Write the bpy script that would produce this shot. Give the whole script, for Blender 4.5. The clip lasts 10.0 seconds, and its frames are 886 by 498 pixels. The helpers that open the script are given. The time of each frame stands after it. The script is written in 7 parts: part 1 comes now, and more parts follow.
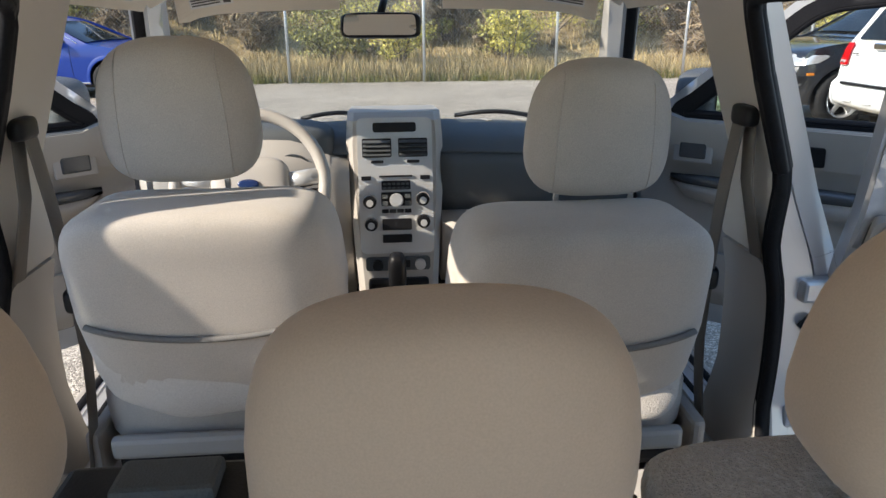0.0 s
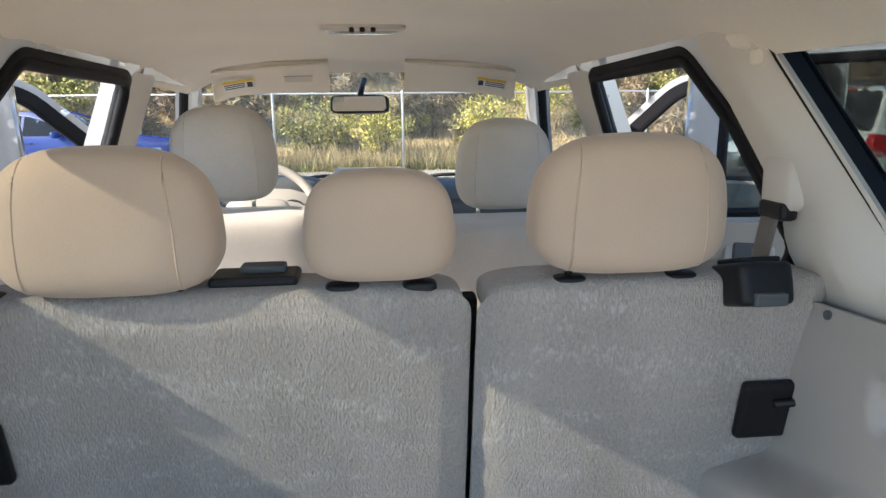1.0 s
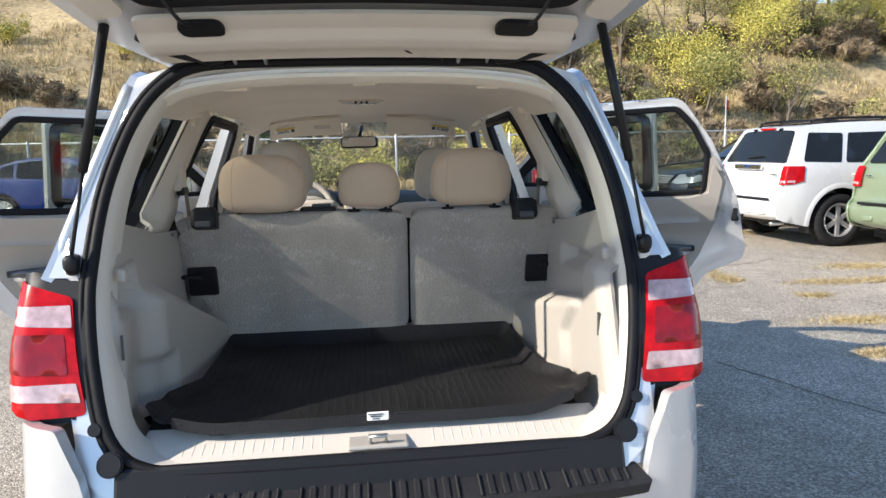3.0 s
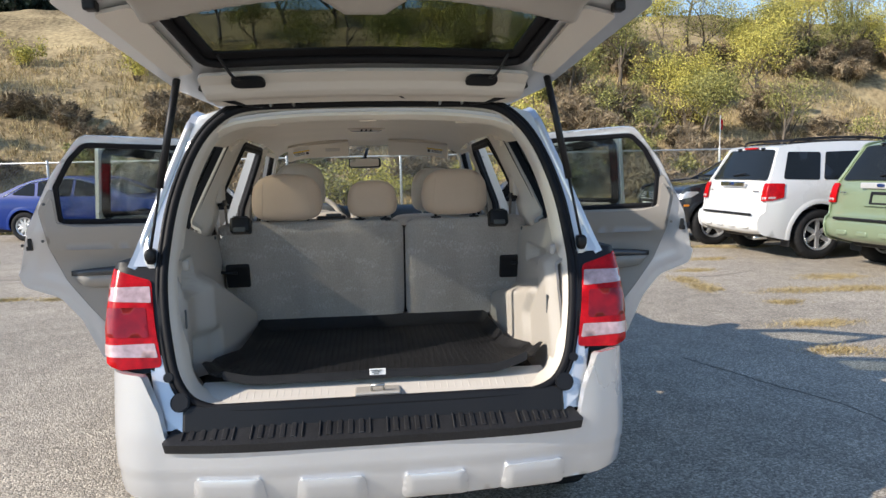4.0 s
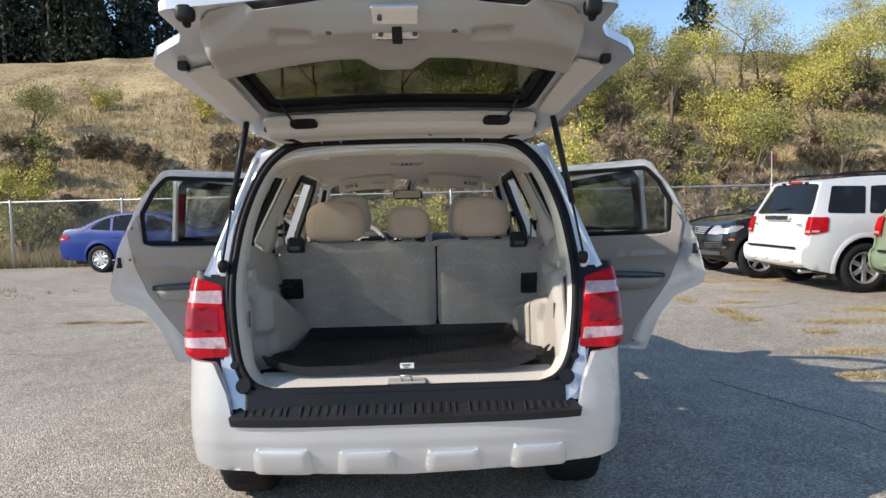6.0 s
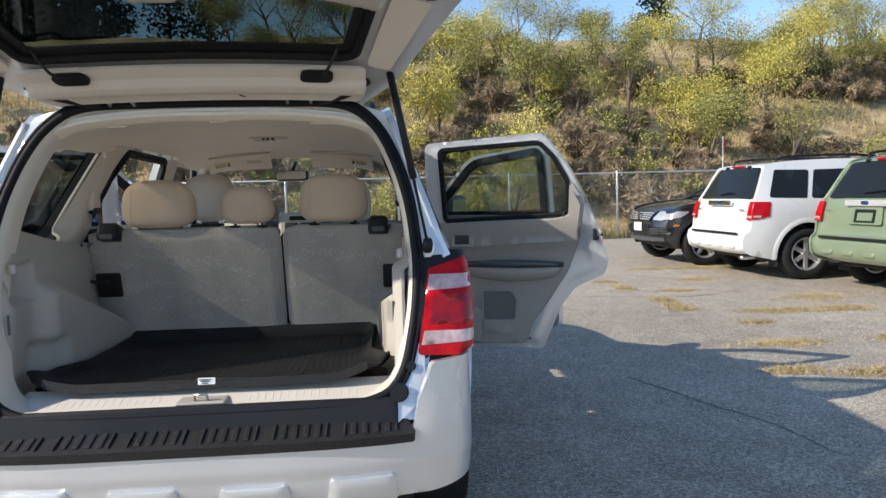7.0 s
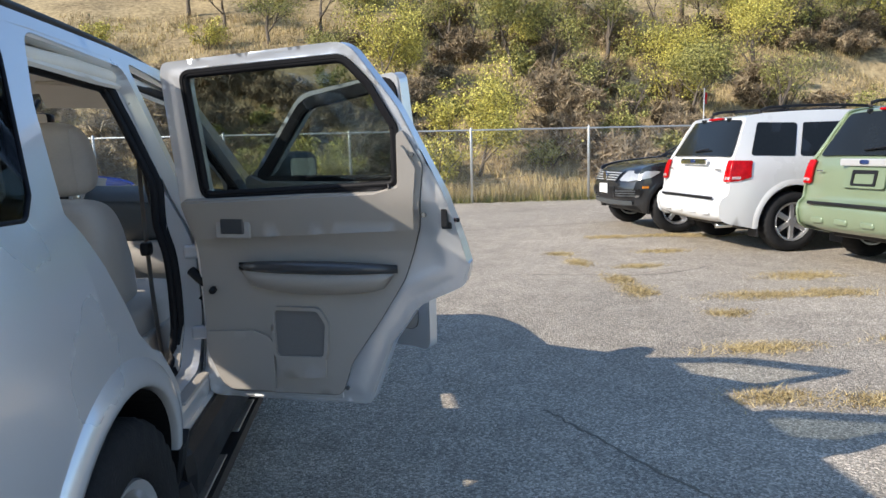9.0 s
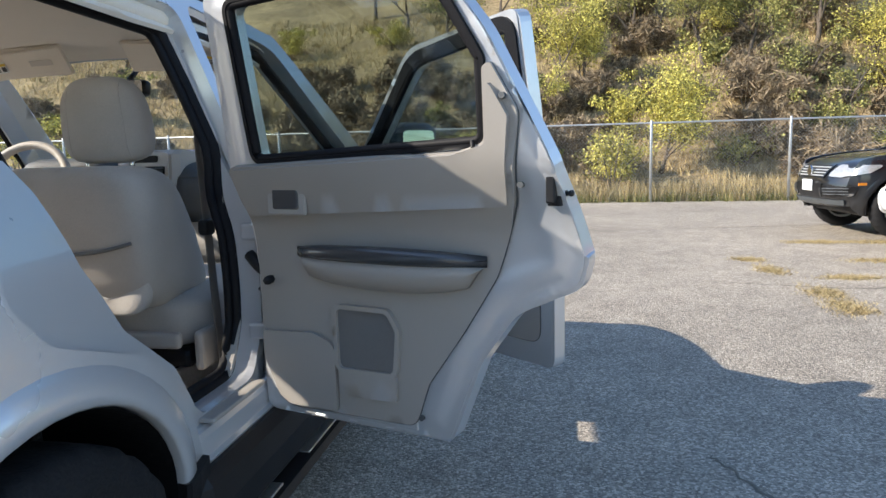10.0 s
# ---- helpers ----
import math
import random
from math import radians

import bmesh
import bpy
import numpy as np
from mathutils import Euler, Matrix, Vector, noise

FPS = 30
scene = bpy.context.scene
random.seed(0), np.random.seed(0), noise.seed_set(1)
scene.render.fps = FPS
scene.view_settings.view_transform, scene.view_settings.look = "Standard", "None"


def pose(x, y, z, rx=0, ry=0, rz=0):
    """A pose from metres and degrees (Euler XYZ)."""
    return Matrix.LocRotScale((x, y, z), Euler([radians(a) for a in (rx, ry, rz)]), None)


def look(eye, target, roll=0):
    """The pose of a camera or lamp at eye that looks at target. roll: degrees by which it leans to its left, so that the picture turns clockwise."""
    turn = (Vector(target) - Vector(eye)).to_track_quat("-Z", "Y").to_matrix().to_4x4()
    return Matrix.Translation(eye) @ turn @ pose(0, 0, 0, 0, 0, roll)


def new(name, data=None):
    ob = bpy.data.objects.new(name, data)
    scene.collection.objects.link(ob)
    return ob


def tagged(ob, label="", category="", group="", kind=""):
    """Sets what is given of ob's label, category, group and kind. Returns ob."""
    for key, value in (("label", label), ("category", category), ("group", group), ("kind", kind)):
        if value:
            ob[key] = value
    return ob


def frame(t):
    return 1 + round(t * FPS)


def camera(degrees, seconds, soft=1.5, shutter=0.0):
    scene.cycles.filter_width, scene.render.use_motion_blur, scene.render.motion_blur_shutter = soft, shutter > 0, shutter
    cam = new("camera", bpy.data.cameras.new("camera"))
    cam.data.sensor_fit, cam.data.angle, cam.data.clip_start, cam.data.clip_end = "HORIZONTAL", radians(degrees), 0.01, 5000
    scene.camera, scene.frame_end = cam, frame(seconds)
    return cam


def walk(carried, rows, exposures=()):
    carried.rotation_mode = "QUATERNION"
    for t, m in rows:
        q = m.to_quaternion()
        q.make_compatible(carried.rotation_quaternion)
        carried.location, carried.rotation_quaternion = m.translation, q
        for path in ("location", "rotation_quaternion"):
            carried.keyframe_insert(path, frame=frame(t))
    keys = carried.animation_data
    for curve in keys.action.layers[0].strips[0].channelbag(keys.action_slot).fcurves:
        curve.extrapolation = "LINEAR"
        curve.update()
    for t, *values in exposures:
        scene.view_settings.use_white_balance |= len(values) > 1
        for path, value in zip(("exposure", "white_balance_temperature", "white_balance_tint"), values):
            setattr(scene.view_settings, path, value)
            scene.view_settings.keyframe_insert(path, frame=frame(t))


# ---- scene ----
cam = camera(65.5, 10.0)
PATH = [
    (0, (-0.02, 0.598, 1.514), (0.13, 2.482, 0.859), -0.4),
    (0.5, (-0.033, 0.265, 1.487), (0.151, 2.199, 1.012), -0.4),
    (1, (-0.008, -0.039, 1.463), (0.202, 1.909, 1.06), -0.6),
    (1.5, (0.021, -0.394, 1.437), (0.248, 1.564, 1.097), -0.7),
    (2, (0.002, -0.767, 1.382), (0.233, 1.198, 1.092), -0.6),
    (2.5, (0.0, -1.157, 1.4), (0.227, 0.808, 1.106), -1.2),
    (3.8, (-0.03, -1.994, 1.424), (0.182, -0.02, 1.183), -1.2),
    (4, (-0.005, -2.096, 1.425), (0.202, -0.12, 1.194), -1.3),
    (4.5, (-0.008, -2.317, 1.44), (0.163, -0.332, 1.266), -1.3),
    (5, (-0.075, -2.525, 1.429), (0.036, -0.533, 1.293), -1.2),
    (5.2, (-0.084, -2.58, 1.432), (0.01, -0.586, 1.301), -1.2),
    (6.3, (0.232, -2.453, 1.353), (0.283, -0.457, 1.235), -1.4),
    (6.5, (0.353, -2.363, 1.348), (0.423, -0.368, 1.226), -1.4),
    (7, (0.605, -2.045, 1.327), (0.754, -0.057, 1.17), -1.5),
    (7.5, (0.834, -1.68, 1.317), (1.059, 0.297, 1.115), -1.5),
    (8, (1.065, -1.31, 1.329), (1.329, 0.657, 1.086), -1.4),
    (8.5, (1.225, -0.98, 1.324), (1.483, 0.985, 1.054), -1.3),
    (9, (1.449, -0.623, 1.306), (1.636, 1.349, 1.025), -1.4),
    (9.5, (1.603, -0.296, 1.253), (1.592, 1.685, 0.978), -1.4),
    (10, (1.657, -0.02, 1.184), (1.336, 1.935, 0.915), -1.4),
]
walk(cam, [(t, look(eye, target, roll)) for t, eye, target, roll in PATH], exposures=[(0.0, 1.05), (0.5, 1.42), (1.0, 1.57), (1.5, 1.68), (2.0, 1.5), (2.5, 1.2), (4.0, 0.6), (5.0, 0.5), (6.5, 0.5), (8.0, 0.7), (9.0, 0.68), (10.0, 0.9)])

# ---- light ----
SUN_TRAVEL = Vector((0.955, 0.30, -0.602)).normalized()
sun_data = bpy.data.lights.new("sun", "SUN")
sun_data.energy, sun_data.angle, sun_data.color = 4.1, radians(0.55), (1.0, 0.90, 0.77)
sun = new("sun", sun_data)
sun.matrix_world = look((0, 0, 30), Vector((0, 0, 30)) + SUN_TRAVEL)
world = bpy.data.worlds.new("sky_world")
scene.world = world
world.use_nodes = True
wn = world.node_tree.nodes
sky = wn.new("ShaderNodeTexSky")
sky.sky_type, sky.sun_disc = "NISHITA", False
sky.sun_elevation = math.asin(-SUN_TRAVEL.z)
sky.sun_rotation = math.atan2(-SUN_TRAVEL.x, -SUN_TRAVEL.y)
sky.air_density, sky.dust_density, sky.ozone_density = 1.0, 0.3, 3.2
wn["Background"].inputs["Strength"].default_value = 0.15
world.node_tree.links.new(sky.outputs[0], wn["Background"].inputs["Color"])

# ---- materials ----


def mat(name, color, rough=0.6, metal=0.0, var=0.12, fine=180.0, coarse=3.0, bump=0.05, spread=None, coat=0.0, spec=0.5, sheen=0.0, stretch=None, per_object=0.0, per_island=0.0):
    """A surface with grain (fine) and stains (coarse): var is how far its colour wanders, bump the relief of its grain in mm or so."""
    m = bpy.data.materials.new(name)
    m.use_nodes = True
    n, l = m.node_tree.nodes, m.node_tree.links
    b = n["Principled BSDF"]
    tc = n.new("ShaderNodeTexCoord")
    src = tc.outputs["Object"]
    if stretch:
        mp = n.new("ShaderNodeMapping")
        mp.inputs["Scale"].default_value = stretch
        l.new(src, mp.inputs["Vector"])
        src = mp.outputs[0]
    t1, t2 = n.new("ShaderNodeTexNoise"), n.new("ShaderNodeTexNoise")
    t1.inputs["Scale"].default_value, t1.inputs["Detail"].default_value = fine, 3.0
    t2.inputs["Scale"].default_value, t2.inputs["Detail"].default_value = coarse, 5.0
    l.new(src, t1.inputs["Vector"]), l.new(src, t2.inputs["Vector"])
    add = n.new("ShaderNodeMath")
    add.operation = "ADD"
    l.new(t1.outputs["Fac"], add.inputs[0]), l.new(t2.outputs["Fac"], add.inputs[1])
    last = add.outputs[0]
    for amount, kind, out in ((per_object, "ShaderNodeObjectInfo", "Random"), (per_island, "ShaderNodeNewGeometry", "Random Per Island")):
        if amount:
            info, mul = n.new(kind), n.new("ShaderNodeMath")
            mul.operation, mul.inputs[1].default_value = "MULTIPLY_ADD", amount
            l.new(info.outputs[out], mul.inputs[0]), l.new(last, mul.inputs[2])
            last = mul.outputs[0]
    ramp = n.new("ShaderNodeMapRange")
    shift = 0.5 * (per_object + per_island)
    ramp.inputs["From Min"].default_value, ramp.inputs["From Max"].default_value = 0.65 + shift, 1.35 + shift
    l.new(last, ramp.inputs["Value"])
    mix = n.new("ShaderNodeMix")
    mix.data_type = "RGBA"
    c2 = spread or [min(1.0, c * (1 + var)) for c in color]
    c1 = [c * (1 - var) for c in color]
    mix.inputs["A"].default_value, mix.inputs["B"].default_value = (*c1, 1), (*c2, 1)
    l.new(ramp.outputs[0], mix.inputs["Factor"])
    l.new(mix.outputs["Result"], b.inputs["Base Color"])
    rr = n.new("ShaderNodeMapRange")
    rr.inputs["From Min"].default_value, rr.inputs["From Max"].default_value = 0.3, 0.7
    rr.inputs["To Min"].default_value, rr.inputs["To Max"].default_value = max(0.02, rough * 0.85), min(1.0, rough * 1.15)
    l.new(t2.outputs["Fac"], rr.inputs["Value"]), l.new(rr.outputs[0], b.inputs["Roughness"])
    b.inputs["Metallic"].default_value, b.inputs["Coat Weight"].default_value = metal, coat
    b.inputs["Coat Roughness"].default_value = 0.06
    b.inputs["Specular IOR Level"].default_value, b.inputs["Sheen Weight"].default_value = spec, sheen
    if bump:
        bp = n.new("ShaderNodeBump")
        bp.inputs["Strength"].default_value, bp.inputs["Distance"].default_value = min(1.0, bump * 4), bump * 0.01
        l.new(t1.outputs["Fac"], bp.inputs["Height"]), l.new(bp.outputs[0], b.inputs["Normal"])
    return m


def glass(name, tint, gloss=0.02, power=1.0):
    """A thin pane: tinted see-through, with a mirror sheen that grows at a slant."""
    m = bpy.data.materials.new(name)
    m.use_nodes = True
    n, l = m.node_tree.nodes, m.node_tree.links
    n.remove(n["Principled BSDF"])
    tr, gl, lw, pw, mx = n.new("ShaderNodeBsdfTransparent"), n.new("ShaderNodeBsdfGlossy"), n.new("ShaderNodeLayerWeight"), n.new("ShaderNodeMath"), n.new("ShaderNodeMixShader")
    tr.inputs["Color"].default_value = (*[math.sqrt(c) for c in tint], 1)
    gl.inputs["Roughness"].default_value = gloss
    gl.inputs["Color"].default_value = (power, power, power, 1)
    lw.inputs["Blend"].default_value = 0.5
    pw.operation, pw.inputs[1].default_value = "POWER", 4.0
    ad = n.new("ShaderNodeMath")
    ad.operation, ad.inputs[1].default_value, ad.inputs[2].default_value = "MULTIPLY_ADD", 0.75, 0.035
    l.new(lw.outputs["Facing"], pw.inputs[0]), l.new(pw.outputs[0], ad.inputs[0]), l.new(ad.outputs[0], mx.inputs[0])
    l.new(tr.outputs[0], mx.inputs[1]), l.new(gl.outputs[0], mx.inputs[2])
    l.new(mx.outputs[0], n["Material Output"].inputs["Surface"])
    return m


PAINT = mat("silver_paint", (0.66, 0.667, 0.68), 0.31, 0.48, 0.04, 900, 2.0, 0.0, coat=1.0)
FABRIC = mat("beige_fabric", (0.47, 0.425, 0.375), 0.95, 0, 0.18, 500, 5.0, 0.10, sheen=0.25, spec=0.2)
FABRIC_TAN = mat("tan_headrest_cloth", (0.57, 0.43, 0.315), 0.95, 0, 0.08, 700, 7.0, 0.05, sheen=0.25, spec=0.2)
FABRIC_DIM = mat("beige_knit_back", (0.53, 0.495, 0.455), 0.9, 0, 0.12, 300, 5.0, 0.2, sheen=0.2, spec=0.2)
CARPET = mat("grey_pile_carpet", (0.40, 0.355, 0.31), 0.95, 0, 0.22, 330, 7.0, 0.5, sheen=0.3, spec=0.25, stretch=(1, 1, 0.35))


def worn_sparkling_pile(m, light):
    """Worn pile: pale brushed flecks in streaky patches, with sun sparkle painted into their colour."""
    n, l = m.node_tree.nodes, m.node_tree.links
    b = n["Principled BSDF"]
    base = b.inputs["Base Color"].links[0].from_socket
    tc, mp, mp2 = n.new("ShaderNodeTexCoord"), n.new("ShaderNodeMapping"), n.new("ShaderNodeMapping")
    mp.inputs["Scale"].default_value = (1.0, 1.0, 2.6)
    mp2.inputs["Scale"].default_value = (1.0, 1.0, 0.45)
    patch, fleck = n.new("ShaderNodeTexNoise"), n.new("ShaderNodeTexNoise")
    patch.inputs["Scale"].default_value, patch.inputs["Detail"].default_value = 9.0, 6.0
    fleck.inputs["Scale"].default_value, fleck.inputs["Detail"].default_value = 170.0, 4.0
    l.new(tc.outputs["Object"], mp.inputs["Vector"]), l.new(mp.outputs[0], patch.inputs["Vector"])
    l.new(tc.outputs["Object"], mp2.inputs["Vector"]), l.new(mp2.outputs[0], fleck.inputs["Vector"])
    mul, rng_, mix = n.new("ShaderNodeMath"), n.new("ShaderNodeMapRange"), n.new("ShaderNodeMix")
    mul.operation = "MULTIPLY"
    l.new(patch.outputs["Fac"], mul.inputs[0]), l.new(fleck.outputs["Fac"], mul.inputs[1])
    rng_.inputs["From Min"].default_value, rng_.inputs["From Max"].default_value = 0.285, 0.43
    rng_.inputs["To Max"].default_value = 0.5
    l.new(mul.outputs[0], rng_.inputs["Value"])
    mix.data_type = "RGBA"
    mix.inputs["B"].default_value = (*light, 1)
    l.new(rng_.outputs[0], mix.inputs["Factor"]), l.new(base, mix.inputs["A"])
    l.new(mix.outputs["Result"], b.inputs["Base Color"])


worn_sparkling_pile(CARPET, (0.66, 0.63, 0.59))
TRIM = mat("warm_grey_plastic", (0.41, 0.38, 0.342), 0.55, 0, 0.05, 700, 2.0, 0.10)
DOOR_TRIM = mat("taupe_door_plastic", (0.345, 0.318, 0.285), 0.55, 0, 0.06, 700, 2.0, 0.10)
TRIM_LIGHT = mat("pale_beige_plastic", (0.63, 0.58, 0.515), 0.55, 0, 0.05, 700, 2.0, 0.10)
LINER = mat("beige_headliner", (0.84, 0.77, 0.66), 0.95, 0, 0.06, 350, 3.0, 0.12, sheen=0.2, spec=0.2)
BLACK = mat("black_plastic", (0.010, 0.010, 0.0115), 0.45, 0, 0.3, 500, 4.0, 0.08, spec=0.3)
RUBBER = mat("black_rubber", (0.008, 0.008, 0.010), 0.6, 0, 0.35, 200, 6.0, 0.06, spec=0.2)
PAD = mat("grained_black_step", (0.019, 0.019, 0.021), 0.5, 0, 0.3, 350, 6.0, 0.22, spec=0.35)
MATTING = mat("black_cargo_mat", (0.0115, 0.0115, 0.013), 0.5, 0, 0.4, 240, 6.0, 0.3, spec=0.3)
WELL = mat("black_wheel_liner", (0.007, 0.007, 0.008), 0.85, 0, 0.4, 60, 6.0, 0.3, spec=0.15)
DASH = mat("grey_green_dash", (0.075, 0.083, 0.088), 0.6, 0, 0.15, 600, 4.0, 0.15)
SILVER = mat("satin_silver_plastic", (0.55, 0.55, 0.54), 0.38, 0.4, 0.06, 500, 3.0, 0.03)
# grey of the pockets, darkened to carry the shade of the door recess
POCKET = mat("grey_shaded_pocket", (0.185, 0.178, 0.17), 0.8, 0, 0.15, 500, 5.0, 0.3)
GRIP = mat("glossy_dark_grip", (0.055, 0.057, 0.06), 0.22, 0, 0.15, 300, 5.0, 0.02, coat=0.4)
CHROME = mat("bright_chrome", (0.8, 0.8, 0.8), 0.12, 1.0, 0.05, 50, 5.0, 0.0)
STEEL = mat("zinc_steel", (0.6, 0.6, 0.58), 0.35, 0.9, 0.15, 80, 9.0, 0.02)
FLOOR_CARPET = mat("dark_floor_carpet", (0.024, 0.022, 0.02), 1.0, 0, 0.3, 300, 6.0, 0.6)
BELT = mat("taupe_webbing", (0.20, 0.175, 0.15), 0.7, 0, 0.15, 600, 8.0, 0.2)
WHITE = mat("white_print", (0.8, 0.8, 0.78), 0.6, 0, 0.05, 300, 8.0, 0.0)
YELLOW = mat("yellow_print", (0.75, 0.5, 0.06), 0.6, 0, 0.05, 300, 8.0, 0.0)
DARKPRINT = mat("dark_print", (0.05, 0.05, 0.05), 0.6, 0, 0.1, 300, 8.0, 0.0)
TYRE = mat("tyre_rubber", (0.015, 0.015, 0.016), 0.8, 0, 0.35, 120, 9.0, 0.3, spec=0.25)
ALLOY = mat("silver_alloy", (0.62, 0.62, 0.63), 0.3, 0.7, 0.06, 300, 5.0, 0.0)
RED_LENS = mat("red_lamp_lens", (0.40, 0.003, 0.006), 0.22, 0, 0.45, 40, 12.0, 0.0, coat=0.12, spec=0.2)
LENS_DARK = mat("deep_red_reflector", (0.24, 0.002, 0.004), 0.15, 0.1, 0.35, 30, 16.0, 0.0, coat=0.25)
HEAD_LENS = mat("clear_headlamp_lens", (0.44, 0.45, 0.45), 0.18, 0.3, 0.25, 60, 14.0, 0.05, coat=0.8)
CLEAR_LENS = mat("clear_lamp_lens", (0.52, 0.36, 0.36), 0.18, 0.15, 0.3, 60, 14.0, 0.05, coat=0.8)
AMBER = mat("amber_lens", (0.8, 0.28, 0.03), 0.12, 0, 0.1, 60, 9.0, 0.0, coat=1.0)
BLUE_BADGE = mat("blue_badge", (0.012, 0.03, 0.11), 0.2, 0, 0.1, 60, 9.0, 0.0, coat=1.0)
MIRROR = mat("mirror_glass", (0.85, 0.87, 0.88), 0.01, 1.0, 0.01, 10, 2.0, 0.0)
# dim teal paints the reflection that the wing mirrors show
MIRROR_DIM = mat("teal_reflection_mirror", (0.34, 0.44, 0.46), 0.02, 1.0, 0.01, 10, 2.0, 0.0)
CLEAR = glass("clear_car_glass", (0.93, 0.96, 0.94))
TINT = glass("tinted_car_glass", (0.15, 0.175, 0.155))
TINT_SIDE = glass("tinted_side_glass", (0.25, 0.265, 0.25), power=0.5)
TINT_MID = glass("green_car_glass", (0.40, 0.46, 0.43))


def gravel(name, dark, light, scale):
    """Worn asphalt: pale and dark chippings in a grey-brown binder, dust in broad stains, fine cracks."""
    m = bpy.data.materials.new(name)
    m.use_nodes = True
    n, l = m.node_tree.nodes, m.node_tree.links
    b = n["Principled BSDF"]
    tc = n.new("ShaderNodeTexCoord")
    vo, no, st, st2 = n.new("ShaderNodeTexVoronoi"), n.new("ShaderNodeTexNoise"), n.new("ShaderNodeTexNoise"), n.new("ShaderNodeTexNoise")
    vo.inputs["Scale"].default_value = scale
    no.inputs["Scale"].default_value, no.inputs["Detail"].default_value = scale * 0.55, 6.0
    st.inputs["Scale"].default_value, st.inputs["Detail"].default_value, st.inputs["Roughness"].default_value = 0.35, 6.0, 0.6
    st2.inputs["Scale"].default_value, st2.inputs["Detail"].default_value = 3.5, 5.0
    for t in (vo, no, st, st2):
        l.new(tc.outputs["Object"], t.inputs["Vector"])
    sep = n.new("ShaderNodeSeparateColor")
    l.new(vo.outputs["Color"], sep.inputs[0])
    chip = n.new("ShaderNodeValToRGB")
    e = chip.color_ramp.elements
    e[0].position, e[0].color = 0.0, (*[c * 0.7 for c in dark], 1)
    e[1].position, e[1].color = 1.0, (*[min(1, c * 1.12) for c in light], 1)
    for p, c in ((0.35, dark), (0.72, [0.5 * (a + q) for a, q in zip(dark, light)]), (0.9, light)):
        k = e.new(p)
        k.color = (*c, 1)
    l.new(sep.outputs[0], chip.inputs[0])
    mul = n.new("ShaderNodeMix")
    mul.data_type, mul.blend_type = "RGBA", "MULTIPLY"
    mul.inputs["Factor"].default_value = 1.0
    rmp = n.new("ShaderNodeMapRange")
    rmp.inputs["From Min"].default_value, rmp.inputs["From Max"].default_value = 0.34, 0.66
    rmp.inputs["To Min"].default_value, rmp.inputs["To Max"].default_value = 0.74, 1.22
    ad = n.new("ShaderNodeMath")
    ad.operation, ad.inputs[1].default_value = "MULTIPLY_ADD", 0.4
    l.new(st2.outputs["Fac"], ad.inputs[0])
    sc = n.new("ShaderNodeMath")
    sc.operation, sc.inputs[1].default_value = "MULTIPLY", 0.6
    l.new(st.outputs["Fac"], sc.inputs[0]), l.new(sc.outputs[0], ad.inputs[2])
    l.new(ad.outputs[0], rmp.inputs["Value"])
    l.new(chip.outputs["Color"], mul.inputs["A"]), l.new(rmp.outputs[0], mul.inputs["B"])
    l.new(mul.outputs["Result"], b.inputs["Base Color"])
    b.inputs["Roughness"].default_value, b.inputs["Specular IOR Level"].default_value = 0.9, 0.3
    hs = n.new("ShaderNodeMath")
    hs.operation = "SUBTRACT"
    l.new(no.outputs["Fac"], hs.inputs[0]), l.new(vo.outputs["Distance"], hs.inputs[1])
    bp = n.new("ShaderNodeBump")
    bp.inputs["Strength"].default_value, bp.inputs["Distance"].default_value = 0.8, 0.006
    l.new(hs.outputs[0], bp.inputs["Height"]), l.new(bp.outputs[0], b.inputs["Normal"])
    return m


# ---- shaping helpers ----
CUR = [Matrix.Identity(4)]


def part(name, data, material, parent=None, label="", smooth=None):
    """Links one mesh, from a bmesh or (verts, faces), as an object under a thing or part."""
    me = bpy.data.meshes.new(name)
    if isinstance(data, bmesh.types.BMesh):
        data.to_mesh(me)
        data.free()
    else:
        me.from_pydata([tuple(v) for v in data[0]], [], [tuple(f) for f in data[1]])
    if not CUR[0].is_identity:
        me.transform(CUR[0])
    if material:
        me.materials.append(material)
    if smooth is not None:
        me.polygons.foreach_set("use_smooth", [smooth] * len(me.polygons))
    me.update()
    ob = new(name, me)
    if parent:
        ob.parent = parent
    if label:
        ob["label"] = label
    return ob


def thing(name, label, category, at=(0, 0, 0), group="", kind=""):
    ob = new(name)
    ob.location = at
    ob.empty_display_size = 0.1
    return tagged(ob, label, category, group, kind)


def resample(poly, step, closed=True):
    out = []
    n = len(poly)
    for i in range(n if closed else n - 1):
        a, b = np.array(poly[i], float), np.array(poly[(i + 1) % n], float)
        k = max(1, int(math.ceil(np.linalg.norm(b - a) / step)))
        out += [tuple(a + (b - a) * j / k) for j in range(k)]
    if not closed:
        out.append(tuple(poly[-1]))
    return out


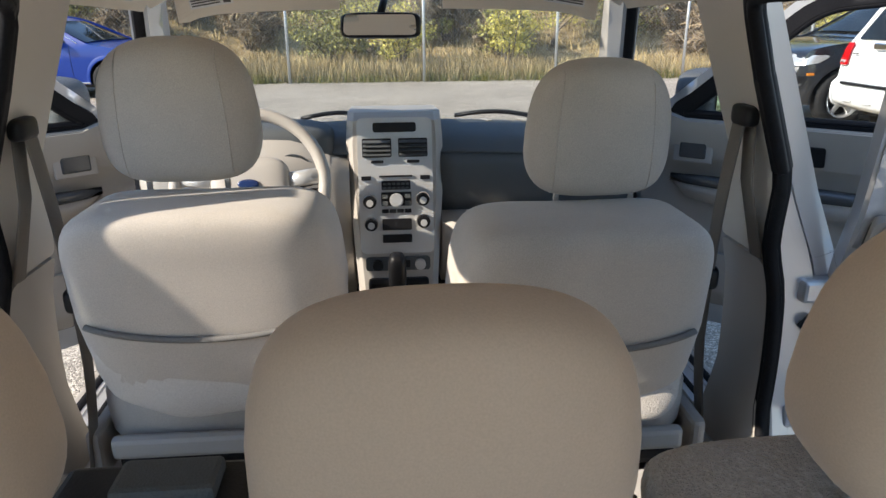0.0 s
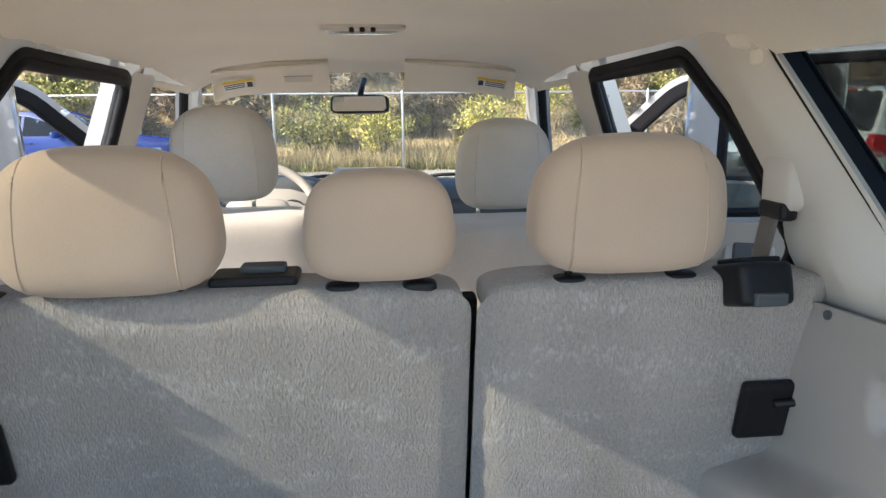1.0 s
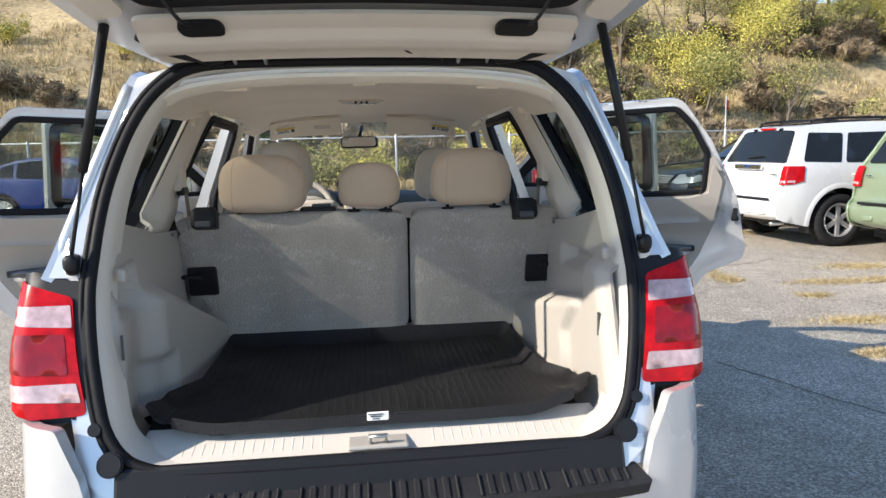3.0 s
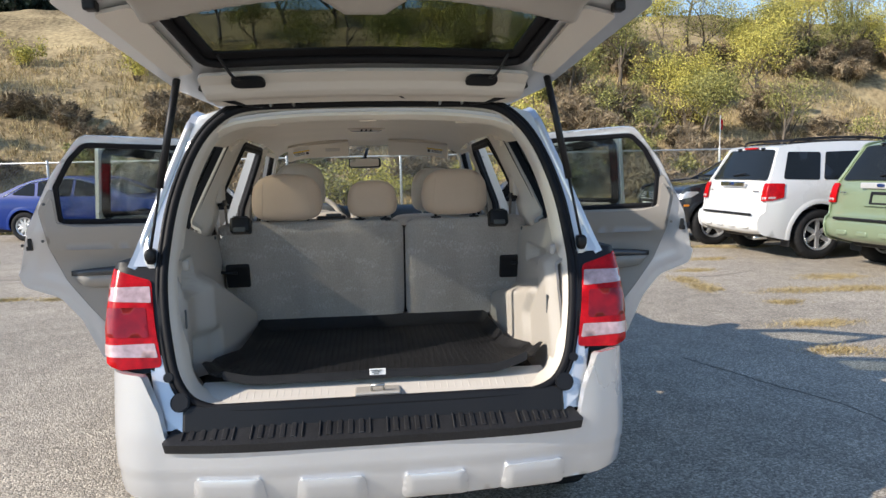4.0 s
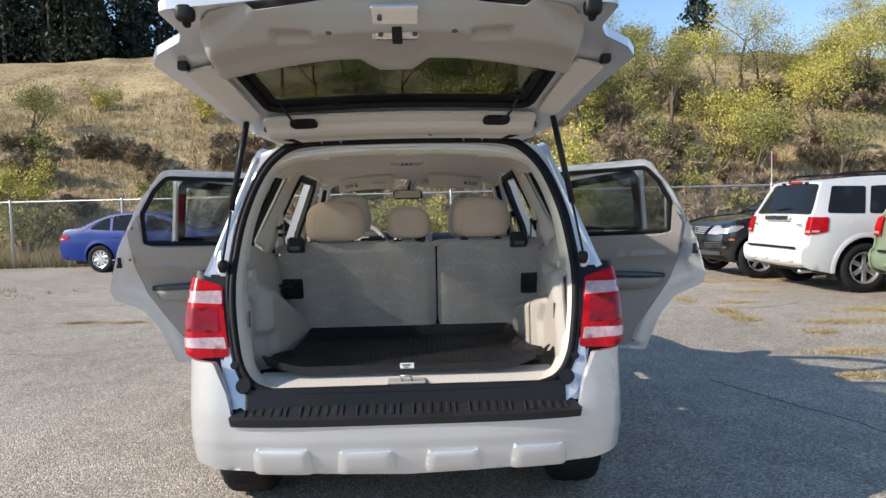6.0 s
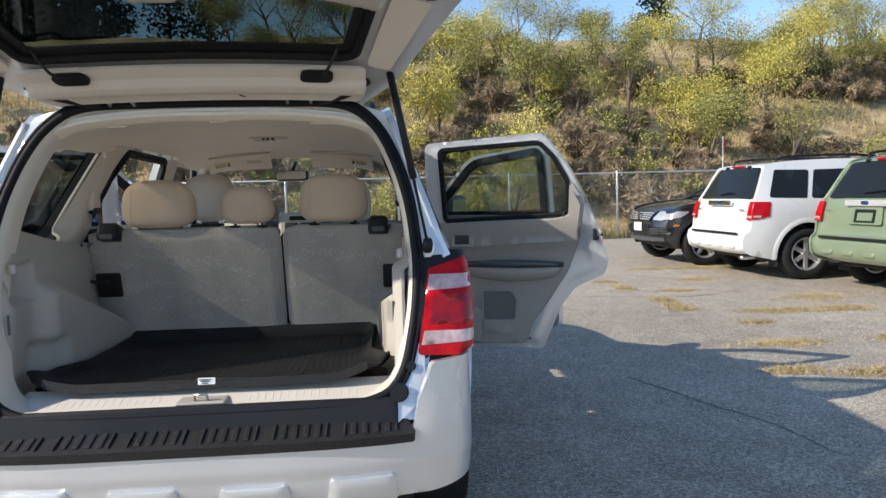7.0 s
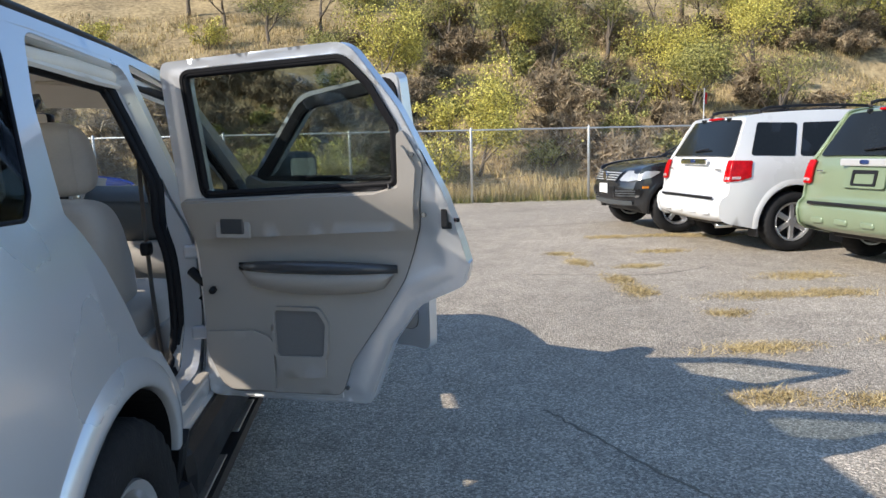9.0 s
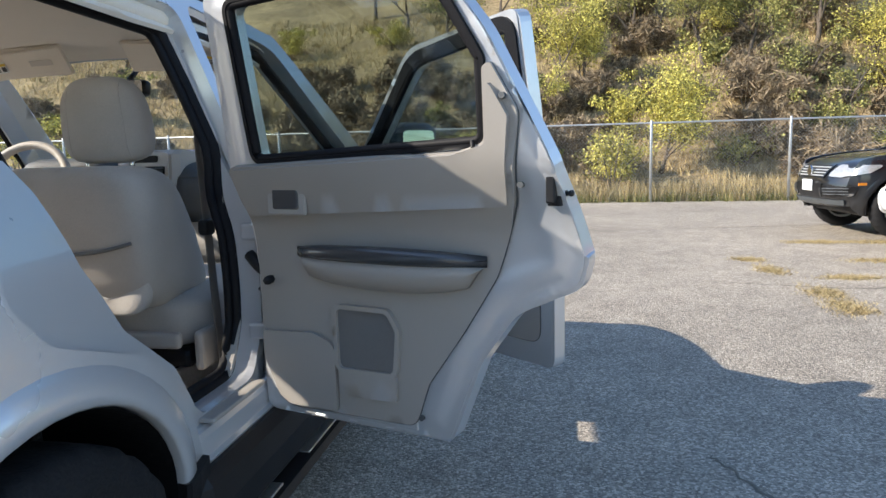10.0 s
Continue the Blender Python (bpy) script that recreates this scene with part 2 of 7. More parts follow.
def rounded(poly, r, seg=5, closed=True):
    """A polygon (or line) with its corners rounded; r is one radius, or one a corner."""
    n, out = len(poly), []
    for i in range(n):
        p = np.array(poly[i], float)
        ri = r[i] if isinstance(r, (list, tuple)) else r
        if ri <= 0 or (not closed and i in (0, n - 1)):
            out.append(tuple(p))
            continue
        a, b = np.array(poly[i - 1], float) - p, np.array(poly[(i + 1) % n], float) - p
        la, lb = np.linalg.norm(a), np.linalg.norm(b)
        a, b = a / la, b / lb
        half = 0.5 * math.acos(max(-1, min(1, float(a @ b))))
        d = min(ri / max(math.tan(half), 1e-3), 0.49 * la, 0.49 * lb)
        for k in range(seg + 1):
            t = k / seg
            out.append(tuple((1 - t) ** 2 * (p + a * d) + 2 * t * (1 - t) * p + t * t * (p + b * d)))
    return out


def curve_pts(pts, n=8, closed=False):
    """A smooth line through a few points."""
    P = [np.array(p, float) for p in pts]
    m, out = len(P), []
    for i in range(m if closed else m - 1):
        g = (lambda k: P[k % m]) if closed else (lambda k: P[max(0, min(m - 1, k))])
        p0, p1, p2, p3 = g(i - 1), g(i), g(i + 1), g(i + 2)
        for j in range(n):
            t = j / n
            out.append(tuple(0.5 * (2 * p1 + (p2 - p0) * t + (2 * p0 - 5 * p1 + 4 * p2 - p3) * t * t + (3 * p1 - p0 - 3 * p2 + p3) * t ** 3)))
    if not closed:
        out.append(tuple(P[-1]))
    return out


def inside(pts, poly):
    x, y = pts[:, 0], pts[:, 1]
    q = np.zeros(len(pts), bool)
    P = np.array(poly)
    for (x1, y1), (x2, y2) in zip(P, np.roll(P, -1, 0)):
        if y1 == y2:
            continue
        q ^= ((y1 > y) != (y2 > y)) & (x < (x2 - x1) * (y - y1) / (y2 - y1) + x1)
    return q


def sheet_data(outline, holes, step, fn, thick, flip=False):
    from_loops = [resample(outline, step)] + [resample(h, step) for h in holes]
    verts, edges = [], []
    for lp in from_loops:
        b = len(verts)
        verts += lp
        edges += [(b + i, b + (i + 1) % len(lp)) for i in range(len(lp))]
    edge_pts = np.array(verts)
    lo, hi = edge_pts.min(0), edge_pts.max(0)
    gx, gy = np.meshgrid(np.arange(lo[0], hi[0], step), np.arange(lo[1], hi[1], step * 0.87))
    gx = gx + (np.arange(gx.shape[0]) % 2)[:, None] * step * 0.5
    grid = np.stack([gx.ravel(), gy.ravel()], 1)
    ok = inside(grid, from_loops[0])
    for h in from_loops[1:]:
        ok &= ~inside(grid, h)
    grid = grid[ok]
    if len(grid):
        d = np.full(len(grid), 9.0)
        for i in range(0, len(edge_pts), 200):
            d = np.minimum(d, np.sqrt(((grid[:, None] - edge_pts[None, i:i + 200]) ** 2).sum(2)).min(1))
        grid = grid[d > step * 0.55]
    verts += [tuple(g) for g in grid]
    from mathutils.geometry import delaunay_2d_cdt
    ov, _, of, _, _, _ = delaunay_2d_cdt([Vector(v) for v in verts], edges, [], 0, 1e-6)
    V = np.array([tuple(v) for v in ov])
    F = np.array(of)
    c = V[F].mean(1)
    ok = inside(c, from_loops[0])
    for h in from_loops[1:]:
        ok &= ~inside(c, h)
    F = F[ok]
    P = np.array([tuple(fn(u, v)) for u, v in V], float)
    if flip:
        F = F[:, ::-1]
    N = np.zeros_like(P)
    fnm = np.cross(P[F[:, 1]] - P[F[:, 0]], P[F[:, 2]] - P[F[:, 0]])
    for k in range(3):
        np.add.at(N, F[:, k], fnm)
    N /= np.maximum(np.linalg.norm(N, axis=1), 1e-9)[:, None]
    if not thick:
        return P, F.tolist()
    B = P - N * thick
    n = len(P)
    faces = F.tolist() + (F[:, ::-1] + n).tolist()
    verts3 = [P, B]
    count = {}
    for f in F.tolist():
        for a, b in ((f[0], f[1]), (f[1], f[2]), (f[2], f[0])):
            count[(a, b)] = 1
    base, rim = 2 * n, []
    for a, b in count:
        if (b, a) not in count:
            rim += [P[a], P[b], B[b], B[a]]
            k = base + len(rim) - 4
            faces.append([k + 1, k, k + 3, k + 2])
    if rim:
        verts3.append(np.array(rim))
    return np.concatenate(verts3), faces


def sheet(name, outline, fn, material, parent=None, thick=0.02, step=0.06, holes=(), label="", flip=False):
    """A bent plate: an outline with holes in a plane, carried to its place in space by fn."""
    return part(name, sheet_data(outline, holes, step, fn, thick, flip), material, parent, label, True)


def loft_data(sections, closed=True, caps=True):
    n, m = len(sections), len(sections[0])
    V = [p for s in sections for p in s]
    F = []
    for i in range(n - 1):
        for j in range(m if closed else m - 1):
            k = (j + 1) % m
            F.append((i * m + j, i * m + k, (i + 1) * m + k, (i + 1) * m + j))
    if caps:
        F.append(tuple(range(m))[::-1])
        F.append(tuple((n - 1) * m + j for j in range(m)))
    return V, F


def tube_data(pts, r, seg=8, closed=False, flat=1.0, up=(0, 0, 1)):
    P = [np.array(p, float) for p in pts]
    n, secs = len(P), []
    for i, p in enumerate(P):
        a = P[i - 1] if (i > 0 or closed) else p
        b = P[(i + 1) % n] if (i < n - 1 or closed) else p
        d = (b - a) / max(np.linalg.norm(b - a), 1e-9)
        u = np.array(up, float)
        if abs(d @ u) > 0.95:
            u = np.array((0, 1, 0.01))
        s = np.cross(d, u)
        s /= np.linalg.norm(s)
        w = np.cross(s, d)
        rr = r[i] if isinstance(r, (list, tuple)) else r
        secs.append([p + rr * (math.cos(2 * math.pi * k / seg) * s + flat * math.sin(2 * math.pi * k / seg) * w) for k in range(seg)])
    if closed:
        secs.append(secs[0])
    return loft_data(secs, True, not closed)


def tube(name, pts, r, material, parent=None, seg=8, closed=False, flat=1.0, label="", up=(0, 0, 1)):
    return part(name, tube_data(pts, r, seg, closed, flat, up), material, parent, label, True)


def box_bm(size, r=0.01, seg=2, at=(0, 0, 0), rot=(0, 0, 0)):
    bm = bmesh.new()
    bmesh.ops.create_cube(bm, size=1.0)
    bmesh.ops.scale(bm, vec=size, verts=bm.verts)
    if r:
        bmesh.ops.bevel(bm, geom=list(bm.edges), offset=min(r, 0.45 * min(size)), segments=seg, affect="EDGES", profile=0.5)
    bm.transform(pose(*at, *rot))
    return bm


def box(name, size, at, material, parent=None, r=0.01, seg=2, rot=(0, 0, 0), label="", smooth=False):
    return part(name, box_bm(size, r, seg, at, rot), material, parent, label, smooth)


def disc(name, r, depth, at, material, parent=None, rot=(0, 0, 0), seg=24, bevel=0.0, label="", r2=None):
    bm = bmesh.new()
    bmesh.ops.create_cone(bm, cap_ends=True, segments=seg, radius1=r, radius2=r if r2 is None else r2, depth=depth)
    if bevel:
        bmesh.ops.bevel(bm, geom=[e for e in bm.edges if len(e.link_faces) == 2 and e.calc_face_angle() > 0.8], offset=bevel, segments=2, affect="EDGES")
    bm.transform(pose(*at, *rot))
    return part(name, bm, material, parent, label)


def cushion_data(size, e1=0.45, e2=0.5, nu=36, nv=18, shape=None):
    """A padded block: a super-ellipsoid, bent by shape(x, y, z)."""
    def sp(v, e):
        return math.copysign(abs(v) ** e, v)
    secs = []
    for i in range(nv + 1):
        la = -math.pi / 2 + math.pi * i / nv
        ring = []
        for j in range(nu):
            lo = 2 * math.pi * j / nu
            p = (0.5 * size[0] * sp(math.cos(la), e1) * sp(math.cos(lo), e2), 0.5 * size[1] * sp(math.cos(la), e1) * sp(math.sin(lo), e2), 0.5 * size[2] * sp(math.sin(la), e1))
            ring.append(shape(*p) if shape else p)
        secs.append(ring)
    return loft_data(secs, True, False)


def cushion(name, size, at, material, parent=None, e1=0.45, e2=0.5, rot=(0, 0, 0), shape=None, label="", nu=36, nv=18):
    V, F = cushion_data(size, e1, e2, nu, nv, shape)
    M = pose(*at, *rot)
    return part(name, ([M @ Vector(v) for v in V], F), material, parent, label, True)


def lerp(v, xs, ys):
    return float(np.interp(v, xs, ys))


def mirror_pts(half):
    """A closed outline from its right half, listed from the bottom middle up to the top middle."""
    return [(x, z) for x, z in half] + [(-x, z) for x, z in reversed(half) if abs(x) > 1e-6]


# ---- ground, fence, hillside ----
FENCE_Y = 16.45
TRACK_Z = 2.95


def hill_z(x, y):
    """The bank behind the fence: gentle at its foot, steep, then a level top."""
    foot = FENCE_Y + 0.9
    d = y - foot
    if d <= 0:
        return 0.0
    crest = 30.0 + 2.5 * math.sin(x * 0.05 + 0.6)
    slope = 0.16 * d if d < 3.0 else 0.48 + 0.50 * (d - 3.0)
    top = 12.6 + 0.9 * math.sin(x * 0.06 + 2.0)
    h = slope if slope < top * 0.8 else top * 0.8 + (top * 0.2 + 0.02 * (d - crest)) * (1 - math.exp(-(slope - top * 0.8) / 4.0))
    k = min(1.0, d / 3.0)
    track = max(0.0, 1.0 - max(0.0, abs(y - 27.2) - 1.3) / 1.5) * min(1.0, max(0.0, (x - 21.5) / 2.0))
    if track > 0:
        track = track * track * (3 - 2 * track)
        h, k = h + (TRACK_Z - h) * track, k * (1 - track)
    return h + k * (0.55 * noise.noise(Vector((x * 0.16, y * 0.16, 1.0))) + 0.22 * noise.noise(Vector((x * 0.6, y * 0.6, 4.0))))


ASPHALT = gravel("worn_gravelly_asphalt", (0.30, 0.262, 0.212), (0.575, 0.505, 0.41), 110.0)
EARTH = mat("dry_grass_bank", (0.29, 0.215, 0.125), 1.0, 0, 0.6, 5.0, 0.35, 2.0, spread=(0.56, 0.44, 0.25), spec=0.1)


def build_ground():
    xs = np.concatenate([np.linspace(-700, -60, 9)[:-1], np.linspace(-60, -24, 13)[:-1], np.linspace(-24, 30, 91)[:-1], np.linspace(30, 75, 16)[:-1], np.linspace(75, 700, 9)])
    ys = np.concatenate([np.linspace(-700, -30, 8)[:-1], np.linspace(-30, 16, 20)[:-1], np.linspace(16, 55, 66)[:-1], np.linspace(55, 110, 12)[:-1], np.linspace(110, 700, 7)])
    V = [(x, y, hill_z(x, y)) for y in ys for x in xs]
    n = len(xs)
    F = [(j * n + i, j * n + i + 1, (j + 1) * n + i + 1, (j + 1) * n + i) for j in range(len(ys) - 1) for i in range(n - 1)]
    ob = part("ground", (V, F), ASPHALT, None, "", True)
    ob.data.materials.append(EARTH)
    lim = FENCE_Y + 0.4
    for p in ob.data.polygons:
        if p.center.y > lim:
            p.material_index = 1
    return tagged(ob, "worn gravelly asphalt yard below a dry grass bank", "ground", kind="structure")


ground = build_ground()

GALV = mat("galvanised_steel", (0.52, 0.53, 0.53), 0.45, 0.5, 0.12, 60, 4.0, 0.02)
WIRE = mat("fence_wire", (0.40, 0.40, 0.39), 0.5, 0.4, 0.1, 60, 4.0, 0.0)


def build_fence():
    f = thing("chain_link_fence", "grey galvanised chain-link fence along the yard's edge", "fence", (0, FENCE_Y, 0))
    x0, x1, h = -23.5, 28.4, 1.80
    bm_pts = [i for i in range(-8, 10)]
    post_mesh = None
    for i in bm_pts:
        x = 0.85 + 2.98 * i
        if post_mesh is None:
            ob = part("post", tube_data([(0, 0, 0), (0, 0, h + 0.04), (0, 0, h + 0.07)], [0.032, 0.032, 0.012], 10), GALV, f, "", True)
            post_mesh = ob.data
        else:
            ob = new("post", post_mesh)
            ob.parent = f
        ob.location = (x, 0, 0)
    rail = tube("top_rail", [(x0, 0, h), (x1, 0, h)], 0.021, GALV, f)
    V, F = [], []
    pitch, w = 0.078, 0.0022
    k = x0 - h
    while k < x1:
        for s in (1, -1):
            a, b = (k, 0.03), (k + h, h)
            if s < 0:
                a, b = (k + h, 0.03), (k, h)
            n = len(V)
            yy = -0.036 + 0.003 * s
            for (px, pz) in (a, b):
                V += [(px - w, yy, pz), (px, yy - w, pz + w), (px + w, yy, pz)]
            F += [(n, n + 1, n + 4, n + 3), (n + 1, n + 2, n + 5, n + 4), (n + 2, n, n + 3, n + 5)]
        k += pitch
    mesh = part("wire_mesh", (V, F), WIRE, f)
    tagged(mesh, kind="stuff")
    return f


fence = build_fence()

CRACK = mat("dark_tar_seam", (0.175, 0.155, 0.125), 0.9, 0, 0.3, 60, 3.0, 0.2)


def tar_seam(pts, width, seed):
    """A wandering crack in the asphalt, filled with dark grit."""
    rnd = random.Random(seed)
    line = curve_pts(pts, 14)
    line = [(x + rnd.uniform(-0.012, 0.012), y + rnd.uniform(-0.012, 0.012)) for x, y in line]
    V, F = [], []
    for i, (x, y) in enumerate(line):
        a, b = line[max(0, i - 1)], line[min(len(line) - 1, i + 1)]
        d = math.hypot(b[0] - a[0], b[1] - a[1])
        n = (-(b[1] - a[1]) / d, (b[0] - a[0]) / d)
        w = width * rnd.uniform(0.4, 1.0) * (0.2 if i in (0, len(line) - 1) else 1)
        V += [(x + n[0] * w, y + n[1] * w, 0.0015), (x, y, 0.005), (x - n[0] * w, y - n[1] * w, 0.0015)]
        if i:
            k = 3 * i
            F += [(k - 3, k, k + 1, k - 2), (k - 2, k + 1, k + 2, k - 1)]
    part("crack", (V, F), CRACK, ground)


for pts, w, sd in (([(2.3, 10.45), (2.95, 10.6), (4.3, 10.9), (5.8, 11.2), (7.4, 11.35)], 0.014, 1), ([(2.25, 2.65), (2.36, 2.39), (2.51, 1.99), (2.71, 1.54), (2.78, 1.1)], 0.012, 2), ([(-6.5, 4.2), (-4.6, 4.5), (-3.4, 4.3)], 0.012, 3),
                   ([(3.0, 6.4), (4.2, 6.1), (5.1, 6.5)], 0.009, 4), ([(-5.8, 8.2), (-3.9, 8.0), (-2.6, 8.6), (-1.6, 8.5)], 0.012, 5)):
    tar_seam(pts, w, sd)

# ---- the silver car: shell ----
def side_x(y, z):
    """Half width of the car's side at height z, y metres ahead of its rear bumper."""
    t = min(1.0, max(0.0, (z - 0.90) / 0.29))
    t = t * t * (3 - 2 * t)
    x = (1 - t) * (0.885 - 0.075 * ((z - 0.80) / 0.5) ** 2) + t * (0.812 - 0.388 * (z - 1.14))
    if y < 0.55:
        x -= 0.032 * ((0.55 - y) / 0.4) ** 2
    if y > 3.6:
        x -= 0.11 * ((y - 3.6) / 0.75) ** 2
    return x


def rear_y(z):
    """The slanting plane of the tailgate's opening."""
    return 0.12 + 0.38 * (z - 0.837)


car = thing("silver_suv", "silver compact SUV with its four doors and tailgate open", "car")
CAR_ARCH_R, WHEEL_R, AXLE_R, AXLE_F = 0.42, 0.362, 0.885, 3.505

REAR_DOOR = rounded([(1.80, 0.478), (1.805, 1.06), (1.792, 1.602), (1.165, 1.632), (1.03, 1.445), (0.905, 1.18), (0.852, 0.96), (0.868, 0.895), (1.02, 0.825), (1.11, 0.700), (1.195, 0.485)], [0.04, 0.10, 0.04, 0.09, 0.25, 0.2, 0.06, 0.05, 0.12, 0.12, 0.03])
REAR_CUT = rounded([(1.805, 0.49), (1.81, 1.06), (1.795, 1.598), (1.165, 1.612), (1.03, 1.437), (0.88, 1.14), (0.845, 0.98), (0.92, 0.905), (1.15, 0.825), (1.30, 0.68), (1.39, 0.49)], [0.04, 0.10, 0.05, 0.09, 0.25, 0.2, 0.06, 0.05, 0.12, 0.12, 0.03])
REAR_HOLE = rounded([(1.755, 0.575), (1.80, 0.72), (1.805, 1.08), (1.80, 1.23), (1.79, 1.40), (1.768, 1.55), (1.20, 1.562), (1.09, 1.44), (1.0, 1.23), (1.055, 1.14), (1.085, 1.0), (1.175, 0.86), (1.34, 0.735), (1.43, 0.61), (1.47, 0.575)], 0.06)
FRONT_HOLE = rounded([(2.82, 0.575), (2.88, 0.80), (2.88, 1.05), (2.82, 1.17), (2.38, 1.545), (1.92, 1.55), (1.925, 1.06), (1.91, 0.62), (1.95, 0.575)], 0.06)
FRONT_DOOR = rounded([(2.93, 0.48), (2.97, 1.02), (2.90, 1.17), (2.43, 1.575), (1.87, 1.625), (1.87, 1.06), (1.87, 0.465)], [0.05, 0.05, 0.12, 0.22, 0.04, 0.05, 0.04])


def grow(poly, d):
    """An outline set out (or in) by d."""
    P = np.array(poly)
    a = 0.5 * np.sum(P[:, 0] * np.roll(P[:, 1], -1) - np.roll(P[:, 0], -1) * P[:, 1])
    t = np.roll(P, -1, 0) - np.roll(P, 1, 0)
    t /= np.maximum(np.linalg.norm(t, axis=1), 1e-9)[:, None]
    nrm = np.stack([t[:, 1], -t[:, 0]], 1) * (1 if a > 0 else -1)
    return [tuple(p) for p in P + nrm * d]


def arc(cy, cz, r, a0, a1, n=14):
    return [(cy + r * math.cos(radians(a0 + (a1 - a0) * k / n)), cz + r * math.sin(radians(a0 + (a1 - a0) * k / n))) for k in range(n + 1)]


QUARTER = rounded([(0.74, 1.195), (0.80, 1.24), (1.01, 1.585), (0.545, 1.598), (0.335, 1.25), (0.39, 1.203)], [0.05, 0.04, 0.04, 0.06, 0.07, 0.04])


def door_x(y, z):
    """Half width over a shut door: its glass stands steeper than the roof's side, its foot is fuller."""
    return side_x(y, z) + 0.22 * max(0.0, z - 1.16) + 0.30 * max(0.0, 0.80 - z) ** 2


def deep(z):
    """How far inside the skin the door openings' inner flange lies."""
    t = min(1.0, max(0.0, (1.24 - z) / 0.2))
    return 0.072 + 0.070 * t * t * (3 - 2 * t)


def build_side(s):
    out = [(rear_y(0.815) + 0.25, 0.815), (rear_y(1.125) + 0.235, 1.10), (rear_y(1.125) + 0.16, 1.128), (rear_y(1.13), 1.13)]
    out += [(rear_y(z), z) for z in (1.2, 1.3, 1.4, 1.5, 1.58)] + [(0.45, 1.635)]
    out += curve_pts([(0.52, 1.652), (1.2, 1.662), (1.9, 1.66), (2.40, 1.64), (2.58, 1.585), (3.2, 1.13), (3.32, 1.085), (3.8, 1.04), (4.2, 0.96), (4.36, 0.84), (4.40, 0.62), (4.36, 0.42)], 5)
    out += arc(AXLE_F, WHEEL_R + 0.02, CAR_ARCH_R, -8, 188)
    out += [(2.95, 0.36), (2.0, 0.36), (1.45, 0.36)]
    out += arc(AXLE_R, WHEEL_R + 0.02, CAR_ARCH_R, -8, 160)
    out += [(0.36, 0.60), (0.30, 0.62)]
    fn = lambda y, z: (s * side_x(y, z), y, z)
    ob = sheet("body_side", out, fn, PAINT, car, 0.045, 0.065, [grow(REAR_CUT, 0.006), grow(FRONT_DOOR, 0.006), QUARTER], flip=s < 0)
    glassfn = lambda y, z: (s * (side_x(y, z) - 0.002), y, z)
    sheet("quarter_window", grow(QUARTER, 0.004), glassfn, TINT_SIDE, car, 0.004, 0.1, label="dark tinted quarter glass", flip=s < 0)
    tube("quarter_window_seal", [(s * (side_x(y, z) - 0.001), y, z) for y, z in resample(QUARTER, 0.05)], 0.005, RUBBER, car, 6, True)
    ring = resample(grow(QUARTER, -0.003), 0.04)
    part("glass_border", loft_data([[(s * (side_x(y, z) - 0.007), y, z), (s * (side_x(y, z) - 0.030), y, z), (s * (side_x(y, z) - 0.056), y, z)] for y, z in ring + ring[:1]], False, False), BLACK, car, "black border of the quarter glass", True)
    for opening, edge in ((REAR_CUT, REAR_HOLE), (FRONT_DOOR, FRONT_HOLE)):
        sheet("door_jamb", grow(opening, 0.02), lambda y, z: (s * (side_x(y, z) - 0.058), y, z), PAINT, car, 0.02, 0.06, [edge], flip=s < 0, label="silver door jamb")
        ring = resample(edge, 0.04)
        part("jamb_return", loft_data([[(s * (side_x(y, z) - 0.06), y, z), (s * (side_x(y, z) - 0.5 * (0.06 + deep(z))), y, z), (s * (side_x(y, z) - deep(z)), y, z)] for y, z in ring + ring[:1]], False, False), PAINT, car, "", True)
        for d, q, rr in ((0.002, -0.006, 0.019), (-0.018, 0.006, 0.013)) if edge is REAR_HOLE else ((0.006, -0.026, 0.012),):
            tube("door_seal", [(s * (side_x(y, z) - deep(z) - q), y, z) for y, z in resample(grow(edge, d), 0.04)], rr, RUBBER, car, 6, True, label="black rubber door seal")
    tube("pillar_seal", [(s * (side_x(y, z) - 0.052), y, z) for y, z in resample(grow(FRONT_HOLE, 0.010), 0.04)], 0.018, RUBBER, car, 6, True, label="black rubber seal of the front opening")
    # wheel-arch lip and inner arch
    for cy in (AXLE_R, AXLE_F):
        pts = arc(cy, WHEEL_R + 0.02, CAR_ARCH_R - 0.012, -6, 186, 28)
        secs = []
        for y, z in pts:
            d = np.array((y - cy, z - WHEEL_R - 0.02)) / CAR_ARCH_R
            X = side_x(y, z)
            secs.append([(s * (X + q), y + d[0] * e, z + d[1] * e) for q, e in ((-0.03, 0.004), (0.010, 0.0), (0.017, 0.006), (0.019, 0.022), (0.016, 0.045), (0.006, 0.064), (-0.003, 0.076))])
        part("arch_lip", loft_data(secs, False, False), PAINT, car, "", True)
        if cy == AXLE_R:
            clad = []
            for y, z in arc(cy, WHEEL_R + 0.02, CAR_ARCH_R - 0.012, -12, 16, 8):
                d = np.array((y - cy, z - WHEEL_R - 0.02)) / CAR_ARCH_R
                X = side_x(y, z)
                clad.append([(s * (X + q), y + d[0] * e, z + d[1] * e) for q, e in ((-0.03, 0.0), (0.016, -0.003), (0.024, 0.006), (0.026, 0.045), (0.022, 0.095), (-0.02, 0.10))])
            part("arch_cladding", loft_data(clad), BLACK, car, "black plastic arch end")
        secs = [[(s * (side_x(y, z) - 0.006), y - 0.004 * (y - cy), z - 0.004), (s * 0.57, y, z)] for y, z in pts]
        part("wheel_well", loft_data(secs, False, False), WELL, car, "", True)
